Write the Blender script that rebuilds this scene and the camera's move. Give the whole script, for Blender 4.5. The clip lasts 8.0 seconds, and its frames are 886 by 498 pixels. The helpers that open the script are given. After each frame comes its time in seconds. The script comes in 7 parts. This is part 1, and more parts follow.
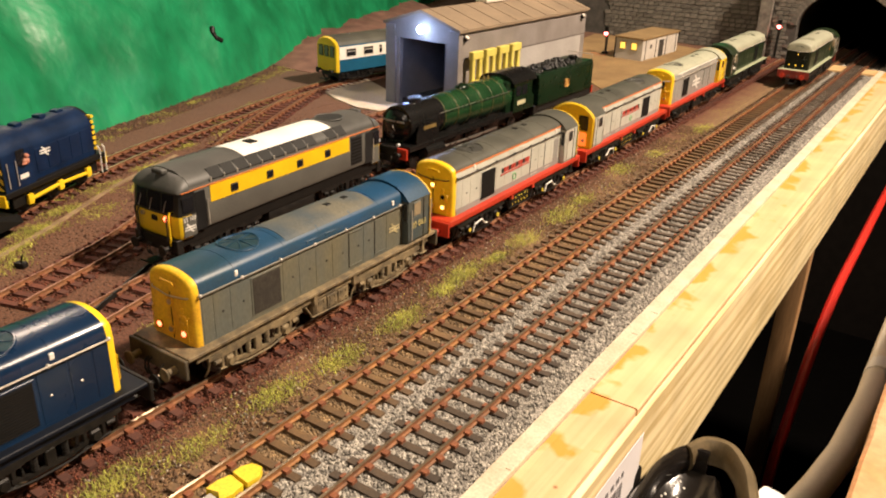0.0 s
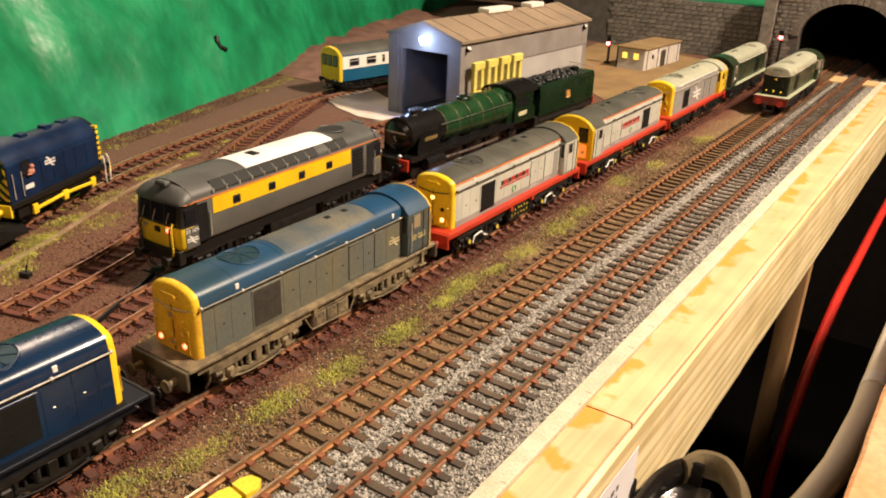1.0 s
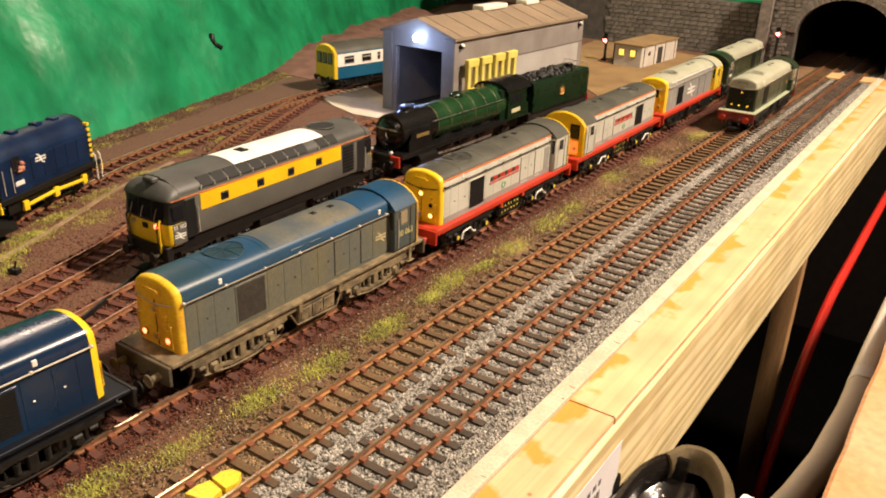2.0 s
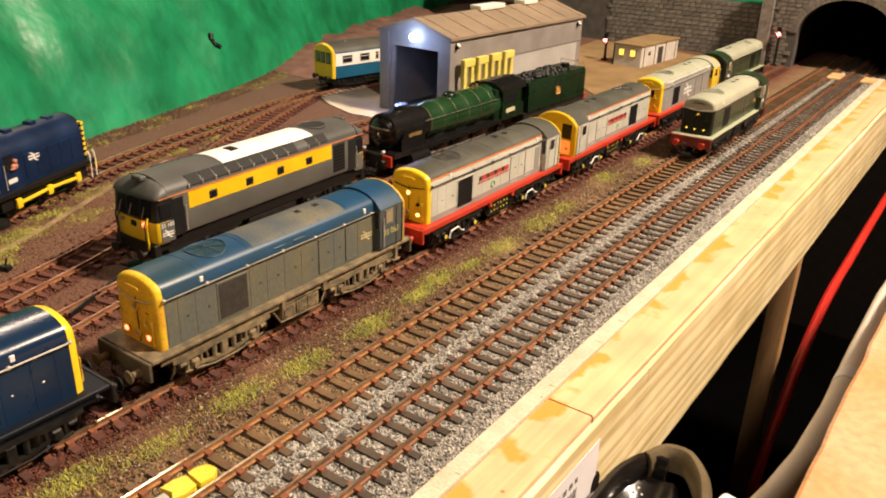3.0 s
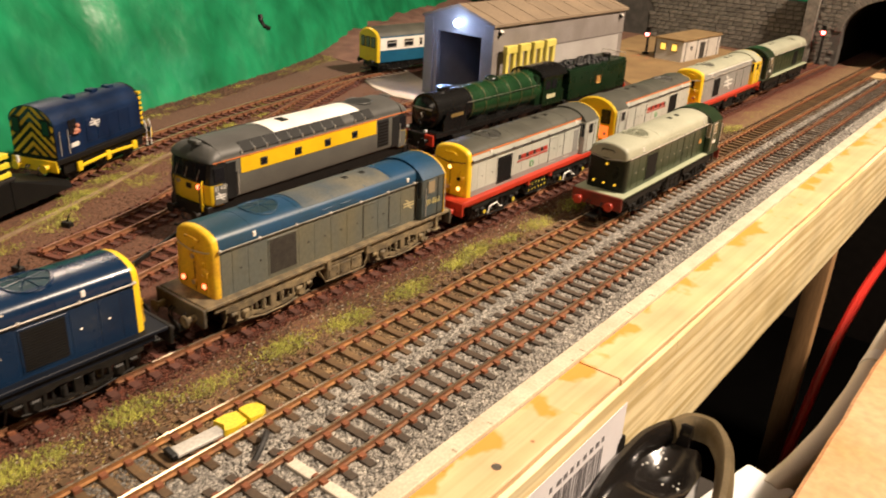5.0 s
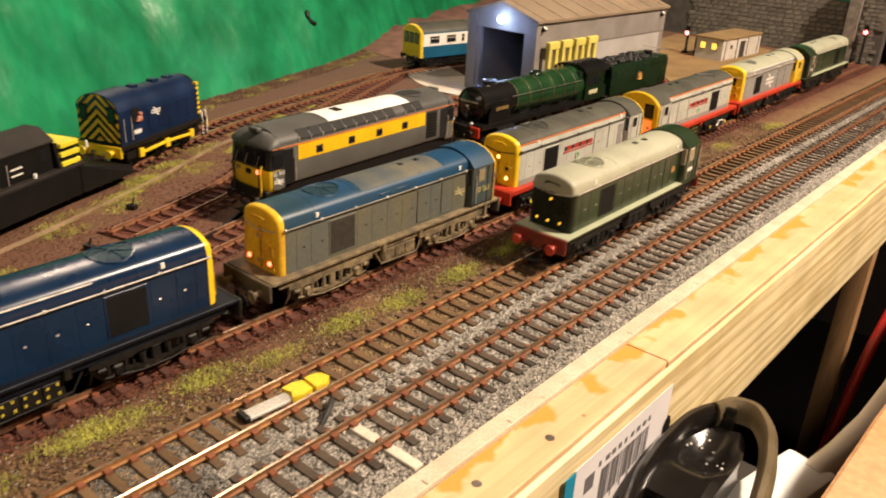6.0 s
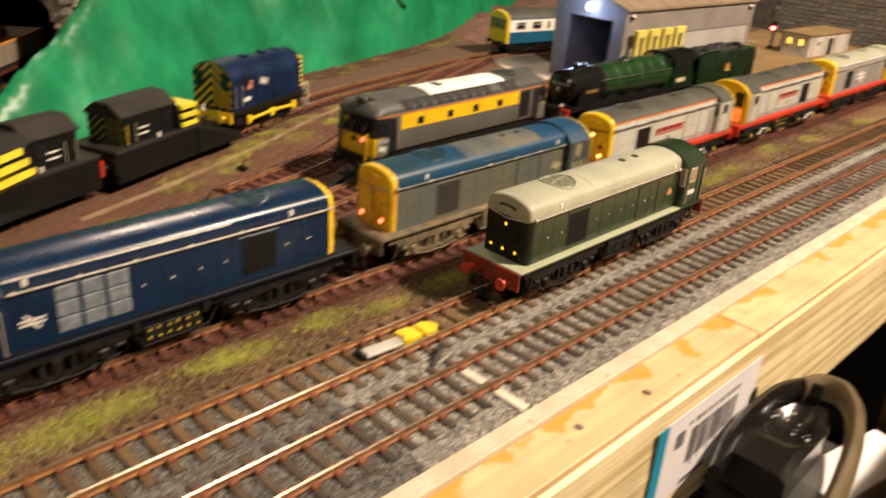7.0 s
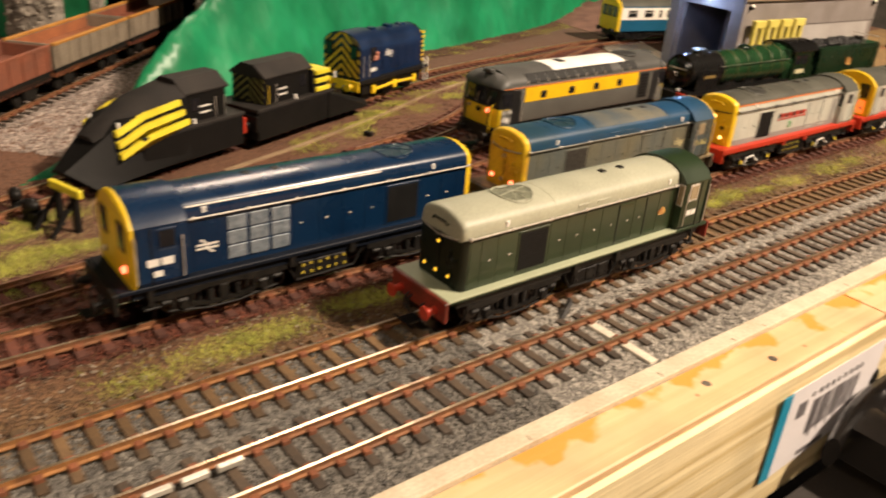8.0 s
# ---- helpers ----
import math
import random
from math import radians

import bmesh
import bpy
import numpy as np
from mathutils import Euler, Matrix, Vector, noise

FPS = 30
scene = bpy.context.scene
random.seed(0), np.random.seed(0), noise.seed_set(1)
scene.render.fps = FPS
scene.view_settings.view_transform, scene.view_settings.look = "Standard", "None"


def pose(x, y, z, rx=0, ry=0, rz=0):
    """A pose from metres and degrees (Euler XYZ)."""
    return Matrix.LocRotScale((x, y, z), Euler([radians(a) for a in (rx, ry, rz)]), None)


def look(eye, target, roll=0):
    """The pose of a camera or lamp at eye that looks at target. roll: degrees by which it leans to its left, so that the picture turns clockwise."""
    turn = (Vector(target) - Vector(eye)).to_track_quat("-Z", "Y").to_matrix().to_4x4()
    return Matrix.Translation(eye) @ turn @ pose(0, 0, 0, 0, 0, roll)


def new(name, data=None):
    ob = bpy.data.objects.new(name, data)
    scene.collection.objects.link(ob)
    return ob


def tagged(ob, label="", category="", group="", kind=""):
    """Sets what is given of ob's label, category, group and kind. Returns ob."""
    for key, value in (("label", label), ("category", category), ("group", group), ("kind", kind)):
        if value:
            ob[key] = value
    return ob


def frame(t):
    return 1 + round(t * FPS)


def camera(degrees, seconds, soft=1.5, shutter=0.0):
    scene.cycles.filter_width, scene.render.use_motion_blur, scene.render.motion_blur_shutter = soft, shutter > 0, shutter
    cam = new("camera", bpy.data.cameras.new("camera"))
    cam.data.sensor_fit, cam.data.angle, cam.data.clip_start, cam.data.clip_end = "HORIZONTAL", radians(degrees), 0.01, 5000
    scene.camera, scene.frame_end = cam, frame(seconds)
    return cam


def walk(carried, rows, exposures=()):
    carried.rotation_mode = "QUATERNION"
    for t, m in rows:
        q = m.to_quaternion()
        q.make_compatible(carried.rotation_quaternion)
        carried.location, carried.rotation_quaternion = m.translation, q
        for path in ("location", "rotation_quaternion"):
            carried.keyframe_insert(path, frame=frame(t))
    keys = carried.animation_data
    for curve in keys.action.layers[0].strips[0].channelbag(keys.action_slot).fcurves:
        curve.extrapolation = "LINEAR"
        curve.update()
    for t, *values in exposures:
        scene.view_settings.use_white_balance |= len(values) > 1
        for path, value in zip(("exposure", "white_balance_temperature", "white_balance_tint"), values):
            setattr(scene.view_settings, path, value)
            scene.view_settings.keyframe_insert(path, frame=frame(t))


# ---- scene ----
# the walk, in decimetres
cam = camera(58.3, 8.0, soft=1.9, shutter=0.85)
PATH = [
    (0, (1.817, 3.749, 1.789), (0.809, 5.278, 0.986), 2.0),
    (0.5, (1.814, 3.749, 1.838), (0.796, 5.275, 1.04), 2.3),
    (1, (1.847, 3.74, 1.842), (0.828, 5.269, 1.05), 2.2),
    (1.5, (1.883, 3.749, 1.83), (0.865, 5.276, 1.035), 2.1),
    (3, (2.031, 3.827, 1.845), (0.991, 5.337, 1.048), 2.0),
    (3.5, (2.094, 3.817, 1.793), (1.05, 5.32, 0.987), 2.1),
    (4, (2.118, 3.773, 1.798), (1.053, 5.264, 0.996), 2.5),
    (5.5, (2.125, 3.559, 1.769), (0.998, 4.997, 0.955), 3.2),
    (6, (2.137, 3.448, 1.763), (0.98, 4.862, 0.95), 3.2),
    (6.5, (2.189, 3.31, 1.772), (1.006, 4.701, 0.955), 3.8),
    (7, (2.145, 3.132, 1.696), (0.888, 4.445, 0.861), 4.2),
    (7.5, (2.137, 2.971, 1.587), (0.817, 4.21, 0.736), 4.5),
    (8, (2.146, 2.813, 1.588), (0.768, 3.98, 0.729), 5.1),
]
DM = 0.1
walk(cam, [(t, look([v * DM for v in eye], [v * DM for v in aim], roll)) for t, eye, aim, roll in PATH],
     exposures=((0, 0.0), (3.5, 0.0), (5.5, -0.09), (7.5, -0.09), (8, -0.05)))

# ---- light ----
world = bpy.data.worlds.new("room_dark")
scene.world = world
world.use_nodes = True
world.node_tree.nodes["Background"].inputs[0].default_value = (1.0, 0.82, 0.6, 1)
world.node_tree.nodes["Background"].inputs[1].default_value = 0.001


def area_lamp(name, eye, target, size, watts, colour):
    data = bpy.data.lights.new(name, "AREA")
    data.shape, data.size, data.energy, data.color = "DISK", size, watts, colour
    ob = new(name, data)
    ob.matrix_world = look(eye, target)
    return ob


# warm ceiling bulb beyond the board, and a weaker unseen fill added above the aisle
area_lamp("ceiling_bulb", (0.75, 1.17, 1.15), (-0.1, 0.6, 0.0), 0.12, 56.0, (1.0, 0.79, 0.595))
area_lamp("aisle_fill", (0.6, -0.5, 1.1), (-0.05, 0.5, 0.0), 0.16, 7.0, (1.0, 0.8, 0.6))

# a further bulb over the far left of the layout, which glints on the rails
area_lamp("far_bulb", (-1.25, 1.1, 1.15), (0.0, 0.4, 0.0), 0.3, 8.0, (1.0, 0.775, 0.6))

# ---- materials ----
MATS = {}


def mat(name, col, rough=0.5, metal=0.0, col2=None, scale=60.0, bump=0.0, fine=900.0, emit=None, power=0.0,
        stretch=(1, 1, 1), var=0.35, island=0.0, rand=0.0, coat=0.0, spec=0.5, detail=4.0, bdist=0.0004):
    """A procedural surface: two colours mixed by coarse noise, fine grain, bump."""
    if name in MATS:
        return MATS[name]
    m = bpy.data.materials.new(name)
    m.use_nodes = True
    nt = m.node_tree
    n, l = nt.nodes, nt.links
    b = n["Principled BSDF"]
    b.inputs["Roughness"].default_value = rough
    b.inputs["Metallic"].default_value = metal
    b.inputs["Coat Weight"].default_value = coat
    b.inputs["Specular IOR Level"].default_value = spec
    tc = n.new("ShaderNodeTexCoord")
    mp = n.new("ShaderNodeMapping")
    mp.inputs["Scale"].default_value = stretch
    l.new(tc.outputs["Object"], mp.inputs["Vector"])
    a = n.new("ShaderNodeTexNoise")
    a.inputs["Scale"].default_value, a.inputs["Detail"].default_value = scale, detail
    l.new(mp.outputs["Vector"], a.inputs["Vector"])
    ramp = n.new("ShaderNodeValToRGB")
    ramp.color_ramp.elements[0].position, ramp.color_ramp.elements[1].position = 0.35, 0.68
    c2 = col2 or tuple(max(0.0, v * (1 - var)) for v in col)
    ramp.color_ramp.elements[0].color, ramp.color_ramp.elements[1].color = (*c2, 1), (*col, 1)
    l.new(a.outputs["Fac"], ramp.inputs["Fac"])
    f = n.new("ShaderNodeTexNoise")
    f.inputs["Scale"].default_value, f.inputs["Detail"].default_value = fine, 2.0
    l.new(mp.outputs["Vector"], f.inputs["Vector"])
    mr = n.new("ShaderNodeMapRange")
    mr.inputs["From Min"].default_value, mr.inputs["From Max"].default_value = 0.3, 0.7
    mr.inputs["To Min"].default_value, mr.inputs["To Max"].default_value = 1 - var * 0.5, 1 + var * 0.35
    l.new(f.outputs["Fac"], mr.inputs["Value"])
    mul = n.new("ShaderNodeMix")
    mul.data_type, mul.blend_type = "RGBA", "MULTIPLY"
    mul.inputs["Factor"].default_value = 1.0
    l.new(ramp.outputs["Color"], mul.inputs["A"])
    l.new(mr.outputs["Result"], mul.inputs["B"])
    out = mul.outputs["Result"]
    for weight, node, sock in ((island, "ShaderNodeNewGeometry", "Random Per Island"), (rand, "ShaderNodeObjectInfo", "Random")):
        if weight > 0:
            g = n.new(node)
            r2 = n.new("ShaderNodeMapRange")
            r2.inputs["To Min"].default_value, r2.inputs["To Max"].default_value = 1 - weight, 1 + weight
            l.new(g.outputs[sock], r2.inputs["Value"])
            m2 = n.new("ShaderNodeMix")
            m2.data_type, m2.blend_type = "RGBA", "MULTIPLY"
            m2.inputs["Factor"].default_value = 1.0
            l.new(out, m2.inputs["A"])
            l.new(r2.outputs["Result"], m2.inputs["B"])
            out = m2.outputs["Result"]
    l.new(out, b.inputs["Base Color"])
    rr = n.new("ShaderNodeMapRange")
    rr.inputs["To Min"].default_value, rr.inputs["To Max"].default_value = max(0.03, rough - 0.12), min(1, rough + 0.12)
    l.new(a.outputs["Fac"], rr.inputs["Value"])
    l.new(rr.outputs["Result"], b.inputs["Roughness"])
    if bump > 0:
        bp = n.new("ShaderNodeBump")
        bp.inputs["Strength"].default_value, bp.inputs["Distance"].default_value = bump, bdist
        l.new(f.outputs["Fac"], bp.inputs["Height"])
        l.new(bp.outputs["Normal"], b.inputs["Normal"])
    if emit:
        b.inputs["Emission Color"].default_value = (*emit, 1)
        b.inputs["Emission Strength"].default_value = power
    MATS[name] = m
    return m


RAIL_TOP = mat("rail_head_steel", (0.8, 0.68, 0.5), 0.3, 0.9, (0.52, 0.4, 0.26), 40, 0.05)
RAIL_DULL = mat("rail_head_rusty", (0.4, 0.24, 0.17), 0.42, 0.7, (0.22, 0.1, 0.06), 60, 0.1)
RAIL_RUST = mat("rail_rust", (0.27, 0.12, 0.05), 0.7, 0.1, (0.14, 0.065, 0.033), 200, 0.4)
CHAIR = mat("rust_chair", (0.27, 0.09, 0.035), 0.8, 0.0, (0.16, 0.06, 0.03), 300, 0.3, rand=0.15)
SLEEPER = mat("sleeper_dark", (0.085, 0.058, 0.036), 0.75, 0.0, (0.04, 0.031, 0.024), 150, 0.4, rand=0.3)
SLEEPER_OCHRE = mat("sleeper_ochre", (0.15, 0.088, 0.038), 0.75, 0.0, (0.07, 0.045, 0.025), 150, 0.4, rand=0.3)
RAIL_OCHRE = mat("rail_ochre_rust", (0.36, 0.17, 0.055), 0.68, 0.1, (0.2, 0.09, 0.035), 200, 0.4)
SLEEPER_RED = mat("sleeper_rusty", (0.13, 0.04, 0.022), 0.85, 0.0, (0.07, 0.03, 0.022), 150, 0.4, rand=0.25)
BALLAST = mat("ballast_grey", (0.4, 0.37, 0.32), 0.85, 0.0, (0.19, 0.175, 0.155), 400, 0.3, island=0.55)
DIRT_GRAIN = mat("earth_grain", (0.19, 0.105, 0.052), 0.9, 0.0, (0.085, 0.05, 0.029), 300, 0.3, island=0.6)
RUST_GRAIN = mat("rust_grain", (0.16, 0.045, 0.023), 0.9, 0.0, (0.08, 0.025, 0.014), 300, 0.3, island=0.45)
GRASS = mat("static_grass", (0.5, 0.49, 0.085), 0.8, 0.0, (0.3, 0.32, 0.055), 120, 0.0, island=0.45)
BLACK = mat("satin_black", (0.008, 0.0075, 0.007), 0.45, 0.0, (0.011, 0.01, 0.009), 150, 0.1, spec=0.22)
CHASSIS = mat("chassis_grime", (0.014, 0.012, 0.01), 0.55, 0.0, (0.006, 0.0055, 0.005), 250, 0.2, spec=0.3)
CHASSIS_MUD = mat("chassis_mud", (0.24, 0.18, 0.095), 0.75, 0.0, (0.09, 0.07, 0.042), 180, 0.3)
STEEL = mat("bright_steel", (0.6, 0.56, 0.5), 0.3, 0.9, None, 200, 0.05)
SILVER = mat("pale_handrail", (0.62, 0.57, 0.5), 0.4, 0.3, None, 200, 0.0)
GLASS = mat("dark_glazing", (0.012, 0.012, 0.014), 0.06, 0.0, None, 100, 0.0, var=0.1)
YELLOW = mat("warning_yellow", (0.84, 0.58, 0.02), 0.38, 0.0, (0.74, 0.49, 0.015), 90, 0.06, var=0.15)
LEMON = mat("plough_yellow", (0.78, 0.66, 0.04), 0.45, 0.0, (0.66, 0.54, 0.03), 90, 0.06, var=0.15)
YELLOW_DIRTY = mat("weathered_yellow", (0.8, 0.54, 0.02), 0.5, 0.0, (0.58, 0.3, 0.02), 70, 0.12, var=0.3)
BLUE = mat("rail_blue", (0.003, 0.02, 0.057), 0.28, 0.0, (0.0025, 0.014, 0.042), 40, 0.05, coat=0.12, var=0.2, spec=0.4)
BLUE_W = mat("weathered_blue_roof", (0.006, 0.052, 0.13), 0.42, 0.0, (0.014, 0.045, 0.07), 30, 0.1, var=0.3, detail=8.0)
SIDE_W = mat("weathered_side", (0.085, 0.1, 0.095), 0.5, 0.0, (0.13, 0.12, 0.075), 45, 0.1, var=0.3, stretch=(1, 1, 0.5), detail=8.0)
GREEN = mat("loco_green", (0.019, 0.036, 0.014), 0.32, 0.0, (0.014, 0.027, 0.011), 40, 0.05, coat=0.2, var=0.2)
GREY_ROOF = mat("pale_grey_roof", (0.37, 0.375, 0.28), 0.5, 0.0, (0.31, 0.315, 0.235), 40, 0.06, var=0.18)
MID_GREY = mat("executive_grey", (0.115, 0.112, 0.096), 0.48, 0.0, (0.09, 0.088, 0.078), 50, 0.06, var=0.18)
DARK_GREY = mat("dark_roof_grey", (0.085, 0.085, 0.078), 0.5, 0.0, (0.06, 0.06, 0.056), 50, 0.08, var=0.2)
HB_GREY = mat("light_body_grey", (0.47, 0.475, 0.415), 0.4, 0.0, (0.39, 0.395, 0.345), 50, 0.05, var=0.12)
HB_GREY2 = mat("mid_body_grey", (0.27, 0.265, 0.245), 0.42, 0.0, (0.22, 0.215, 0.2), 50, 0.05, var=0.12)
HB_ROOF = mat("slate_roof_grey", (0.085, 0.085, 0.068), 0.42, 0.0, (0.058, 0.058, 0.048), 40, 0.08, var=0.2)
RED = mat("buffer_red", (0.5, 0.04, 0.018), 0.42, 0.0, (0.38, 0.03, 0.013), 90, 0.05, var=0.2)
WHITE = mat("cream_white", (0.8, 0.76, 0.68), 0.5, 0.0, (0.7, 0.66, 0.58), 60, 0.05, var=0.1)
DECAL = mat("white_marking", (0.75, 0.73, 0.68), 0.5, 0.0, None, 100, 0.0, var=0.08)
DECAL_RED = mat("red_marking", (0.4, 0.035, 0.02), 0.5, 0.0, None, 100, 0.0, var=0.08)
ORANGE_LINE = mat("orange_lining", (0.6, 0.18, 0.045), 0.5, 0.0, None, 100, 0.0, var=0.08)
LINE_GREEN = mat("cream_green_line", (0.36, 0.39, 0.26), 0.62, 0.0, None, 100, 0.0, var=0.1)
GOLD = mat("gilt_crest", (0.62, 0.42, 0.12), 0.45, 0.2, (0.4, 0.15, 0.05), 500, 0.0)
PIPE = mat("rubber_pipe", (0.03, 0.028, 0.026), 0.6, 0.0, None, 200, 0.0)
TAIL = mat("tail_lamp_lit", (0.9, 0.25, 0.1), 0.3, emit=(1.0, 0.15, 0.07), power=6.0)
HEAD = mat("head_lamp_lit", (1.0, 0.8, 0.4), 0.3, emit=(1.0, 0.56, 0.16), power=4.0)
MARK_LIT = mat("marker_lamp_lit", (1.0, 0.7, 0.1), 0.3, emit=(1.0, 0.52, 0.03), power=1.8)
CAB_GLOW = mat("cab_lamp_lit", (0.5, 0.12, 0.03), 0.4, emit=(1.0, 0.17, 0.025), power=1.5)
SIGNAL_LIT = mat("signal_red_lit", (1.0, 0.1, 0.08), 0.3, emit=(1.0, 0.08, 0.07), power=30.0)
LED_LIT = mat("led_blue_white_lit", (0.8, 0.9, 1.0), 0.3, emit=(0.5, 0.68, 1.0), power=40.0)
WINDOW_LIT = mat("window_lit", (0.9, 0.6, 0.12), 0.4, emit=(1.0, 0.62, 0.1), power=1.4)

# ---- mesh helpers, in millimetres ----


def box(bm, xs, ys, zs, bev=0.0):
    made = bmesh.ops.create_cube(bm, size=1.0)["verts"]
    for v in made:
        v.co = Vector((xs[0] + (v.co.x + 0.5) * (xs[1] - xs[0]), ys[0] + (v.co.y + 0.5) * (ys[1] - ys[0]), zs[0] + (v.co.z + 0.5) * (zs[1] - zs[0])))
    if bev > 0:
        edges = list({e for v in made for e in v.link_edges})
        bmesh.ops.bevel(bm, geom=edges, offset=bev, segments=2 if bev > 0.6 else 1, affect="EDGES", profile=0.5)
    return bm


def cyl(bm, p0, p1, r, r2=None, n=14):
    p0, p1 = Vector(p0), Vector(p1)
    d = p1 - p0
    made = bmesh.ops.create_cone(bm, cap_ends=True, segments=n, radius1=r, radius2=r if r2 is None else r2, depth=d.length)["verts"]
    m = Matrix.Translation((p0 + p1) / 2) @ d.to_track_quat("Z", "Y").to_matrix().to_4x4()
    bmesh.ops.transform(bm, matrix=m, verts=made)
    return bm


def ball(bm, c, r, squash=(1, 1, 1)):
    made = bmesh.ops.create_uvsphere(bm, u_segments=14, v_segments=8, radius=r)["verts"]
    for v in made:
        v.co = Vector((v.co.x * squash[0] + c[0], v.co.y * squash[1] + c[1], v.co.z * squash[2] + c[2]))
    return bm


def loft(bm, rings, caps=True):
    """Joins rings of equal length (lists of 3D points) into a skin."""
    rows = [[bm.verts.new(p) for p in ring] for ring in rings]
    k = len(rows[0])
    for a, b in zip(rows, rows[1:]):
        for i in range(k):
            j = (i + 1) % k
            bm.faces.new((a[i], a[j], b[j], b[i]))
    if caps:
        bm.faces.new(rows[0][::-1])
        bm.faces.new(rows[-1])
    bmesh.ops.recalc_face_normals(bm, faces=bm.faces)
    return bm


def extrude_y(bm, profile, y0, y1):
    return loft(bm, [[(x, y0, z) for x, z in profile], [(x, y1, z) for x, z in profile]])


def extrude_x(bm, profile, x0, x1):
    """profile of (y, z)"""
    return loft(bm, [[(x0, y, z) for y, z in profile], [(x1, y, z) for y, z in profile]])


def tube(bm, pts, r, n=8):
    pts = [Vector(p) for p in pts]
    rings = []
    for i, p in enumerate(pts):
        d = (pts[min(i + 1, len(pts) - 1)] - pts[max(i - 1, 0)]).normalized()
        q = d.to_track_quat("Z", "Y")
        rings.append([p + q @ Vector((r * math.cos(2 * math.pi * k / n), r * math.sin(2 * math.pi * k / n), 0)) for k in range(n)])
    return loft(bm, rings)


def ring_mesh(bm, c, r, t, axis="z", n=24):
    """A torus round an axis."""
    rings = []
    for i in range(n + 1):
        a = 2 * math.pi * i / n
        loop = []
        for k in range(6):
            b = 2 * math.pi * k / 6
            rr, h = r + t * math.cos(b), t * math.sin(b)
            p = {"z": (rr * math.cos(a), rr * math.sin(a), h), "y": (rr * math.cos(a), h, rr * math.sin(a)), "x": (h, rr * math.cos(a), rr * math.sin(a))}[axis]
            loop.append((c[0] + p[0], c[1] + p[1], c[2] + p[2]))
        rings.append(loop)
    return loft(bm, rings, caps=False)


def mesh_of(name, bm, materials, smooth=35.0):
    for v in bm.verts:
        v.co *= 0.001
    me = bpy.data.meshes.new(name)
    bm.to_mesh(me)
    bm.free()
    for m in materials if isinstance(materials, (list, tuple)) else [materials]:
        me.materials.append(m)
    if smooth:
        me.shade_smooth()
        me.set_sharp_from_angle(angle=radians(smooth))
    return me


def part(name, bm, material, parent, label="", smooth=35.0):
    ob = new(name, mesh_of(name, bm, material, smooth))
    if parent is not None:
        ob.parent = parent
    return tagged(ob, label)


def thing(name, m, label, category, group="", kind=""):
    ob = new(name)
    ob.empty_display_size = 0.01
    ob.matrix_world = m
    return tagged(ob, label, category, group, kind)


def solo(name, bm, material, label, category, m=None, kind="", smooth=35.0, group=""):
    ob = new(name, mesh_of(name, bm, material, smooth))
    if m is not None:
        ob.matrix_world = m
    return tagged(ob, label, category, group, kind)


def BM():
    return bmesh.new()


def quick_mesh(name, verts, faces, material, label, category="", kind="stuff"):
    me = bpy.data.meshes.new(name)
    me.from_pydata(verts, [], faces)
    me.materials.append(material)
    return tagged(new(name, me), label, category, "", kind)


def writing(name, text, size, m, material, parent, label=""):
    """Letters as a thin mesh, lying in the local xy plane of m."""
    cu = bpy.data.curves.new(name, "FONT")
    cu.body, cu.size, cu.align_x, cu.align_y, cu.extrude = text, size, "CENTER", "CENTER", 0.00008
    tmp = new(name + "_curve", cu)
    me = bpy.data.meshes.new_from_object(tmp.evaluated_get(bpy.context.evaluated_depsgraph_get()))
    bpy.data.objects.remove(tmp)
    me.materials.append(material)
    ob = new(name, me)
    if parent is not None:
        ob.parent = parent
    ob.matrix_basis = m
    return tagged(ob, label)

# ---- large structure ----


def polyline(pts, step):
    """Even points and headings (x, y, dx, dy) along a smooth line through pts."""
    p = np.array(pts, float)
    d = np.concatenate([[0], np.cumsum(np.hypot(*np.diff(p, axis=0).T))])
    m = np.gradient(p, d, axis=0)
    s = np.arange(0, d[-1], step)
    k = np.clip(np.searchsorted(d, s, side="right") - 1, 0, len(d) - 2)
    h = (d[k + 1] - d[k])[:, None]
    u = ((s - d[k]) / h[:, 0])[:, None]
    q = (2 * u**3 - 3 * u**2 + 1) * p[k] + (u**3 - 2 * u**2 + u) * h * m[k] + (-2 * u**3 + 3 * u**2) * p[k + 1] + (u**3 - u**2) * h * m[k + 1]
    t = np.gradient(q, axis=0)
    t /= np.linalg.norm(t, axis=1)[:, None]
    return np.hstack([q, t])


# centre lines of the tracks, in millimetres
LINE_A = [(8.6, 60), (8.6, 500), (8.8, 1000), (10, 1300), (14, 1860)]
LINE_B = [(47.3, 60), (47.3, 500), (47.3, 1000), (47.5, 1300), (50, 1860)]
LINE_C = [(-51.5, 60), (-52, 400), (-52.8, 700), (-53.3, 1000), (-53.3, 1300), (-51.5, 1530)]
LINE_D = [(-80, 250), (-98, 380), (-116, 500), (-137, 600), (-150, 700), (-153, 830), (-152, 1000), (-149, 1140)]
LINE_E = [(-150, 265), (-190, 365), (-235, 482), (-276, 586), (-322, 705), (-355, 845), (-380, 970), (-384, 1060), (-376, 1180), (-362, 1290)]
LINE_F = [(-172, 540), (-196, 620), (-237, 695), (-289, 778), (-343, 885), (-376, 960)]
LINE_S = [(-190, 640), (-212, 720), (-240, 800), (-256, 890), (-255, 980), (-253, 1215)]
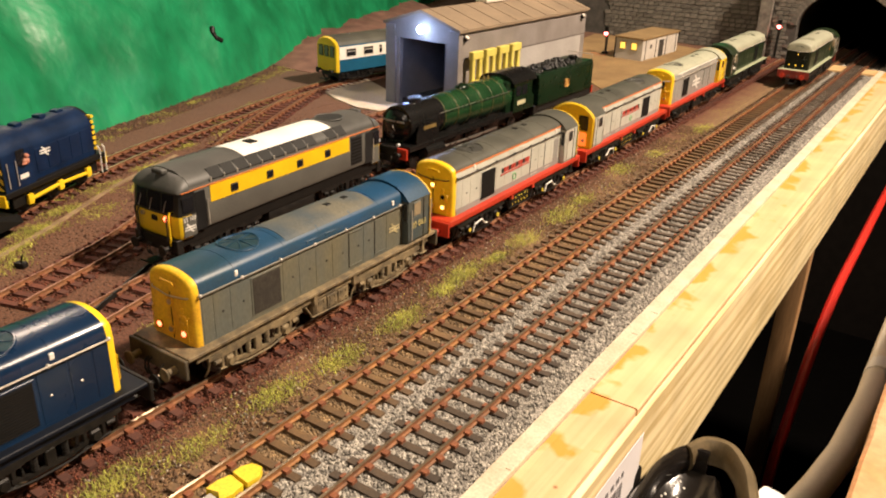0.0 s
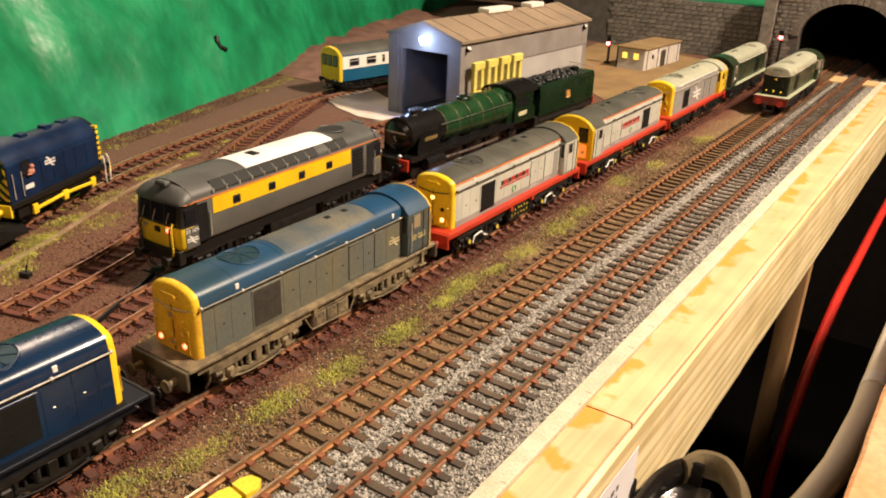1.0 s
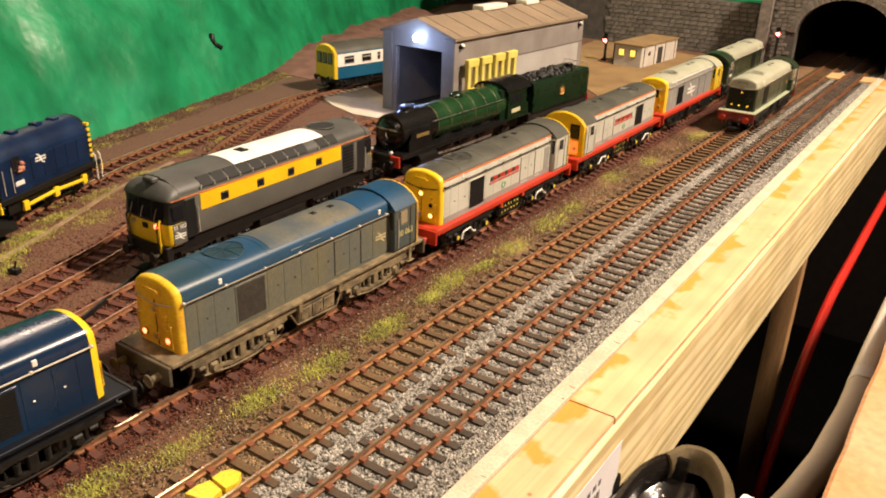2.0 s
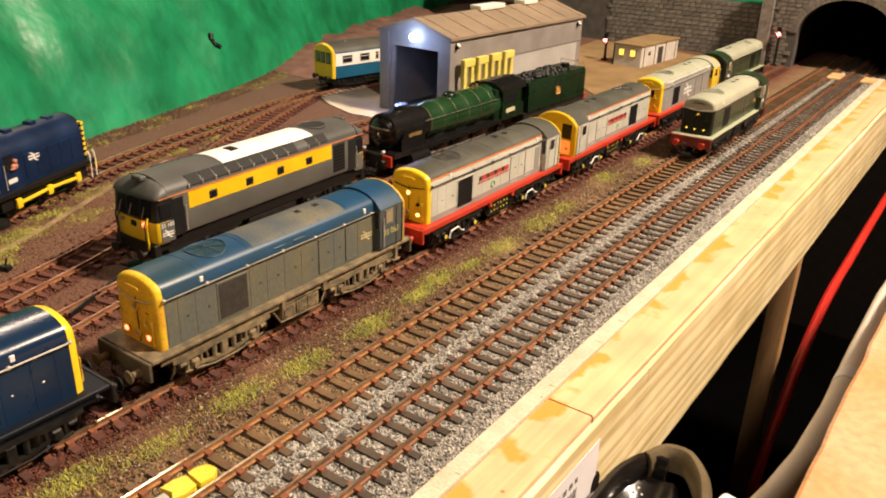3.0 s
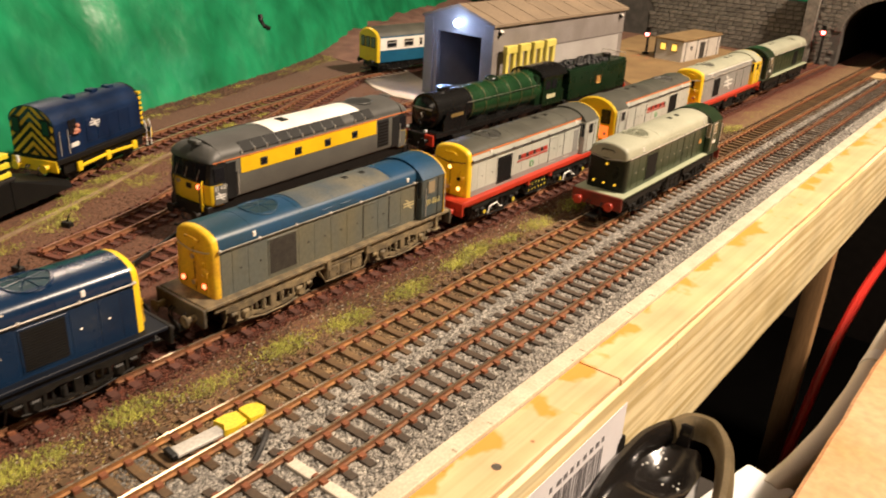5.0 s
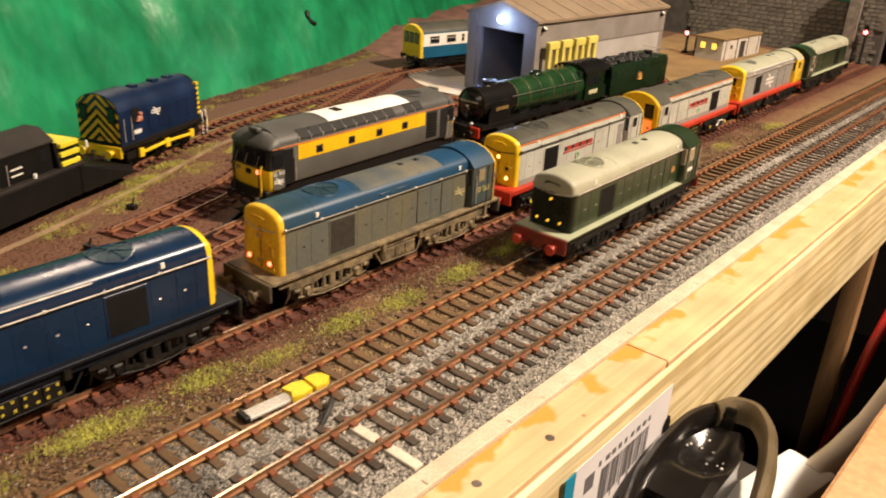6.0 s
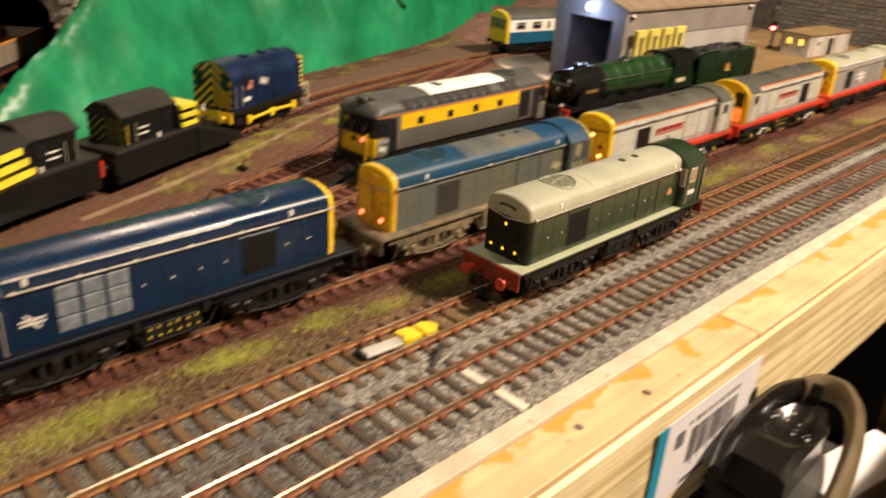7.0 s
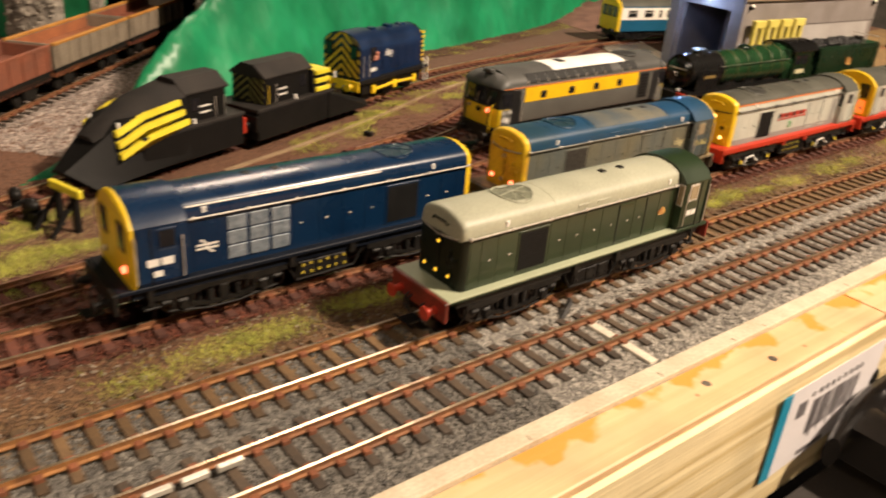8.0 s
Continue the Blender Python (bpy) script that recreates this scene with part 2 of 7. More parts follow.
LINE_W = [(-270, 308), (-339, 373), (-484, 510), (-640, 657)]
C_RISE = 0.5


def near_line(x, y, line):
    p = polyline(line, 12.0)
    d = np.full(np.shape(x), 1e9)
    for q in p:
        d = np.minimum(d, np.hypot(x - q[0], y - q[1]))
    return d


def smooth01(v):
    v = np.clip(v, 0, 1)
    return v * v * (3 - 2 * v)


FOOT = [(-202, 335), (-220, 385), (-242, 430), (-266, 482), (-298, 545), (-334, 602), (-366, 655), (-396, 710), (-414, 780), (-466, 947), (-552, 1160), (-652, 1440), (-760, 1750)]
BANK = [(-204, 345), (-248, 389), (-285, 414), (-320, 437), (-365, 468), (-408, 504), (-442, 535)]


def side_of(x, y, line):
    """Signed distance to a line of points; positive on its left-hand side."""
    best, sign = np.full(np.shape(x), 1e9), np.ones(np.shape(x))
    for (ax, ay), (bx, by) in zip(line, line[1:]):
        ux, uy = bx - ax, by - ay
        w = np.clip(((x - ax) * ux + (y - ay) * uy) / (ux * ux + uy * uy), 0, 1)
        d = np.hypot(x - ax - w * ux, y - ay - w * uy)
        s = np.where(ux * (y - ay) - uy * (x - ax) > 0, 1.0, -1.0)
        sign = np.where(d < best, s, sign)
        best = np.minimum(best, d)
    return best * sign


def wobble(x, y, s, seed=0.0):
    return np.array([noise.fractal(Vector((a * s, b * s, seed)), 1.0, 2.0, 4) for a, b in zip(np.ravel(x), np.ravel(y))]).reshape(np.shape(x))


def ground_height(x, y):
    h = -4.2 + 0 * x
    h = h + C_RISE * smooth01((16 - np.abs(x + 52.5)) / 12) * (y < 1560)
    return h


def grid_mesh(name, xs, ys, fz, material, keep=None):
    X, Y = np.meshgrid(xs, ys)
    Z = fz(X, Y)
    n = len(xs)
    verts = np.stack([X, Y, Z], -1).reshape(-1, 3) * 0.001
    faces = [(j * n + i, j * n + i + 1, (j + 1) * n + i + 1, (j + 1) * n + i) for j in range(len(ys) - 1) for i in range(n - 1) if keep is None or keep(0.5 * (X[j, i] + X[j, i + 1]), 0.5 * (Y[j, i] + Y[j + 1, i]))]
    me = bpy.data.meshes.new(name)
    me.from_pydata(verts.tolist(), [], faces)
    me.materials.append(material)
    me.shade_smooth()
    return new(name, me)


def ground_material():
    """Grey ballast beside the running lines, brown earth, rust-red cess, gravel on the far left."""
    m = bpy.data.materials.new("layout_ground")
    m.use_nodes = True
    nt = m.node_tree
    n, l = nt.nodes, nt.links
    b = n["Principled BSDF"]
    b.inputs["Roughness"].default_value = 0.9
    tc = n.new("ShaderNodeTexCoord")
    sep = n.new("ShaderNodeSeparateXYZ")
    l.new(tc.outputs["Object"], sep.inputs[0])
    w = n.new("ShaderNodeTexNoise")
    w.inputs["Scale"].default_value, w.inputs["Detail"].default_value = 45, 6
    l.new(tc.outputs["Object"], w.inputs["Vector"])
    mad = n.new("ShaderNodeMath")
    mad.operation = "MULTIPLY_ADD"
    l.new(w.outputs["Fac"], mad.inputs[0])
    mad.inputs[1].default_value = 0.03
    l.new(sep.outputs["X"], mad.inputs[2])
    mr = n.new("ShaderNodeMapRange")
    mr.inputs["From Min"].default_value, mr.inputs["From Max"].default_value = -0.485, 0.115
    l.new(mad.outputs[0], mr.inputs["Value"])
    ramp = n.new("ShaderNodeValToRGB")
    el = ramp.color_ramp.elements
    stops = [(-0.46, (0.11, 0.062, 0.04)), (-0.30, (0.13, 0.06, 0.034)), (-0.2, (0.13, 0.062, 0.033)), (-0.12, (0.11, 0.046, 0.026)), (-0.035, (0.11, 0.036, 0.02)), (-0.012, (0.19, 0.115, 0.055)), (0.005, (0.2, 0.13, 0.065)), (0.024, (0.16, 0.15, 0.13))]
    while len(el) < len(stops):
        el.new(0.5)
    for e, (x, c) in zip(el, stops):
        e.position, e.color = (x + 0.015 + 0.485) / 0.6, (*c, 1)
    l.new(mr.outputs["Result"], ramp.inputs["Fac"])
    f = n.new("ShaderNodeTexNoise")
    f.inputs["Scale"].default_value, f.inputs["Detail"].default_value = 700, 5
    l.new(tc.outputs["Object"], f.inputs["Vector"])
    fr = n.new("ShaderNodeMapRange")
    fr.inputs["From Min"].default_value, fr.inputs["From Max"].default_value, fr.inputs["To Min"].default_value, fr.inputs["To Max"].default_value = 0.3, 0.7, 0.45, 1.5
    l.new(f.outputs["Fac"], fr.inputs["Value"])
    mul = n.new("ShaderNodeMix")
    mul.data_type, mul.blend_type = "RGBA", "MULTIPLY"
    mul.inputs["Factor"].default_value = 1
    l.new(ramp.outputs["Color"], mul.inputs["A"])
    l.new(fr.outputs["Result"], mul.inputs["B"])
    l.new(mul.outputs["Result"], b.inputs["Base Color"])
    bp = n.new("ShaderNodeBump")
    bp.inputs["Strength"].default_value, bp.inputs["Distance"].default_value = 0.8, 0.0012
    l.new(f.outputs["Fac"], bp.inputs["Height"])
    l.new(bp.outputs["Normal"], b.inputs["Normal"])
    return m


def build_ground():
    xs = np.concatenate([np.arange(-1000, -120, 20), np.arange(-120, 74, 3.0), [74]])
    ys = np.concatenate([np.arange(-150, 200, 50), np.arange(200, 1000, 5), np.arange(1000, 2000, 25)])
    xs = np.unique(xs)

    def fz(X, Y):
        return ground_height(X, Y) + 0.8 * wobble(X, Y, 0.03) * smooth01((2 - X) / 12)

    g = grid_mesh("ground", xs, ys, fz, ground_material())
    tagged(g, "model railway baseboard with brown earth and grey ballast", "ground", kind="structure")
    bm = box(BM(), (-1000, 74), (-150, 2000), (-24, -9.5))
    solo("baseboard", bm, mat("plywood_board", (0.35, 0.24, 0.13), 0.7, 0, (0.24, 0.15, 0.08), 30, 0.1), "plywood baseboard under the layout", "board", kind="structure")


def build_hill():
    paint = mat("green_hill_paint", (0.01, 0.245, 0.098), 0.42, 0, (0.007, 0.138, 0.052), 16, 0.5, fine=60, var=0.3, bdist=0.003, detail=10.0)
    xs, ys = np.concatenate([np.arange(-1000, -520, 12.0), np.arange(-520, -195, 4.0)]), np.concatenate([np.arange(336, 720, 4.0), np.arange(720, 1900, 10.0)])

    def fz(X, Y):
        d1 = side_of(X, Y, FOOT) + 2.5 * wobble(X, Y, 0.02, 8.0)
        d2 = -side_of(X, Y, BANK)
        d2 = np.maximum(d2, 3.0 * ((Y - 373) * 0.687 - (X + 339) * 0.727 - 208))
        rise = 150 * (1 - np.exp(-np.maximum(d1, 0) / 48.0)) + 0.35 * np.maximum(d1, 0)
        rise = np.minimum(rise, 1.3 * np.maximum(d2, 0))
        rise = rise * (0.3 + 0.7 * smooth01((Y - 336) / 140))
        lumps = 1 + 0.22 * np.array([noise.noise(Vector((a * 0.011, b * 0.011, 3.0))) for a, b in zip(X.ravel(), Y.ravel())]).reshape(X.shape)
        return np.where(np.minimum(d1, d2) > 0, -4.6 + rise * lumps, -12.0)

    def keep(x, y):
        if side_of(np.array(x), np.array(y), FOOT) < -14:
            return False
        # the way of the branch line into the hill, open
        off = (x + 339) * 0.687 + (y - 373) * 0.727
        return not -37 < off < 50

    h = grid_mesh("hillside", xs, ys, fz, paint, keep)
    out = [v.normal.copy() for v in h.data.vertices]
    for v, nrm in zip(h.data.vertices, out):
        p = v.co * 1000
        if p.z > -2:
            d = 7.0 * noise.noise(p * 0.016) + 2.6 * noise.noise(p * 0.045) + 0.9 * noise.noise(p * 0.13)
            v.co += nrm * d * 0.001 * min(1.0, (p.z + 2) / 25)
    h.data.update()
    tagged(h, "glossy green painted plaster hillside behind the tracks", "hillside", kind="structure")


def timber_material(name, light, dark, rough=0.6, stain=0.0, bands=0.0, gloss=0.0, knot=(0.6, -0.04)):
    """Wood along y: streaks, growth bands bent round a knot, optional orange stains."""
    m = bpy.data.materials.new(name)
    m.use_nodes = True
    nt = m.node_tree
    n, l = nt.nodes, nt.links
    b = n["Principled BSDF"]
    b.inputs["Roughness"].default_value = rough
    tc = n.new("ShaderNodeTexCoord")
    mp = n.new("ShaderNodeMapping")
    mp.inputs["Scale"].default_value = (1.0, 0.022, 1.0)
    l.new(tc.outputs["Object"], mp.inputs["Vector"])
    w = n.new("ShaderNodeTexNoise")
    w.inputs["Scale"].default_value, w.inputs["Detail"].default_value, w.inputs["Distortion"].default_value = 240, 5, 0.3
    l.new(mp.outputs["Vector"], w.inputs["Vector"])
    fac = w.outputs["Fac"]
    if bands > 0:
        mp2 = n.new("ShaderNodeMapping")
        mp2.inputs["Scale"].default_value = (0.6, 0.1, 1.0)
        l.new(tc.outputs["Object"], mp2.inputs["Vector"])
        wv = n.new("ShaderNodeTexWave")
        wv.wave_type, wv.bands_direction = "BANDS", "Z"
        wv.inputs["Scale"].default_value, wv.inputs["Distortion"].default_value = bands, 14.0
        wv.inputs["Detail"].default_value, wv.inputs["Detail Scale"].default_value = 3.0, 0.3
        l.new(mp2.outputs["Vector"], wv.inputs["Vector"])
        mixv = n.new("ShaderNodeMix")
        mixv.inputs["Factor"].default_value = 0.13
        l.new(w.outputs["Fac"], mixv.inputs["A"])
        l.new(wv.outputs["Fac"], mixv.inputs["B"])
        fac = mixv.outputs["Result"]
    ramp = n.new("ShaderNodeValToRGB")
    ramp.color_ramp.elements[0].position, ramp.color_ramp.elements[1].position = 0.38, 0.57
    ramp.color_ramp.elements[0].color, ramp.color_ramp.elements[1].color = (*dark, 1), (*light, 1)
    l.new(fac, ramp.inputs["Fac"])
    out = ramp.outputs["Color"]
    g = n.new("ShaderNodeTexNoise")
    g.inputs["Scale"].default_value, g.inputs["Detail"].default_value = 600, 3
    l.new(mp.outputs["Vector"], g.inputs["Vector"])
    blot = n.new("ShaderNodeTexNoise")
    blot.inputs["Scale"].default_value, blot.inputs["Detail"].default_value = 30, 5
    l.new(tc.outputs["Object"], blot.inputs["Vector"])
    br = n.new("ShaderNodeMapRange")
    br.inputs["From Min"].default_value, br.inputs["From Max"].default_value, br.inputs["To Min"].default_value, br.inputs["To Max"].default_value = 0.3, 0.7, 0.82, 1.08
    l.new(blot.outputs["Fac"], br.inputs["Value"])
    bm_ = n.new("ShaderNodeMix")
    bm_.data_type, bm_.blend_type = "RGBA", "MULTIPLY"
    bm_.inputs["Factor"].default_value = 1.0
    l.new(out, bm_.inputs["A"])
    l.new(br.outputs["Result"], bm_.inputs["B"])
    out = bm_.outputs["Result"]
    if stain > 0:
        sep = n.new("ShaderNodeSeparateXYZ")
        l.new(tc.outputs["Object"], sep.inputs[0])
        s = n.new("ShaderNodeTexNoise")
        s.inputs["Scale"].default_value, s.inputs["Detail"].default_value = 46, 3
        l.new(tc.outputs["Object"], s.inputs["Vector"])
        edge = n.new("ShaderNodeMapRange")
        edge.inputs["From Min"].default_value, edge.inputs["From Max"].default_value = 0.081, 0.099
        edge.inputs["To Min"].default_value, edge.inputs["To Max"].default_value = stain, -0.12
        l.new(sep.outputs["X"], edge.inputs["Value"])
        add = n.new("ShaderNodeMath")
        l.new(s.outputs["Fac"], add.inputs[0])
        l.new(edge.outputs["Result"], add.inputs[1])
        cut = n.new("ShaderNodeMapRange")
        cut.inputs["From Min"].default_value, cut.inputs["From Max"].default_value = 0.59, 0.66
        cut.inputs["To Max"].default_value = 0.9
        l.new(add.outputs[0], cut.inputs["Value"])
        mx = n.new("ShaderNodeMix")
        mx.data_type = "RGBA"
        l.new(cut.outputs["Result"], mx.inputs["Factor"])
        l.new(out, mx.inputs["A"])
        mx.inputs["B"].default_value = (0.6, 0.275, 0.035, 1)
        out = mx.outputs["Result"]
        sp = n.new("ShaderNodeTexVoronoi")
        sp.inputs["Scale"].default_value = 60
        l.new(tc.outputs["Object"], sp.inputs["Vector"])
        sc = n.new("ShaderNodeMapRange")
        sc.inputs["From Min"].default_value, sc.inputs["From Max"].default_value, sc.inputs["To Min"].default_value, sc.inputs["To Max"].default_value = 0.03, 0.07, 0.75, 0.0
        l.new(sp.outputs["Distance"], sc.inputs["Value"])
        mx2 = n.new("ShaderNodeMix")
        mx2.data_type = "RGBA"
        l.new(sc.outputs["Result"], mx2.inputs["Factor"])
        l.new(out, mx2.inputs["A"])
        mx2.inputs["B"].default_value = (0.22, 0.1, 0.04, 1)
        out = mx2.outputs["Result"]
    l.new(out, b.inputs["Base Color"])
    if gloss > 0:
        gr = n.new("ShaderNodeMapRange")
        gr.inputs["From Min"].default_value, gr.inputs["From Max"].default_value, gr.inputs["To Min"].default_value, gr.inputs["To Max"].default_value = 0.42, 0.6, rough, rough - gloss
        l.new(blot.outputs["Fac"], gr.inputs["Value"])
        l.new(gr.outputs["Result"], b.inputs["Roughness"])
    bp = n.new("ShaderNodeBump")
    bp.inputs["Strength"].default_value, bp.inputs["Distance"].default_value = 0.4, 0.0008
    l.new(g.outputs["Fac"], bp.inputs["Height"])
    l.new(bp.outputs["Normal"], b.inputs["Normal"])
    return m


def rough_beam(name, corners0, corners1, y0, y1, material, label, seed):
    """A sawn beam lofted along y between two end sections, edges slightly wavy."""
    bm = BM()
    rings = []
    n = 40
    for i in range(n + 1):
        u = i / n
        ring = []
        for k, ((ax, az), (bx, bz)) in enumerate(zip(corners0, corners1)):
            j = 0.45 * noise.noise(Vector((i * 0.9, k * 3.1, seed)))
            ring.append((ax + (bx - ax) * u + j, y0 + (y1 - y0) * u, az + (bz - az) * u + j * 0.6))
        rings.append(ring)
    loft(bm, rings)
    return solo(name, bm, material, label, "beam", kind="structure", smooth=25)


def build_timber():
    pine = timber_material("sawn_pine", (0.8, 0.67, 0.4), (0.53, 0.4, 0.18), 0.65, 0.0, 36.0)
    ply = timber_material("plank_top", (0.7, 0.47, 0.26), (0.655, 0.425, 0.222), 0.5, 0.16)
    b0 = [(81.0, -9.6), (101.4, -9.4), (103.2, -10.6), (104.2, -40), (103.6, -77), (82, -77)]
    b1 = [(81.0, -8.0), (105.4, -7.8), (107.0, -9), (108, -40), (105, -78), (82, -78)]
    rough_beam("edge_beam", b0, b0, -150, 700, pine, "pale sawn pine edge beam with bold grain", 1.0)
    rough_beam("edge_beam", b0, b1, 700.2, 1585, pine, "pale sawn pine edge beam towards the tunnel", 1.0)
    c = [(81.0, -5.8), (100.6, -5.8), (101.2, -6.4), (101.2, -9.3), (81, -9.3)]
    rough_beam("edge_plank", c, c, -150, 642, ply, "flat pale plank with orange glue stains on the beam", 3.0)
    d1 = [(81.0, -4.2), (104.2, -4.2), (104.9, -4.8), (104.9, -7.7), (81, -7.7)]
    c0 = [(81.0, -5.6), (101.0, -5.6), (101.7, -6.2), (101.7, -9.1), (81, -9.1)]
    rough_beam("edge_plank", c0, d1, 642.7, 1585, ply, "flat pale plank butted end to end on the beam", 4.0)
    hard = mat("hardboard_edge", (0.6, 0.53, 0.4), 0.75, 0, (0.5, 0.42, 0.3), 80, 0.2)
    bm = box(BM(), (73, 80.7), (-150, 1580), (-20, -3.4), 0.4)
    strip = solo("board_edge_strip", bm, hard, "pale hardboard strip along the board edge", "strip", kind="structure")
    rt = random.Random(12)
    for i in range(9):
        y = 440 + i * 37 + rt.uniform(-16, 16)
        part("pencil_tick", box(BM(), (78.2 - rt.uniform(-1.2, 1.5), 80.3), (y, y + rt.uniform(0.3, 0.7)), (-3.5, -3.3)), mat("tick_dark", (0.3, 0.23, 0.15), 0.8), strip)
    chip = mat("orange_board", (0.56, 0.27, 0.11), 0.45, 0, (0.62, 0.38, 0.22), 17, 0.5, fine=220, var=0.3, detail=10.0, bdist=0.0012)
    bm = BM()
    rings = []
    for i in range(120):
        y = -400 + i * 17.5
        j = 0.9 * noise.noise(Vector((i * 0.9, 0, 9))) + 0.5 * noise.noise(Vector((i * 2.7, 4, 9)))
        x0 = 178.5 + 0.006 * max(0, y - 560) * 3 + j
        rings.append([(x0, y, -10), (x0 + 1.5, y, -8.8), (900, y, -8.8), (900, y, -27), (x0 - 0.4, y, -27)])
    loft(bm, rings)
    solo("aisle_board", bm, chip, "orange-brown board with a rough sawn edge", "board", kind="structure")
    # things on the beam: label, screw, knots
    lab = thing("price_label", pose(0, 0, 0), "white paper label with barcode stuck on the beam", "label")
    X = 104.7
    bm = BM()
    box(bm, (X, X + 0.25), (563, 645), (-57, -17))
    for v in bm.verts:
        v.co.z -= 0.05 * (645 - v.co.y) * (1 if v.co.z < -40 else 0.02)
    paper = mat("label_paper", (0.78, 0.75, 0.77), 0.6, 0, None, 40, 0.1, var=0.06)
    ink = mat("label_ink", (0.15, 0.14, 0.15), 0.6, 0, None, 40, 0, var=0.1)
    part("paper", bm, paper, lab)
    bm = box(BM(), (X + 0.1, X + 0.45), (556.5, 563.5), (-61, -17.6))
    part("blue_band", bm, mat("label_blue", (0.02, 0.28, 0.45), 0.5, 0, None, 40, 0, var=0.1), lab, "blue end of the label")
    r = random.Random(4)
    y = 585.0
    while y < 626:
        w = r.choice([0.5, 0.5, 0.9, 1.4])
        bm = box(BM(), (X + 0.28, X + 0.42), (y, y + w), (-43 - 0.1 * (626 - y) - r.choice([0, 0, 3]), -29))
        part("bar", bm, ink, lab)
        y += w + r.choice([0.6, 0.9, 1.3])
    for i in range(9):
        bm = box(BM(), (X + 0.28, X + 0.42), (582 + i * 5.2, 582 + i * 5.2 + r.uniform(1.6, 3.6)), (-26.2, -23.6))
        part("printed_bar", bm, ink, lab)
    for y0, y1, z0, z1 in ((620, 641, -52, -48.5), (584, 606, -58, -55.5), (572, 579, -34, -26)):
        bm = box(BM(), (X + 0.28, X + 0.42), (y0, y1), (z0, z1))
        part("printed_bar", bm, ink, lab)
    bm = BM()
    cyl(bm, (102, 646, -41), (105.0, 646, -41), 4.4, n=20)
    for v in bm.verts:
        v.co.z = -41 + (v.co.z + 41) * 1.35
    solo("screw_hole", bm, BLACK, "dark bolt hole in the beam face", "hole")
    for x, y in ((90, 521), (93.5, 735), (94, 560)):
        bm = cyl(BM(), (x, y, -6.6), (x, y, -5.75), 1.9 if y < 600 else 1.0, n=14)
        solo("countersunk_screw", bm, mat("dull_screw", (0.25, 0.22, 0.18), 0.45, 0.6), "small dull screw head sunk in the beam", "screw")


def build_room():
    # Unseen walls added round the layout; near-black colours hold the gap's shade.
    wall = mat("unlit_room_wall", (0.016, 0.013, 0.011), 0.95, 0, (0.011, 0.009, 0.008), 3, 0.1, fine=40, spec=0.1)
    dark = mat("unlit_floor", (0.004, 0.0035, 0.0033), 0.95, 0, None, 6, 0.1, fine=60, spec=0.05)
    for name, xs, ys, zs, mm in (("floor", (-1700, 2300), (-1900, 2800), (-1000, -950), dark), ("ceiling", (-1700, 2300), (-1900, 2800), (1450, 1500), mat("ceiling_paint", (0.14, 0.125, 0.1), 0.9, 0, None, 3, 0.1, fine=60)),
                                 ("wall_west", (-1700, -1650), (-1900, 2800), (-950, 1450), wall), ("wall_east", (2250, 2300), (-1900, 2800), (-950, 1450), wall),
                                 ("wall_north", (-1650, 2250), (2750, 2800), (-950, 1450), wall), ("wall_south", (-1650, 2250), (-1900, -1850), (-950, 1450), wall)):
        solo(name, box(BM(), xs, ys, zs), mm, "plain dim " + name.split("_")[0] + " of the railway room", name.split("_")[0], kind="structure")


build_ground()
build_hill()
build_timber()
build_room()

# ---- class of four-axle bonnet locomotives ----


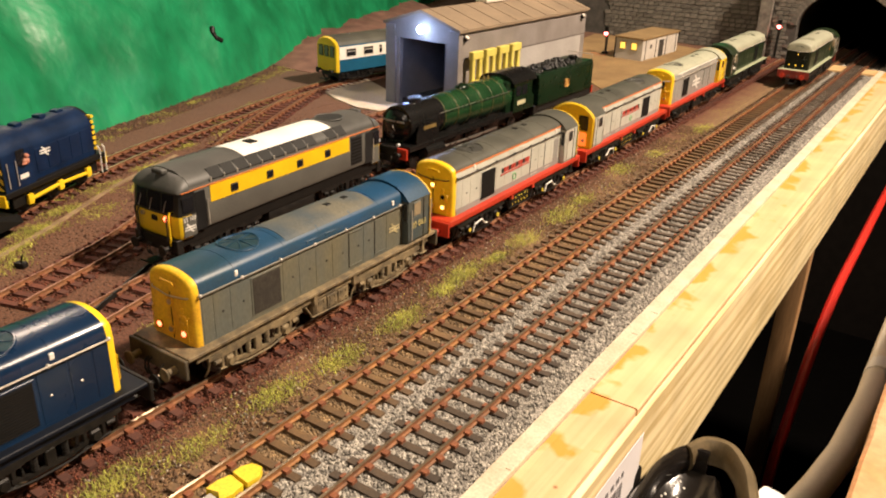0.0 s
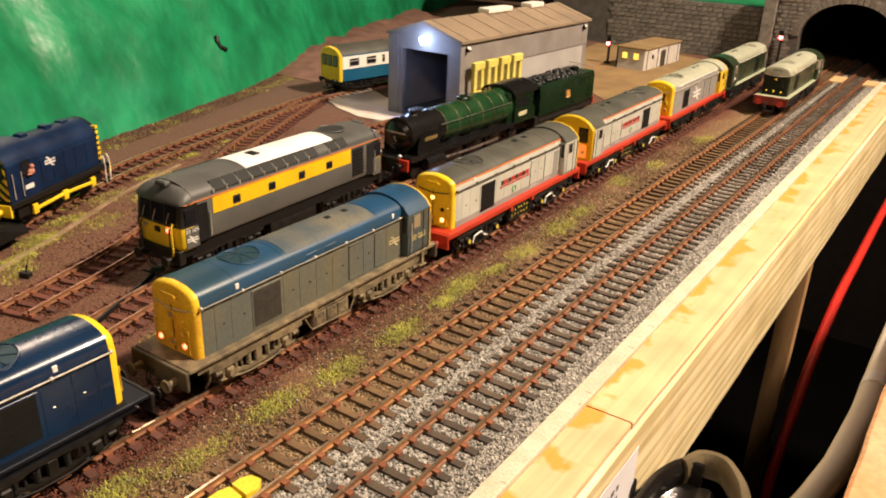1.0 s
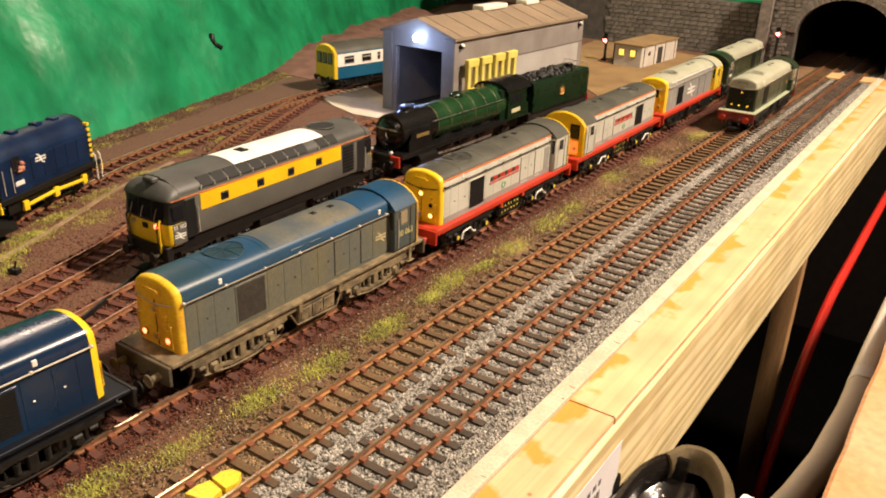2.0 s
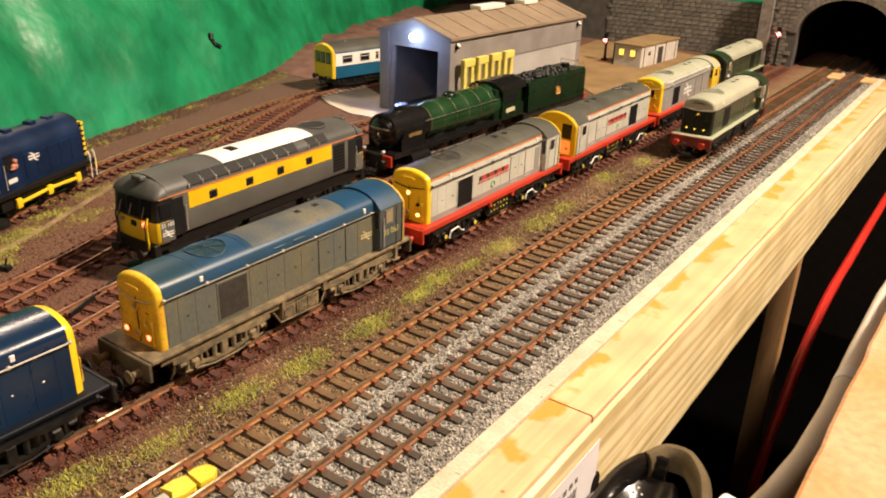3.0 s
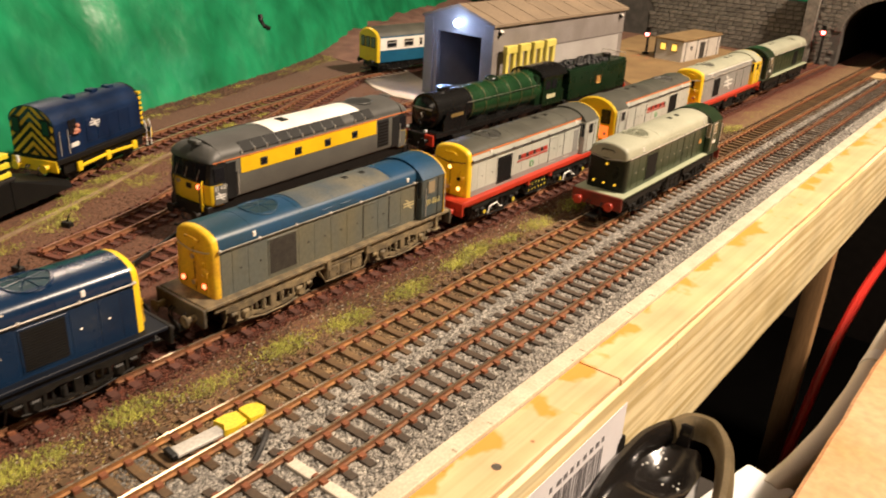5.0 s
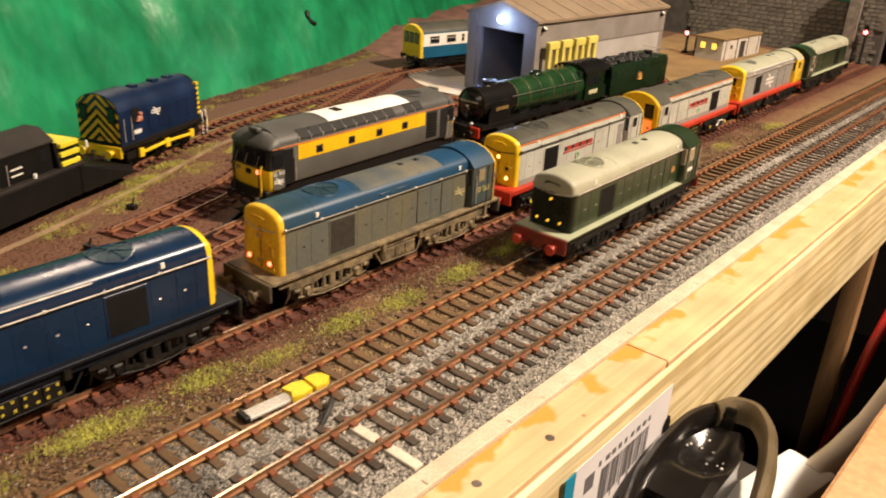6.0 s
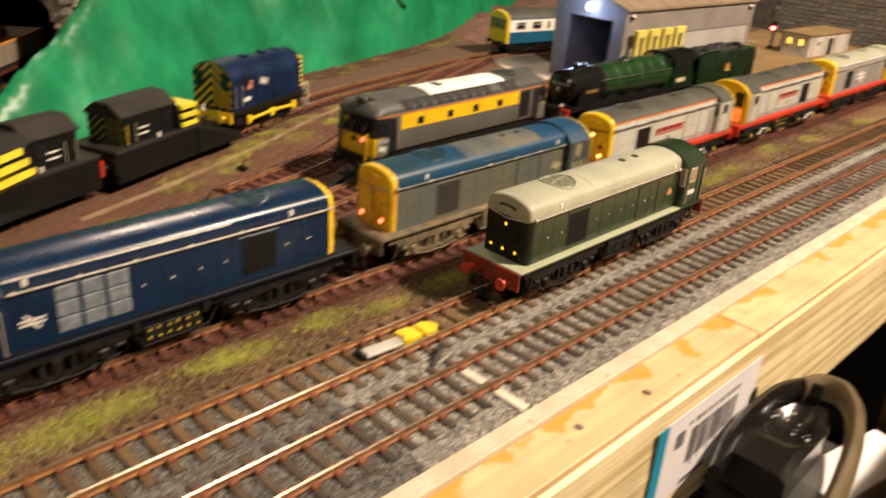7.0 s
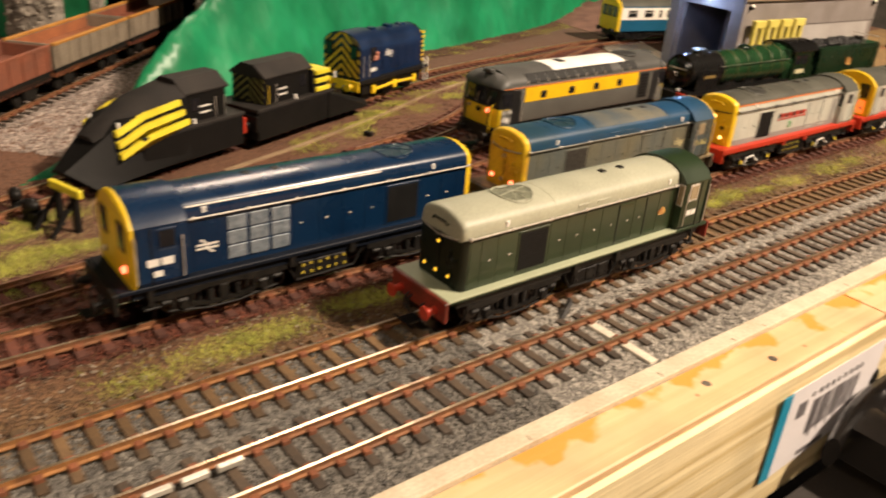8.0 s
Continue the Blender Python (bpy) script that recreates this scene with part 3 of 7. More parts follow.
def bogie(root, y, grime, accent, mover):
    """Two wheelsets between pierced frames, with springs, axle boxes, brake gear and sand pipes."""
    bg = part("bogie", box(BM(), (-9, 9), (y - 19, y + 19), (7, 12), 0.5), CHASSIS, root)
    base = 15.5
    for sx in (-1, 1):
        def slab(name, y0, y1, z0, z1, x0=13.4, x1=15.0, mt=None, lab="", bev=0.3):
            return part(name, box(BM(), tuple(sorted((sx * x0, sx * x1))), (y + y0, y + y1), (z0, z1), bev), mt or grime, bg, lab)

        # top bar that swells over the axle boxes, and a dropped lower bar between them
        bm = BM()
        extrude_x(bm, [(y - 26, 12.6), (y - 26, 11.0), (y - 20, 10.2), (y - 11, 10.2), (y - 7, 11.2), (y + 7, 11.2), (y + 11, 10.2), (y + 20, 10.2), (y + 26, 11.0), (y + 26, 12.6), (y + 12, 13.2), (y - 12, 13.2)], sx * 13.4, sx * 15.2)
        frame_bar = part("side_frame", bm, grime, bg)
        bm = BM()
        extrude_x(bm, [(y - 13, 7.2), (y - 13, 5.6), (y - 7, 4.0), (y + 7, 4.0), (y + 13, 5.6), (y + 13, 7.2), (y + 6.5, 5.5), (y - 6.5, 5.5)], sx * 13.6, sx * 15.1)
        part("equalising_beam", bm, grime, frame_bar)
        for a in (-base, base):
            slab("horn_guide", a - 4.2, a - 2.7, 4.6, 10.6)
            slab("horn_guide", a + 2.7, a + 4.2, 4.6, 10.6)
            bm = box(BM(), tuple(sorted((sx * 14.0, sx * 15.8))), (y + a - 2.0, y + a + 2.0), (5.2, 9.4), 0.6)
            cyl(bm, (sx * 15.6, y + a, 7.2), (sx * 16.6, y + a, 7.2), 1.6)
            part("axle_box", bm, grime, bg)
            slab("tie_bar", a - 4.4, a + 4.4, 3.7, 4.5, 13.8, 14.8, bev=0.1)
            if accent:
                part("axle_cover", cyl(BM(), (sx * 16.7, y + a, 7.2), (sx * 17.1, y + a, 7.2), 1.3), mat("yellow_marks", (0.7, 0.55, 0.05), 0.5), bg, "yellow axle cover")
        for a in (-5.2, 5.2):
            coil = [(sx * 14.4 + 0.95 * math.cos(k * 0.9), y + a + 0.95 * math.sin(k * 0.9), 5.6 + k * 0.14) for k in range(37)]
            part("spring", tube(BM(), coil, 0.3, 5), grime, bg)
        slab("bolster_block", -1.8, 1.8, 5.4, 11.4, 13.6, 15.3)
        for a in (-9.6, 9.6):
            part("brake_hanger", tube(BM(), [(sx * 14.6, y + a, 10.6), (sx * 14.6, y + a * 0.94, 7.6), (sx * 14.6, y + a, 4.8)], 0.55, 6), grime, bg)
        for a, o in ((-21.5, -1), (21.5, 1)):
            part("brake_cylinder", cyl(BM(), (sx * 14.6, y + a - 1.5, 9.0), (sx * 14.6, y + a + 1.5, 9.0), 1.1, n=10), grime, bg)
            part("guard_iron", tube(BM(), [(sx * 14.0, y + a + o * 3.0, 11), (sx * 13.0, y + a + o * 3.4, 6), (sx * 10.5, y + a + o * 3.2, 2.2)], 0.5, 6), grime, bg)
        part("brake_rod", tube(BM(), [(sx * 15.3, y - 21, 5.6), (sx * 15.3, y - 6, 3.0), (sx * 15.3, y + 6, 3.0), (sx * 15.3, y + 21, 5.6)], 0.45, 6), grime, bg)
        if accent:
            part("sand_pipe", tube(BM(), [(sx * 16.9, y - 12, 5.2), (sx * 16.9, y - 10.4, 9.2), (sx * 16.9, y - 3, 10), (sx * 16.9, y + 0.6, 6.6), (sx * 16.9, y + 3, 6.2)], 0.5, 6), DECAL, bg, "white pipe")
    steel = mat("wheel_steel", (0.12, 0.1, 0.085), 0.4, 0.7, (0.05, 0.04, 0.035), 150, 0.1)
    for a in (-base, base):
        ws = part("wheelset", cyl(BM(), (-7, 0, 0), (7, 0, 0), 1.0, n=8), steel, root, "dark steel axle and wheels")
        for sx in (-1, 1):
            rim = [(6.5, 7.6), (7.1, 7.6), (7.2, 7.0), (9.8, 6.9), (9.8, 5.6), (9.2, 5.2), (9.2, 1.8), (10.2, 1.4), (10.2, 0.0), (6.5, 0.0)]
            rings = [[(sx * x, r * math.cos(t), r * math.sin(t)) for x, r in rim[:-2]] for t in np.linspace(0, math.tau, 21)]
            wheel = loft(BM(), rings, caps=False)
            for k in range(4):
                t = k * math.pi / 2
                cyl(wheel, (sx * 9.1, 3.4 * math.cos(t), 3.4 * math.sin(t)), (sx * 9.5, 3.4 * math.cos(t), 3.4 * math.sin(t)), 0.9, n=8)
            part("wheel", wheel, steel, ws)
        ws.matrix_basis = pose(0, (y + a) * 0.001, 0.007)
        if mover is not None:
            mover.append((ws, (y + a) * 0.001))
    return bg


def buffers(root, y, out, z, material, w=10.5):
    for sx in (-1, 1):
        bm = cyl(BM(), (sx * w, y, z), (sx * w, y + out * 3.4, z), 1.7, 1.35, 12)
        cyl(bm, (sx * w, y + out * 3.4, z), (sx * w, y + out * 4.6, z), 0.9, n=10)
        cyl(bm, (sx * w, y + out * 4.6, z), (sx * w, y + out * 5.2, z), 2.9, 2.7, 18)
        part("buffer", bm, material, root)


def coupling(root, y, out):
    bm = box(BM(), (-3, 3), (min(y, y + out * 7), max(y, y + out * 7)), (3.4, 4.6), 0.2)
    tube(bm, [(-6, y + out * 7, 4), (6, y + out * 7, 4)], 0.5, 6)
    part("coupling", bm, BLACK, root, "black tension-lock coupling hook")
    for x in (-5.5, -3.5, 4.2):
        bm = tube(BM(), [(x, y - out * 0.3, 12.5), (x, y + out * 2.2, 11.5), (x, y + out * 2.6, 8), (x + 0.6, y + out * 1.8, 5.5)], 0.5, 6)
        part("brake_hose", bm, PIPE, root)


def arrows(root, name, m, s, material, label="white railway arrows emblem"):
    """Two linked arrows as plain bars, in the local xy plane."""
    bm = BM()
    for y in (-0.9, 0.9):
        box(bm, (-5, 5), (y - 0.45, y + 0.45), (0, 0.12))
    for sx, a, b in ((-1, 0.9, 3.4), (1, -0.9, -3.4)):
        pts = [(sx * -1.0, a), (sx * 0.3, a), (sx * 3.6, b), (sx * 2.0, b)]
        loft(bm, [[(x, y, 0) for x, y in pts], [(x, y, 0.12) for x, y in pts]])
    pts = [(-2.2, -0.9), (-0.9, -0.9), (2.2, 0.9), (0.9, 0.9)]
    loft(bm, [[(x, y, 0.01) for x, y in pts], [(x, y, 0.13) for x, y in pts]])
    for v in bm.verts:
        v.co.x *= s * 200
        v.co.y *= s * 200
    ob = part(name, bm, material, root, label, smooth=0)
    ob.matrix_basis = m
    return ob


def side_plane(sx, x, y, z):
    """Pose of a flat marking on the side of a thing, readable from outside."""
    return Matrix.Translation((x * 0.001, y * 0.001, z * 0.001)) @ Euler((radians(90), 0, radians(90 if sx > 0 else -90))).to_matrix().to_4x4()


# Buffer red taken down for wear and for the shade on the runner's front.
WORN_SHADED_RED = mat("worn_shaded_red", (0.26, 0.03, 0.016), 0.5, 0.0, (0.12, 0.018, 0.011), 90, 0.1)


def bonnet_loco(m, label, body, roof, nose, cab, cab_roof, sole, beam, grime, lights="", style="", group="bonnet diesel locomotives", mover=None):
    """Single-cab bonnet diesel; nose at y = 8.5 looking to -y, cab at the far end."""
    root = thing("diesel_locomotive", m, label, "locomotive", group)
    L, HW, ZF, RZ = 165.0, 13.0, 17.8, 39.5
    green = style == "green"
    metal = PIPE if style == "hb" else SILVER
    rail_m = mat("dull_handrail", (0.27, 0.26, 0.22), 0.5, 0.2) if style == "weathered" else metal

    def both(sx, x0, x1):
        return tuple(sorted((sx * x0, sx * x1)))

    # footplate: deck, side valances and beams
    deck = part("footplate", box(BM(), (-16.6, 16.6), (1.2, L - 1), (16.1 if style not in ("hb", "rf") else 14.6, ZF), 0.3), sole, root)
    if green:
        part("deck_top", box(BM(), (-16.8, 16.8), (0.8, 139), (ZF - 0.7, ZF + 0.12), 0.15), LINE_GREEN, deck, "pale green footplate top")
    for sx in (-1, 1):
        part("valance", box(BM(), both(sx, 14.2, 15.0), (6, L - 6), (12.8, 16.3), 0.2), sole if style != "green" else CHASSIS, deck)
        for y in (70, 97):
            part("jacking_bracket", box(BM(), both(sx, 14.6, 16.4), (y, y + 2.6), (11.6, 16.4), 0.2), sole if style in ("hb", "rf") else grime, deck)
        part("cab_step", box(BM(), both(sx, 14, 17), (150, 156), (8.6, 9.4), 0.2), grime, deck)
        part("step_hanger", box(BM(), both(sx, 15.9, 16.5), (152, 154), (9.2, 16.4), 0.1), grime, deck)
    for y, o in ((0, -1), (L, 1)):
        part("buffer_beam", box(BM(), (-16.8, 16.8), (y - 0.7, y + 0.9) if o < 0 else (y - 0.9, y + 0.7), (9.2, ZF - 0.2), 0.3), beam, root)
        buffers(root, y + o * 0.7, o, 12.2, RED if beam is RED or beam is WORN_SHADED_RED else grime)
        coupling(root, y, o)
    # bonnet: upright sides, leaning shoulder, crease and low arched roof
    left = [(-HW, ZF), (-HW, RZ - 0.3), (-12.8, 41.2), (-12.35, 43.2), (-11.7, 44.4), (-10.0, 45.6), (-7.0, 46.75), (-3.5, 47.5), (0, 47.8)]
    prof = left + [(-x, z) for x, z in left[-2::-1]]

    def roof_z(x):
        return float(np.interp(-abs(x), [p[0] for p in left], [p[1] for p in left]))

    def shrink(k, dz):
        return [(x * k, z if z < 18 else z - dz * (z - ZF) / 30) for x, z in prof]

    part("bonnet", loft(BM(), [[(x, y, z) for x, z in prof] for y in (11.5, 139.5)]), body, root)
    front = loft(BM(), [[(x, y, z) for x, z in shrink(k, d)] for y, k, d in ((8.4, 0.86, 2.1), (8.6, 0.915, 1.1), (9.1, 0.96, 0.5), (10.0, 0.99, 0.1), (11.0, 1.006, -0.08), (11.6, 1.006, -0.08))])
    nose_p = part("nose_panel", front, nose, root)
    low = 42.9 if style in ("hb", "rf") else RZ - 0.4
    up = [(x * 1.008, z + 0.16) for x, z in prof if z > low]
    edge = -float(np.interp(low, [ZF, RZ - 0.3, 43.2], [HW, HW, 12.35])) * 1.008
    up = [(edge, low)] + up + [(-edge, low)]
    roofp = part("bonnet_roof", loft(BM(), [[(x, y, z) for x, z in up] for y in (11.62, 139.3)]), roof, root)
    if green:
        part("nose_roof", loft(BM(), [[(x * k, y, z - d * (z - 30) / 17) for x, z in up] for y, k, d in ((8.2, 0.86, 1.9), (8.4, 0.925, 1.0), (8.95, 0.968, 0.4), (9.9, 0.995, 0.05), (11.0, 1.004, -0.05), (11.7, 1.004, -0.05))]), roof, root)
    if style == "weathered":
        xs = np.linspace(-11.2, 11.2, 15)
        worn = loft(BM(), [[(float(x), y, roof_z(x) + 0.36) for x in xs] + [(float(x), y, roof_z(x) - 0.2) for x in xs[::-1]] for y in (60, 119)])
        part("roof_hatch", worn, mat("bleached_roof_grime", (0.12, 0.115, 0.085), 0.6, 0, (0.05, 0.07, 0.085), 45, 0.15, detail=8.0), roofp, "sun-bleached grimy roof hatch")
    # roof fan: sunk grille, ring and cross bars
    FY, FR = 43.5, 8.6
    mesh_m = mat("grey_fan_mesh", (0.17, 0.18, 0.12), 0.6, 0.1, None, 400, 0.4) if green else mat("blue_fan_mesh", (0.004, 0.036, 0.05), 0.55, 0.1, None, 400, 0.4) if style in ("blue", "weathered") else mat("slate_fan_mesh", (0.045, 0.045, 0.04), 0.6, 0.1, None, 400, 0.4)
    bm = BM()
    hub = bm.verts.new((0, FY, roof_z(0) + 0.24))
    last = None
    for rr in (3, 6, FR):
        row = [bm.verts.new((rr * math.cos(a), FY + rr * math.sin(a), roof_z(rr * math.cos(a)) + 0.24)) for a in np.linspace(0, 2 * math.pi, 25)[:-1]]
        for k in range(24):
            if last is None:
                bm.faces.new((hub, row[k], row[(k + 1) % 24]))
            else:
                bm.faces.new((last[k], row[k], row[(k + 1) % 24], last[(k + 1) % 24]))
        last = row
    part("fan_grille", bm, mesh_m, roofp)
    part("fan_ring", tube(BM(), [(FR * math.cos(a), FY + FR * math.sin(a), roof_z(FR * math.cos(a)) + 0.34) for a in np.linspace(0, 2 * math.pi, 25)], 0.45, 6), roof, roofp)
    for a in range(4):
        c, s = math.cos(a * math.pi / 4 + 0.2), math.sin(a * math.pi / 4 + 0.2)
        part("fan_bar", tube(BM(), [(c * r, FY + s * r, roof_z(c * r) + 0.42) for r in (-8.4, -4.2, 0, 4.2, 8.4)], 0.2, 5), roof, roofp)
    for y in (30, 57.5, 79, 101, 120.5) if not green else (57.5,):
        bm = BM()
        extr = [(x * 1.012, z + 0.28) for x, z in prof if z > 43]
        extrude_y(bm, extr + [(x * 0.98, z - 0.6) for x, z in extr[::-1]], y - 0.25, y + 0.25)
        part("roof_rib", bm, roof, roofp)
    part("exhaust_port", box(BM(), (-1.6, 1.6), (96, 99.5), (47.2, 48.3), 0.3), BLACK, roofp)
    part("exhaust_port", box(BM(), (-1.6, 1.6), (108, 111.5), (47.2, 48.3), 0.3), BLACK, roofp)
    for sx in (-1, 1) if style != "blue" else ():
        for y in (70, 82):
            part("shoulder_louvre", box(BM(), both(sx, 12.3, 13.1), (y, y + 7), (40.4, 42), 0.2), roof if green or style == "weathered" else body, roofp)
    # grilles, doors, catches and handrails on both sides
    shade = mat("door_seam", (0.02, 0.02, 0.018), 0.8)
    for sx in (-1, 1):
        def panel(name, y0, y1, z0, z1, mt, proud=0.25, lab="", bev=0.1):
            return part(name, box(BM(), both(sx, HW - 0.3, HW + proud), (y0, y1), (z0, z1), bev), mt, root, lab)
        fr = panel("radiator_grille", 37.2, 54.2, 19.4, 37, body, 0.3)
        g = BM()
        for k in range(15):
            z = 20.3 + k * 1.06
            box(g, both(sx, HW + 0.3, HW + 0.55), (38.2, 53.2), (z, z + 0.55))
        box(g, both(sx, HW + 0.2, HW + 0.38), (38, 53.4), (20.1, 36.3))
        part("mesh", g, mat("grille_mesh", (0.035, 0.032, 0.028), 0.6, 0.0, (0.05, 0.045, 0.037), 300, 0.4, spec=0.2) if style == "weathered" else mat("grille_black", (0.01, 0.01, 0.01), 0.6, 0.0, spec=0.2), fr)
        edges = [12, 17.5, 26, 36.6, 54.8, 64.6, 75.2, 86, 97, 108, 116, 125.5, 138.6]
        for a, b in zip(edges, edges[1:]):
            if abs(a - 36.6) < 0.1 or (style == "blue" and 97 <= a < 125):
                continue
            d = panel("side_door", a + 0.3, b - 0.3, 18.8, 37.8, body, 0.14)
            if b < 120 and a > 12.5:
                part("catch", box(BM(), both(sx, HW + 0.1, HW + 0.55), (b - 4.2, b - 3.3), (28.4, 28.95), 0.1), metal if style != "weathered" else shade, d)
            if a in (97, 116):
                for z0, z1 in ((19.6, 20.1), (36.4, 36.9)) if a == 97 else ((19.6, 20.1),):
                    part("door_edge", box(BM(), both(sx, HW + 0.1, HW + 0.5), (a + 0.8, b - 0.8), (z0, z1)), body, d)
                part("hinge_line", box(BM(), both(sx, HW + 0.1, HW + 0.32), (a + 0.5, a + 0.95), (19.6, 36.9)), shade, d)
        hr = part("handrail", tube(BM(), [(sx * (HW + 1.1), 11, RZ), (sx * (HW + 1.1), 60, RZ), (sx * (HW + 1.1), 137.5, RZ)], 0.33, 6), rail_m, root, "thin handrail along the bonnet")
        for y in (11.5, 32.4, 53.6, 74.6, 95.2, 115, 135.6):
            part("knob", ball(BM(), (sx * (HW + 0.8), y, RZ), 0.8), metal, hr)
        for y in (29.5, 130.5):
            part("lifting_lug", box(BM(), both(sx, 12.4, 13.2), (y, y + 1.7), (40.6, 43), 0.2), DECAL, root)
    # cab: wider than the bonnet, with chamfered eaves
    CW, C0, C1 = 16.9, 139.2, 158.6
    half = [(-CW + 0.8, ZF), (-CW, 19.6), (-CW, 40.6), (-13.6, 44.4), (-8.8, 47.3), (-4.2, 48.5), (0, 48.9)]
    cprof = half + [(-x, z) for x, z in half[-2::-1]]
    cabp = part("cab", loft(BM(), [[(x * k, y, z if z < 30 else z - d) for x, z in cprof] for y, k, d in ((C0, 0.99, 0.2), (C0 + 0.5, 1, 0), (C1 - 1.2, 1, 0))]), cab, root, smooth=20.0)
    end_m = GREEN if green else nose
    part("cab_end", loft(BM(), [[(x * k, y, z if z < 30 else z - d) for x, z in cprof] for y, k, d in ((C1 - 1.25, 1.012, -0.2), (C1 - 0.3, 1.012, -0.2), (C1 + 0.5, 0.96, 0.7))]), end_m, root, smooth=20.0)
    top = [(x * 1.01, z + 0.22) for x, z in cprof if z >= 40.5]
    part("cab_roof", loft(BM(), [[(x, y, z) for x, z in top] for y in (C0 - 0.3, C1 - 1.3)]), cab_roof, root, smooth=20.0)
    # Tan pane colour stands for light on the cab glass.
    pane_m = GLASS if style not in ("weathered", "green") else mat("tan_lit_glazing", (0.3, 0.24, 0.15), 0.15, 0, None, 60, 0, var=0.2)
    for sx in (-1, 1):
        w = part("cab_side_window", box(BM(), both(sx, CW - 0.4, CW + 0.25), (142.6, 150), (31.4, 39.8), 0.5), SILVER if style in ("green", "hb") else cab, cabp)
        part("pane", box(BM(), both(sx, CW - 0.3, CW + 0.4), (143.3, 149.3), (32.1, 39.1), 0.4), pane_m, w)
        part("cab_door_line", box(BM(), both(sx, CW, CW + 0.2), (151.6, 152.1), (18.4, 40)), BLACK, cabp)
        part("cab_door_line", box(BM(), both(sx, CW, CW + 0.2), (156.4, 156.8), (18.4, 40)), BLACK, cabp)
        part("cab_handrail", tube(BM(), [(sx * (CW + 0.8), 141.2, 20), (sx * (CW + 0.8), 141.2, 36)], 0.28, 6), SILVER, cabp)
        part("cab_handrail", tube(BM(), [(sx * (CW + 0.8), 157.4, 20), (sx * (CW + 0.8), 157.4, 38)], 0.28, 6), SILVER, cabp)
        fw = part("forward_window", box(BM(), both(sx, 13.3, 16.6), (C0 - 0.45, C0 + 0.3), (29.5, 40), 0.3), SILVER if green else cab, cabp)
        part("pane", box(BM(), both(sx, 13.8, 16.2), (C0 - 0.6, C0 + 0.2), (30.2, 39.4), 0.2), pane_m if green else GLASS, fw)
    for x0, x1 in ((-13.2, -5.2), (5.2, 13.2)):
        w = part("end_window", box(BM(), (x0, x1), (C1 + 0.1, C1 + 0.75), (30.4, 41.4), 0.5), BLACK, cabp)
        part("pane", box(BM(), (x0 + 0.8, x1 - 0.8), (C1 + 0.3, C1 + 0.95), (31.2, 40.6), 0.4), GLASS, w)
        part("wiper", tube(BM(), [(x0 + 2, C1 + 1.1, 40.2), (x0 + 3.6, C1 + 1.1, 34)], 0.18, 5), BLACK, w)
    part("gangway_door", box(BM(), (-4, 4), (C1 + 0.1, C1 + 0.8), (18, 42), 0.3), end_m, cabp)
    # end fittings at the nose
    lamp_m = {"tail": TAIL, "head": HEAD, "mark": MARK_LIT}.get(lights, SILVER)
    face = MATS["shaded_green_nose"] if lights == "mark" else GREEN if green else nose
    for i, (x, z) in enumerate(((-7.4, 22.6), (7.0, 22.6), (-0.4, 22.4), (0.2, 34.6))):
        lit = (lights == "tail" and i < 2) or (lights == "head" and i != 2) or lights == "mark"
        disc = part("marker_lamp", cyl(BM(), (x, 8.9, z), (x, 7.6, z), 1.0 if lights == "mark" else 1.7, n=16), face, root)
        part("rim", ring_mesh(BM(), (x, 7.6, z), 1.0 if lights == "mark" else 1.75, 0.28, "y", 16), face, disc)
        part("lens", cyl(BM(), (x, 7.8, z), (x, 7.2, z), 0.66 if lights == "mark" else 1.1, n=14), lamp_m if lit else STEEL, disc)
    part("horn_disc", ring_mesh(BM(), (6.6, 8.0, 28.4), 1.9, 0.5, "y", 18), face, root)
    part("horn_bell", cyl(BM(), (6.6, 8.8, 28.4), (6.6, 7.7, 28.4), 1.1, n=14), BLACK if style == "hb" else face, root)
    part("lamp_bracket", box(BM(), (5.8, 7.4), (7.4, 8.8), (31.2, 33.4), 0.3), face, root)
    part("seam", box(BM(), (-0.15, 0.15), (8.1, 8.6), (18.4, 38.6)), shade if not green else face, nose_p)
    part("headcode_handle", tube(BM(), [(-4.2, 8.6, 42.4), (-4.2, 7.2, 42.6), (-3.6, 7.1, 43.6), (3.6, 7.1, 43.6), (4.2, 7.2, 42.6), (4.2, 8.6, 42.4)], 0.32, 6), face if style != "hb" else YELLOW, root)
    part("nose_handrail", tube(BM(), [(-11.6, 9.2, 38.8), (-9, 7.4, 38.6), (0, 7.0, 37.6), (9, 7.4, 38.6), (11.6, 9.2, 38.8)], 0.3, 6), metal, root)
    for x in (-10.2, 10.2):
        part("grab_rail", tube(BM(), [(x, 8.9, 19.5), (x, 7.2, 20.2), (x, 7.2, 30), (x, 8.9, 30.6)], 0.28, 6), nose, root)
        part("corner_beading", box(BM(), tuple(sorted((x * 1.14, x * 1.2))), (8.7, 9.8), (18.2, 37.5), 0.3), face, root)
        part("tail_lamp", cyl(BM(), (x, C1 + 0.3, 23.5), (x, C1 + 1.3, 23.5), 1.3, n=14), TAIL if lights == "tail_cab" and x < 0 else SILVER, root)
    # underframe
    bogie(root, 37.5, grime, style == "hb", mover)
    bogie(root, 126, grime, style == "hb", mover)
    marks = mat("yellow_marks", (0.7, 0.55, 0.05), 0.5)
    tank = part("battery_box", box(BM(), (-14.2, 14.2), (72, 96), (4.6, 12.8), 0.5), grime, root)
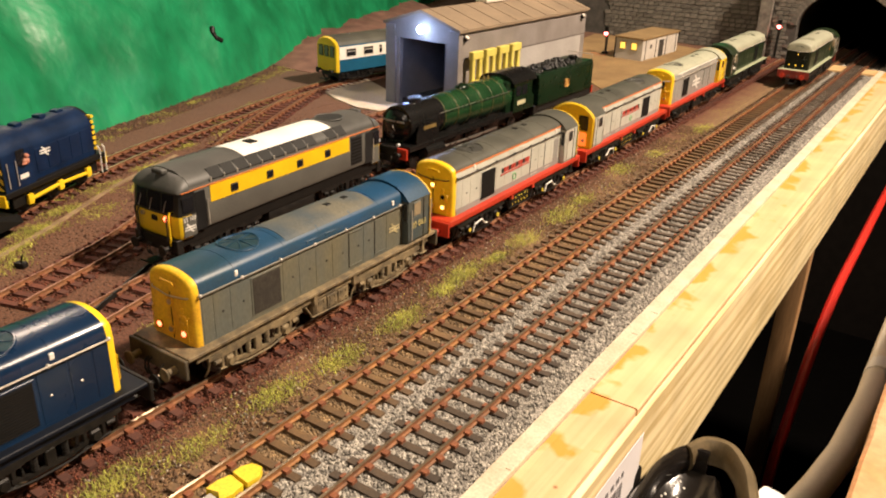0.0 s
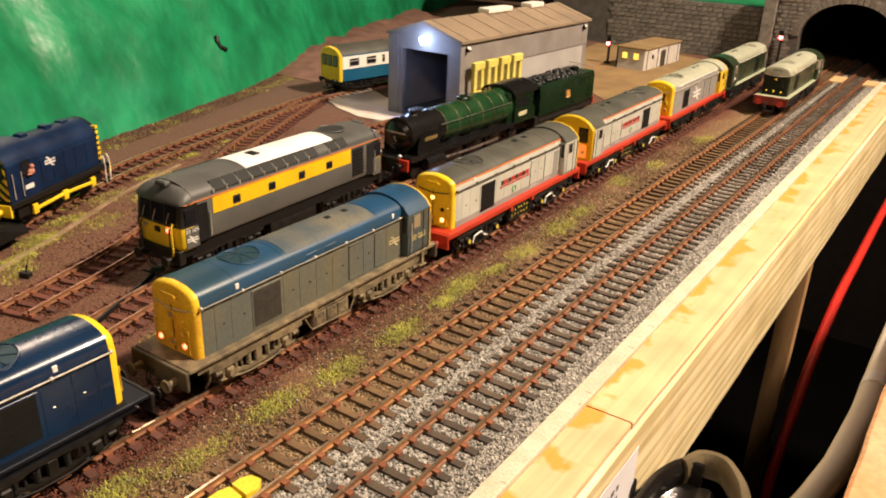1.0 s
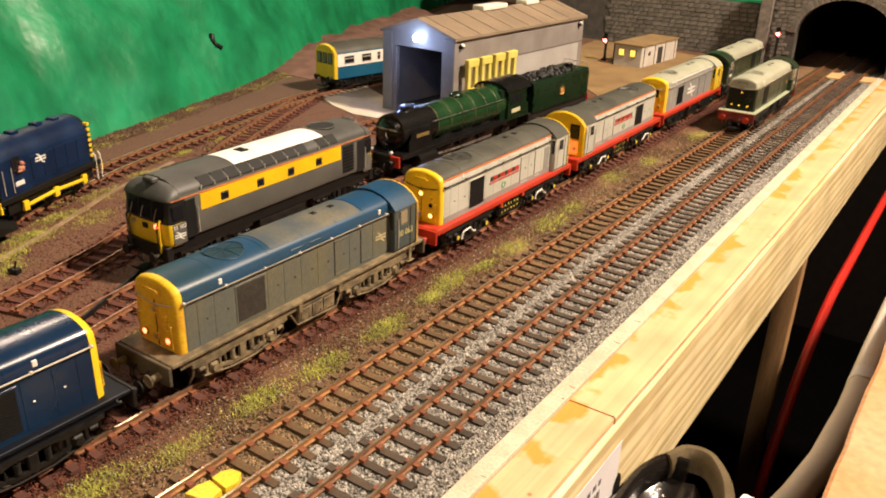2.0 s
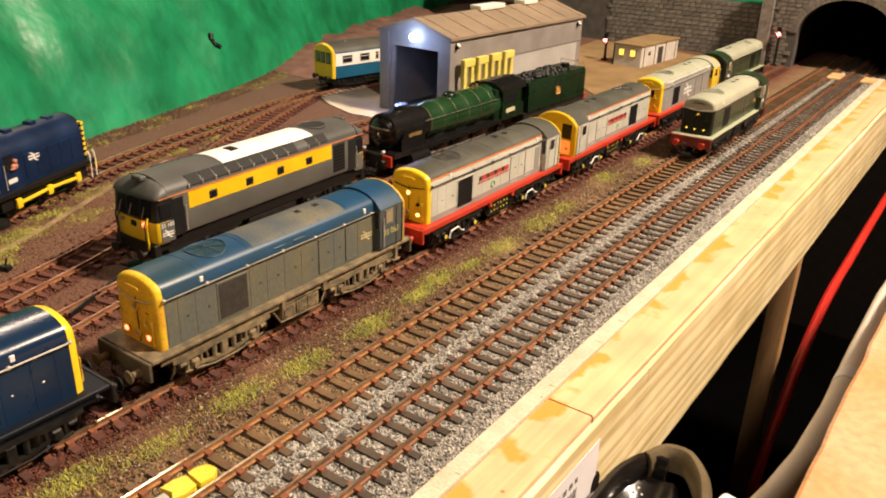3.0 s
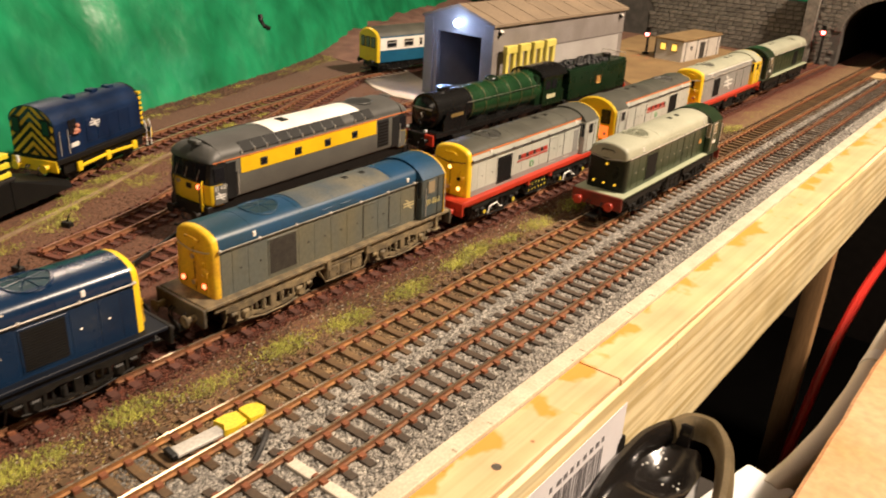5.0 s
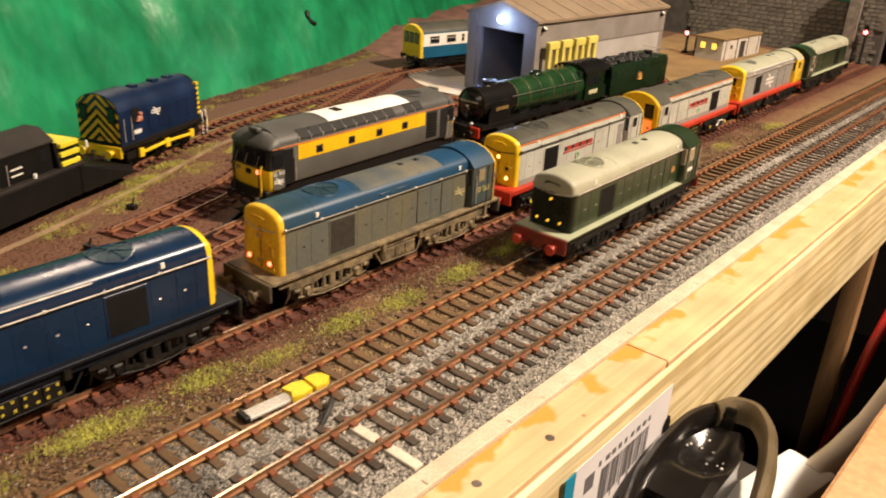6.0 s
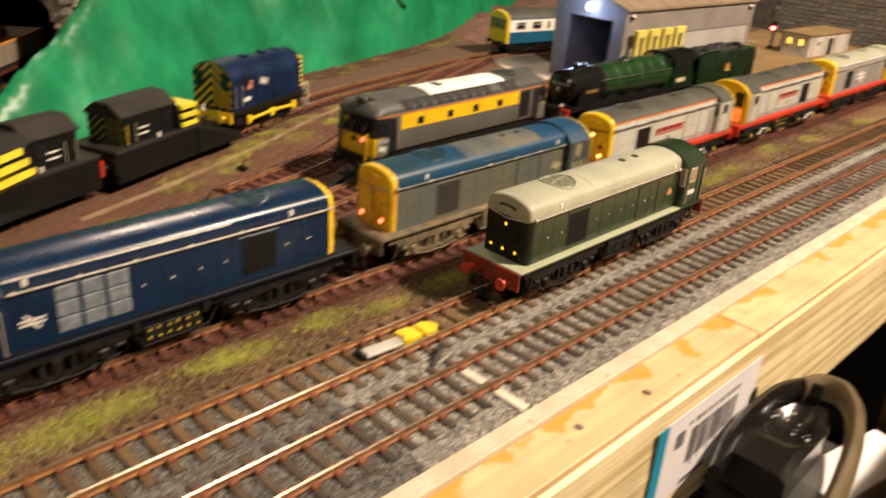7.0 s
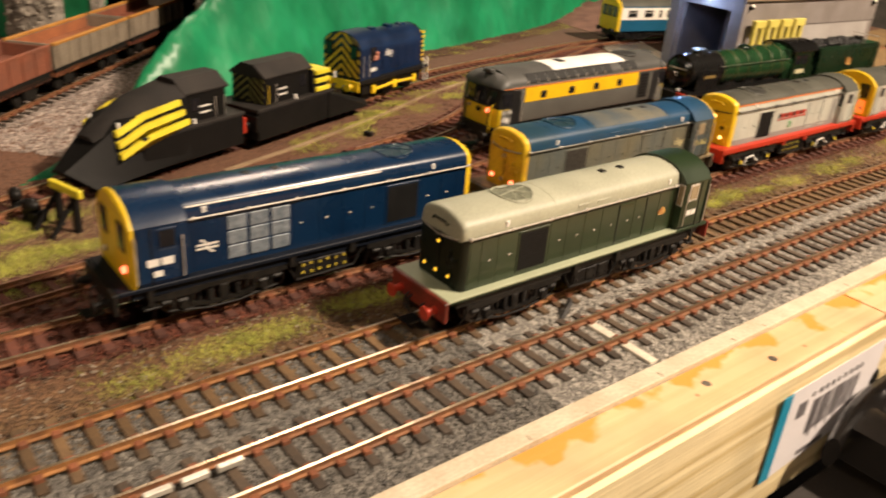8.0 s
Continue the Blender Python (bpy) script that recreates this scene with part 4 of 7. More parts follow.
    for sx in (-1, 1):
        for i in range(3):
            y = 72.9 + i * 7.5
            part("box_lid", box(BM(), both(sx, 14.1, 14.7), (y, y + 6.8), (5.6, 12.0), 0.2), grime, tank)
            for dy, z in ((1.0, 6.6), (5.0, 6.8), (1.4, 10.4), (4.8, 10.0)):
                part("fastener", box(BM(), both(sx, 14.6, 15.0), (y + dy, y + dy + 0.9), (z, z + 1.0)), grime if style in ("weathered", "green", "rf") else marks, tank)
        part("air_pipe", tube(BM(), [(sx * 14.8, 66, 12), (sx * 14.8, 70, 5.4), (sx * 14.8, 96, 4.6), (sx * 14.8, 100, 11.6)], 0.45, 6), grime, tank)
    # markings
    for sx in (-1, 1):
        if style == "weathered":
            arrows(root, "emblem", side_plane(sx, sx * (HW + 0.35), 132, 28.5), 0.0042, mat("worn_emblem", (0.6, 0.52, 0.28), 0.6), "worn railway arrows emblem")
            writing("fleet_number", "20 063", 0.0046, side_plane(sx, sx * (CW + 0.35), 147.4, 27.4), mat("worn_number", (0.6, 0.52, 0.22), 0.6), root, "worn yellow fleet number")
        if style == "blue":
            arrows(root, "emblem", side_plane(sx, sx * (HW + 0.5), 131, 27.5), 0.0042, DECAL)
            for i in range(2):
                part("number_bar", box(BM(), both(sx, CW, CW + 0.25), (144.4 + i * 5.0, 148.6 + i * 5.0), (25.6, 28.4)), DECAL, root)
            part("number_bar", box(BM(), both(sx, CW, CW + 0.25), (148.4, 151.6), (21.4, 23.6)), DECAL, root)
            for k in range(3):
                for j in range(3):
                    part("louvre_panel", box(BM(), both(sx, HW, HW + 0.45), (98.2 + k * 8.7, 105.7 + k * 8.7), (20.0 + j * 6.0, 25.4 + j * 6.0), 0.2), mat("pale_louvre", (0.24, 0.27, 0.3), 0.5, 0.1, (0.12, 0.15, 0.18), 300, 0.3), root, "pale grey-blue louvre panel")
            # Silver tube drawn as the specular highlight on the roof crease.
            part("roof_rail", tube(BM(), [(sx * 12.4, 57, 43.6), (sx * 12.4, 138, 43.6)], 0.42, 6), SILVER, root, "silver strip standing for the highlight along the roof crease")
        if green:
            crest = part("crest", box(BM(), both(sx, HW, HW + 0.3), (126.5, 131.5), (27, 29), 0.5), GOLD, root, "gilt crest")
            part("crest_wheel", cyl(BM(), (sx * HW, 129.4, 28.4), (sx * (HW + 0.4), 129.4, 28.4), 1.9, n=12), GOLD, crest)
            for i in range(2):
                part("number_bar", box(BM(), both(sx, CW, CW + 0.25), (143.4 + i * 3.6, 146.6 + i * 3.6), (24.6, 27)), DECAL, root)
        if style == "hb":
            part("orange_line", box(BM(), both(sx, 12.2, 12.85), (11.6, 139), (42.6, 43.4)), ORANGE_LINE, root, "orange lining below the roof")
            for i in range(12):
                part("lettering_bar", box(BM(), both(sx, HW, HW + 0.4), (61 + i * 2.9, 63.3 + i * 2.9), (30.2, 33)), DECAL_RED if i % 3 else shade, root)
            part("lettering_line", box(BM(), both(sx, HW, HW + 0.4), (60, 96), (28.7, 29.5)), DECAL_RED, root)
            part("badge", ring_mesh(BM(), (sx * (HW + 0.3), 77, 24.6), 1.9, 0.45, "x", 16), mat("badge_green", (0.2, 0.42, 0.2), 0.5), root, "small green ring badge")
            part("lower_band", box(BM(), both(sx, HW - 0.2, HW + 0.3), (11.8, 139), (ZF + 0.1, 21.4)), HB_GREY2, root, "darker grey lower band")
            part("side_shutter", box(BM(), both(sx, HW - 0.2, HW + 0.35), (129.5, 136), (20.8, 36.5), 0.2), HB_GREY2, root, "darker grey shutter")
        if style == "rf" and sx > 0:
            part("headcode_panel", box(BM(), (-6, 6), (7.8, 8.9), (31, 38), 0.3), BLACK, root, "black headcode panel")
        if style == "rf":
            arrows(root, "emblem", side_plane(sx, sx * (HW + 0.4), 76, 28.5), 0.0105, DECAL, "large white railway arrows emblem")
            part("rain_strip", tube(BM(), [(sx * 12.7, 20, 43), (sx * 12.7, 138, 43)], 0.4, 6), DECAL, root)
    if lights == "cab":
        part("cab_lamp", box(BM(), (-12.4, -3), (C1 + 0.5, C1 + 1.0), (19.5, 29), 0.4), CAB_GLOW, root, "orange cab light glowing through the end")
    return root


def stretch(root, k):
    """Lengthen or shorten a model along its own y."""
    for ch in root.children_recursive:
        if ch.type != "MESH":
            continue
        if ch.matrix_basis.translation.length > 0:
            ch.location.y *= k
        elif ch.parent.name.split(".")[0] != "wheelset":
            ch.data.transform(Matrix.Diagonal((1, k, 1, 1)))
    return root


def stand(x, y, z, nose_to_viewer=True, turn=0.0, length=165.0):
    """Pose for a locomotive whose viewer-side beam stands at (x, y) mm."""
    if nose_to_viewer:
        return pose(x * 0.001, y * 0.001, z * 0.001, 0, 0, turn)
    return pose(x * 0.001, (y + length) * 0.001, z * 0.001, 0, 0, 180 + turn)


CX = -53.3
stretch(bonnet_loco(stand(CX + 0.5, 348.5, C_RISE, False, 0, 170), "rail blue diesel locomotive model with yellow ends", BLUE, BLUE, YELLOW, BLUE, BLUE, mat("footplate_blue_black", (0.003, 0.006, 0.014), 0.6, 0, None, 60, 0.1, spec=0.25), CHASSIS, CHASSIS, "tail_cab", "blue"), 1.03)
bonnet_loco(stand(CX, 534.5, C_RISE), "weathered blue diesel locomotive model with grimy yellow nose", SIDE_W, BLUE_W, YELLOW_DIRTY, mat("weathered_cab", (0.05, 0.07, 0.075), 0.5, 0.0, (0.075, 0.075, 0.055), 60, 0.1, detail=8.0), BLUE_W, CHASSIS_MUD, mat("beam_grime", (0.1, 0.08, 0.05), 0.7, 0, (0.05, 0.04, 0.028), 150, 0.2), CHASSIS_MUD, "tail", "weathered")
bonnet_loco(stand(CX, 711, C_RISE), "light grey diesel locomotive model with red sole bar", HB_GREY, HB_ROOF, YELLOW, HB_GREY, HB_ROOF, RED, RED, CHASSIS, "head", "hb")
bonnet_loco(stand(CX, 888, C_RISE, False, 0, 165), "light grey diesel locomotive model with yellow cab end", HB_GREY, HB_ROOF, YELLOW, HB_GREY, HB_ROOF, RED, RED, CHASSIS, "cab", "hb")
bonnet_loco(stand(CX, 1062, C_RISE), "grey railfreight diesel locomotive model with yellow ends", HB_GREY2, GREY_ROOF, YELLOW, YELLOW, GREY_ROOF, RED, RED, CHASSIS, "", "rf")
bonnet_loco(stand(CX + 0.5, 1235, C_RISE, False), "green diesel locomotive model with pale grey roof", GREEN, GREY_ROOF, GREEN, GREEN, GREEN, GREEN, CHASSIS, CHASSIS, "", "green")
WHEELS = []
# The runner's nose green is darker than its body, with front shade in it.
RUNNER = stretch(bonnet_loco(stand(8.6, 1330, 0), "running green diesel locomotive model with red buffer beam", GREEN, GREY_ROOF, mat("shaded_green_nose", (0.008, 0.013, 0.007), 0.4, 0, None, 40, 0.05, spec=0.3), GREEN, GREEN, GREEN, WORN_SHADED_RED, CHASSIS, "mark", "green", mover=WHEELS), 0.97)
WHEELS = [(ws, y * 0.97) for ws, y in WHEELS]

# ---- tracks ----
RAIL_SECTION = [(-1.15, 0), (-1.15, 0.45), (-0.35, 0.75), (-0.35, 1.75), (-0.55, 1.95), (-0.55, 2.55), (0.55, 2.55), (0.55, 1.95), (0.35, 1.75), (0.35, 0.75), (1.15, 0.45), (1.15, 0)]


def sleeper_mesh(name, material, wide=32.0):
    bm = box(BM(), (-wide / 2, wide / 2), (-1.7, 1.7), (-4.1, -2.55))
    n0 = len(bm.faces)
    for sx in (-1, 1):
        for d in (-1, 1):
            box(bm, tuple(sorted((sx * 8.6 + d * 0.5, sx * 8.6 + d * 2.9))), (-1.25, 1.25), (-2.6, -1.25))
    bm.faces.ensure_lookup_table()
    for f in bm.faces[n0:]:
        f.material_index = 1
    return mesh_of(name, bm, [material, CHAIR], 0)


def track(line, z, sleeper_me, label, pitch=9.2, gauge=8.6, y_range=None, jitter=0.0, head=RAIL_TOP, web=RAIL_RUST):
    root = thing("railway_track", pose(0, 0, z * 0.001), label, "track", "railway tracks", "structure")
    p = polyline(line, 9.0)
    for sx in (-1, 1):
        bm = BM()
        rings = [[(q[0] + (sx * gauge + u) * q[3], q[1] - (sx * gauge + u) * q[2], -2.55 + w) for u, w in RAIL_SECTION] for q in p]
        loft(bm, rings)
        bm.normal_update()
        for f in bm.faces:
            f.material_index = 0 if f.normal.z > 0.9 and f.calc_center_median().z > -0.2 else 1
        part("rail", bm, [head, web], root, "rusty rail with a worn bright head", smooth=20)
    r = random.Random(len(line) + int(line[0][1]))
    for q in polyline(line, pitch):
        if y_range and not y_range[0] < q[1] < y_range[1]:
            continue
        ob = new("sleeper", sleeper_me)
        ob.parent = root
        ob.matrix_basis = pose(q[0] * 0.001, q[1] * 0.001, r.uniform(-0.15, 0.1) * 0.001, 0, 0, math.degrees(math.atan2(-q[2], q[3])) + r.uniform(-jitter, jitter))
    return root


DARK_SLEEPER, RED_SLEEPER, OCHRE_SLEEPER = sleeper_mesh("sleeper", SLEEPER), sleeper_mesh("sleeper", SLEEPER_RED), sleeper_mesh("sleeper", SLEEPER_OCHRE)


def grains(name, count, region, size, material, label, seed, lift=0.0):
    """Loose stones: squashed octahedra strewn over a region (function of random pairs to x, y, z)."""
    g = np.random.default_rng(seed)
    x, y, z = region(g, count)
    k = len(x)
    base = np.array([(1, 0, 0), (0, 1, 0), (-1, 0, 0), (0, -1, 0), (0, 0, 1), (0, 0, -1)], float)
    r = size * g.uniform(0.55, 1.25, (k, 1, 1)) * (1 + 0.35 * g.uniform(-1, 1, (k, 6, 1)))
    a = g.uniform(0, math.tau, k)
    c, s = np.cos(a), np.sin(a)
    v = base[None] * r
    tilt = g.uniform(-0.8, 0.8, k)
    v[:, :, 2] *= 0.75
    y1 = v[:, :, 1] * np.cos(tilt)[:, None] - v[:, :, 2] * np.sin(tilt)[:, None]
    z1 = v[:, :, 1] * np.sin(tilt)[:, None] + v[:, :, 2] * np.cos(tilt)[:, None]
    X = v[:, :, 0] * c[:, None] - y1 * s[:, None] + x[:, None]
    Y = v[:, :, 0] * s[:, None] + y1 * c[:, None] + y[:, None]
    Z = z1 + z[:, None] + lift
    verts = np.stack([X, Y, Z], -1).reshape(-1, 3) * 0.001
    tri = np.array([(0, 1, 4), (1, 2, 4), (2, 3, 4), (3, 0, 4), (1, 0, 5), (2, 1, 5), (3, 2, 5), (0, 3, 5)])
    faces = (tri[None] + (np.arange(k) * 6)[:, None, None]).reshape(-1, 3)
    me = bpy.data.meshes.new(name)
    me.vertices.add(len(verts))
    me.vertices.foreach_set("co", verts.ravel())
    me.loops.add(faces.size)
    me.loops.foreach_set("vertex_index", faces.ravel())
    me.polygons.add(len(faces))
    me.polygons.foreach_set("loop_start", np.arange(0, faces.size, 3))
    me.update()
    me.validate()
    me.materials.append(material)
    return tagged(new(name, me), label, name, "", "stuff")


def strip_region(x0, x1, y0, y1, bias=1.0):
    def region(g, n):
        x = g.uniform(x0, x1, n)
        y = y0 + (y1 - y0) * g.uniform(0, 1, n) ** bias
        return x, y, ground_height(x, y)
    return region


def along_region(line, half, fade=0.0):
    p = polyline(line, 2.0)

    def region(g, n):
        q = p[g.integers(0, len(p), n)]
        o = g.uniform(-half, half, n)
        x, y = q[:, 0] + o * q[:, 3], q[:, 1] - o * q[:, 2] + g.uniform(-2, 2, n)
        return x, y, ground_height(x, y)
    return region


def build_ballast():
    grains("grey_ballast", 52000, strip_region(19, 73, 462, 1000, 1.25), 0.78, BALLAST, "loose grey granite ballast between the running lines", 1, 0.4)
    # Darker grey stones at the near end, below about y = 490.
    dark_stone = mat("ballast_dark", (0.2, 0.185, 0.16), 0.85, 0, (0.09, 0.083, 0.075), 400, 0.3, island=0.45)
    grains("sooty_ballast", 30000, strip_region(19, 73, 250, 490), 0.74, dark_stone, "darker grey ballast at the near end between the running lines", 17, 0.4)
    grains("sooty_ballast", 7000, strip_region(-1, 19, 250, 480), 0.7, dark_stone, "dark oil-stained ballast between the rails", 18, 0.3)
    grains("grey_ballast", 16000, strip_region(19, 73, 950, 1560), 1.0, BALLAST, "loose grey granite ballast near the tunnel", 2, 0.3)
    grains("mixed_ballast", 15000, strip_region(-1, 19, 440, 900, 1.2), 0.7, mat("ballast_brown", (0.3, 0.2, 0.1), 0.9, 0, (0.13, 0.085, 0.045), 300, 0.3, island=0.6), "brown stained ballast between the rails", 3, 0.1)
    grains("earth", 34000, strip_region(-36, 0, 250, 1100, 1.3), 0.55, DIRT_GRAIN, "loose brown earth beside the track", 4, 0.2)
    grains("earth_pebbles", 1500, strip_region(-36, 0, 250, 1000, 1.2), 0.6, mat("pale_pebble", (0.4, 0.34, 0.26), 0.8, 0, None, 300, 0.2, island=0.4), "scattered pale pebbles in the earth", 5, 0.5)
    grains("rust_ballast", 52000, along_region(LINE_C, 20), 0.55, RUST_GRAIN, "rust-red stained ballast under the parked trains", 6, 1.2)
    for i, line in enumerate((LINE_D, LINE_E, LINE_F, LINE_S)):
        grains("rust_ballast", 11000, along_region(line, 17), 0.75, RUST_GRAIN, "rust-red stained ballast in the yard", 20 + i, 0.7)
    grains("yard_earth", 30000, strip_region(-330, -75, 300, 1050), 0.6, mat("yard_grain", (0.17, 0.08, 0.042), 0.9, 0, (0.07, 0.032, 0.02), 300, 0.3, island=0.6), "loose brown earth in the yard", 9, 0.1)

    grains("ochre_earth", 9000, strip_region(-190, -78, 285, 400), 0.6, mat("ochre_grain", (0.3, 0.2, 0.1), 0.9, 0, (0.15, 0.095, 0.05), 300, 0.3, island=0.5), "loose ochre earth by the buffer stop", 14, 0.3)
    foot = [(x + 8, y) for x, y in FOOT[3:]]
    grains("bank_earth", 16000, along_region(foot, 15), 0.85, mat("bank_grain", (0.17, 0.095, 0.055), 0.9, 0, (0.07, 0.036, 0.022), 300, 0.3, island=0.6), "loose brown earth along the hill foot", 31, 0.4)

    def left(g, n):
        s, o = g.uniform(-60, 200, n), g.uniform(-60, 95, n)
        x, y = -339 - 0.727 * s + 0.687 * o, 373 + 0.687 * s + 0.727 * o
        return x, y, 0 * x - 4.2
    grains("gravel", 26000, left, 0.8, mat("gravel_buff", (0.5, 0.42, 0.36), 0.9, 0, (0.24, 0.2, 0.18), 300, 0.3, island=0.5), "buff gravel beside the branch line", 11, 0.3)


def build_grass():
    g = np.random.default_rng(5)
    clumps = []
    # (x, y, radius) along the verge between parked trains and running line
    for x, y, r, n in ((-25, 492, 9, 300), (-18, 522, 8, 220), (-19, 562, 9, 330), (-16, 597, 9, 330), (-16, 641, 9, 340), (-18, 682, 7, 240), (-21, 704, 9, 330), (-17, 732, 6, 160), (-17, 764, 9, 340), (-18, 815, 11, 320), (-20, 850, 9, 200), (-27, 930, 11, 260), (-20, 990, 9, 180), (-14, 1096, 11, 200), (-18, 380, 12, 460), (-20, 400, 10, 320), (-14, 350, 8, 180), (-24, 440, 9, 300), (-22, 455, 9, 240), (-100, 577, 10, 220), (-105, 530, 9, 160), (-123, 342, 12, 240), (-135, 400, 10, 180), (-319, 733, 11, 130), (-286, 660, 9, 140), (-265, 626, 10, 170), (-245, 600, 9, 150), (-264, 687, 9, 150), (-342, 860, 12, 130), (-225, 560, 10, 140), (-200, 520, 10, 140), (-250, 640, 9, 120), (-300, 800, 10, 100), (-380, 900, 12, 120), (-170, 470, 9, 140), (-150, 440, 10, 150), (-150, 330, 12, 300), (-165, 360, 11, 260), (-120, 318, 10, 260), (-95, 330, 8, 160), (-140, 300, 10, 220), (-163, 346, 9, 260), (-127, 344, 10, 320), (-116, 331, 9, 300), (-150, 338, 9, 240), (-125, 360, 8, 220), (-284, 634, 7, 150), (-252, 595, 8, 170), (-232, 575, 7, 160), (-320, 760, 8, 120), (-355, 828, 9, 120), (-100, 480, 8, 110)):
        for _ in range(int(n * 2.4)):
            a, rr = g.uniform(0, math.tau), r * math.sqrt(g.uniform(0, 1)) * g.uniform(0.6, 1.35)
            clumps.append((x + rr * 0.75 * math.cos(a), y + 1.7 * rr * math.sin(a)))
    for _ in range(1500):
        y = 330 + 900 * g.uniform() ** 1.2
        clumps.append((-19 + 8 * g.normal(), y))
    foot = polyline([(x + 12, y) for x, y in FOOT[3:11]], 4.0)
    for _ in range(44):
        q = foot[g.integers(0, len(foot))]
        cx, cy, r = q[0] + g.uniform(-6, 12), q[1], g.uniform(3, 8)
        for _ in range(int(r * 20)):
            clumps.append((cx + r * 0.5 * g.normal(), cy + r * g.normal()))
    verge = polyline([(-180, 470), (-200, 512), (-240, 606), (-275, 678), (-302, 750), (-335, 850)], 4.0)
    for _ in range(34):
        q = verge[g.integers(0, len(verge))]
        cx, cy, r = q[0] + g.choice([-9, 8]) + g.uniform(-4, 4), q[1], g.uniform(3, 8)
        for _ in range(int(r * 22)):
            clumps.append((cx + r * 0.5 * g.normal(), cy + r * g.normal()))
    verts, faces = [], []
    for x, y in clumps:
        z = float(ground_height(np.array(x), np.array(y)))
        h, a, lean = g.uniform(0.7, 2.2), g.uniform(0, math.tau), g.uniform(0.5, 2.0)
        w = 0.14
        dx, dy = math.cos(a), math.sin(a)
        i = len(verts)
        verts += [(x - w * dy, y + w * dx, z), (x + w * dy, y - w * dx, z), (x + lean * 0.5 * dx + w * 0.6 * dy, y + lean * 0.5 * dy - w * 0.6 * dx, z + h * 0.65), (x + lean * 0.5 * dx - w * 0.6 * dy, y + lean * 0.5 * dy + w * 0.6 * dx, z + h * 0.65), (x + lean * 1.3 * dx, y + lean * 1.3 * dy, z + h)]
        faces += [(i, i + 1, i + 2, i + 3), (i + 3, i + 2, i + 4)]
    quick_mesh("grass", [(a * 0.001, b * 0.001, c * 0.001) for a, b, c in verts], faces, GRASS, "yellow-green static grass tufts beside the track", "grass")


# ---- stone walls and tunnels ----
STONE = mat("stone_block", (0.2, 0.18, 0.15), 0.85, 0, (0.1, 0.09, 0.08), 120, 0.6, fine=500, rand=0.25, island=0.25)
MORTAR = mat("stone_joint", (0.1, 0.09, 0.08), 0.9, 0, (0.06, 0.055, 0.05), 80, 0.3)
# Near-black lining colour stands for the shade inside both tunnels.
TUNNEL = mat("tunnel_shade_black", (0.008, 0.007, 0.0065), 0.95, 0, None, 20, 0.1, fine=200, spec=0.1)
ROUGH = mat("rough_rock", (0.42, 0.37, 0.31), 0.85, 0, (0.09, 0.075, 0.06), 90, 1.0, fine=240, bdist=0.002)


PALE = mat("pale_stone", (0.4, 0.36, 0.3), 0.85, 0, (0.25, 0.21, 0.17), 150, 0.6, fine=500, rand=0.3)


def arch_outline(cx, half, z0, spring, top, n=16):
    return [(cx - half, z0)] + [(cx - half * math.cos(a), spring + (top - spring) * math.sin(a)) for a in np.linspace(0, math.pi, n)] + [(cx + half, z0)]


def portal_plate(x0, x1, z0, z1, arch, y0, y1):
    """A wall with an arched opening, as a strip mesh with thickness."""
    bm = BM()
    cols = []
    inner = arch
    outer = []
    for x, z in inner:
        if z <= z0 + 0.01:
            outer.append((x0 if x < (x0 + x1) / 2 else x1, z0))
        else:
            cx, cz = (inner[0][0] + inner[-1][0]) / 2, z0 + (z1 - z0) * 0.3
            dx, dz = x - cx, z - cz
            k = min((x1 - cx) / dx if dx > 1e-6 else (x0 - cx) / dx if dx < -1e-6 else 1e9, (z1 - cz) / dz if dz > 1e-6 else (z0 - cz) / dz if dz < -1e-6 else 1e9)
            outer.append((cx + dx * k, cz + dz * k))
    front = [(bm.verts.new((a[0], y0, a[1])), bm.verts.new((b[0], y0, b[1]))) for a, b in zip(inner, outer)]
    back = [(bm.verts.new((a[0], y1, a[1])), bm.verts.new((b[0], y1, b[1]))) for a, b in zip(inner, outer)]
    for i in range(len(inner) - 1):
        bm.faces.new((front[i][0], front[i][1], front[i + 1][1], front[i + 1][0]))
        bm.faces.new((back[i][0], back[i + 1][0], back[i + 1][1], back[i][1]))
        bm.faces.new((front[i][0], front[i + 1][0], back[i + 1][0], back[i][0]))
        bm.faces.new((front[i][1], back[i][1], back[i + 1][1], front[i + 1][1]))
    bmesh.ops.recalc_face_normals(bm, faces=bm.faces)
    return bm


def stone_courses(root, x0, x1, z0, z1, y, seed, w=(7, 12), h=5.2, inside=None, limit=260):
    """Facing blocks a little proud of the wall's front."""
    r = random.Random(seed)
    z, count = z0, 0
    shared = {}
    while z < z1 - 1:
        x = x0 + r.uniform(-4, 0)
        while x < x1:
            ww = r.choice([w[0], (w[0] + w[1]) / 2, w[1]])
            cx, cz = x + ww / 2, z + h / 2
            if x > x0 - 0.1 and x + ww < x1 + 0.1 and count < limit and not (inside and inside(cx, cz, ww / 2)):
                key = round(ww, 1)
                if key not in shared:
                    shared[key] = mesh_of("stone", box(BM(), (-ww / 2 + 0.35, ww / 2 - 0.35), (-0.9, 0.5), (-h / 2 + 0.35, h / 2 - 0.35), 0.4), STONE, 0)
                ob = new("stone", shared[key])
                ob.parent = root
                ob.matrix_basis = pose(cx * 0.001, (y + r.uniform(-0.3, 0.4)) * 0.001, cz * 0.001)
                count += 1
            x += ww
        z += h


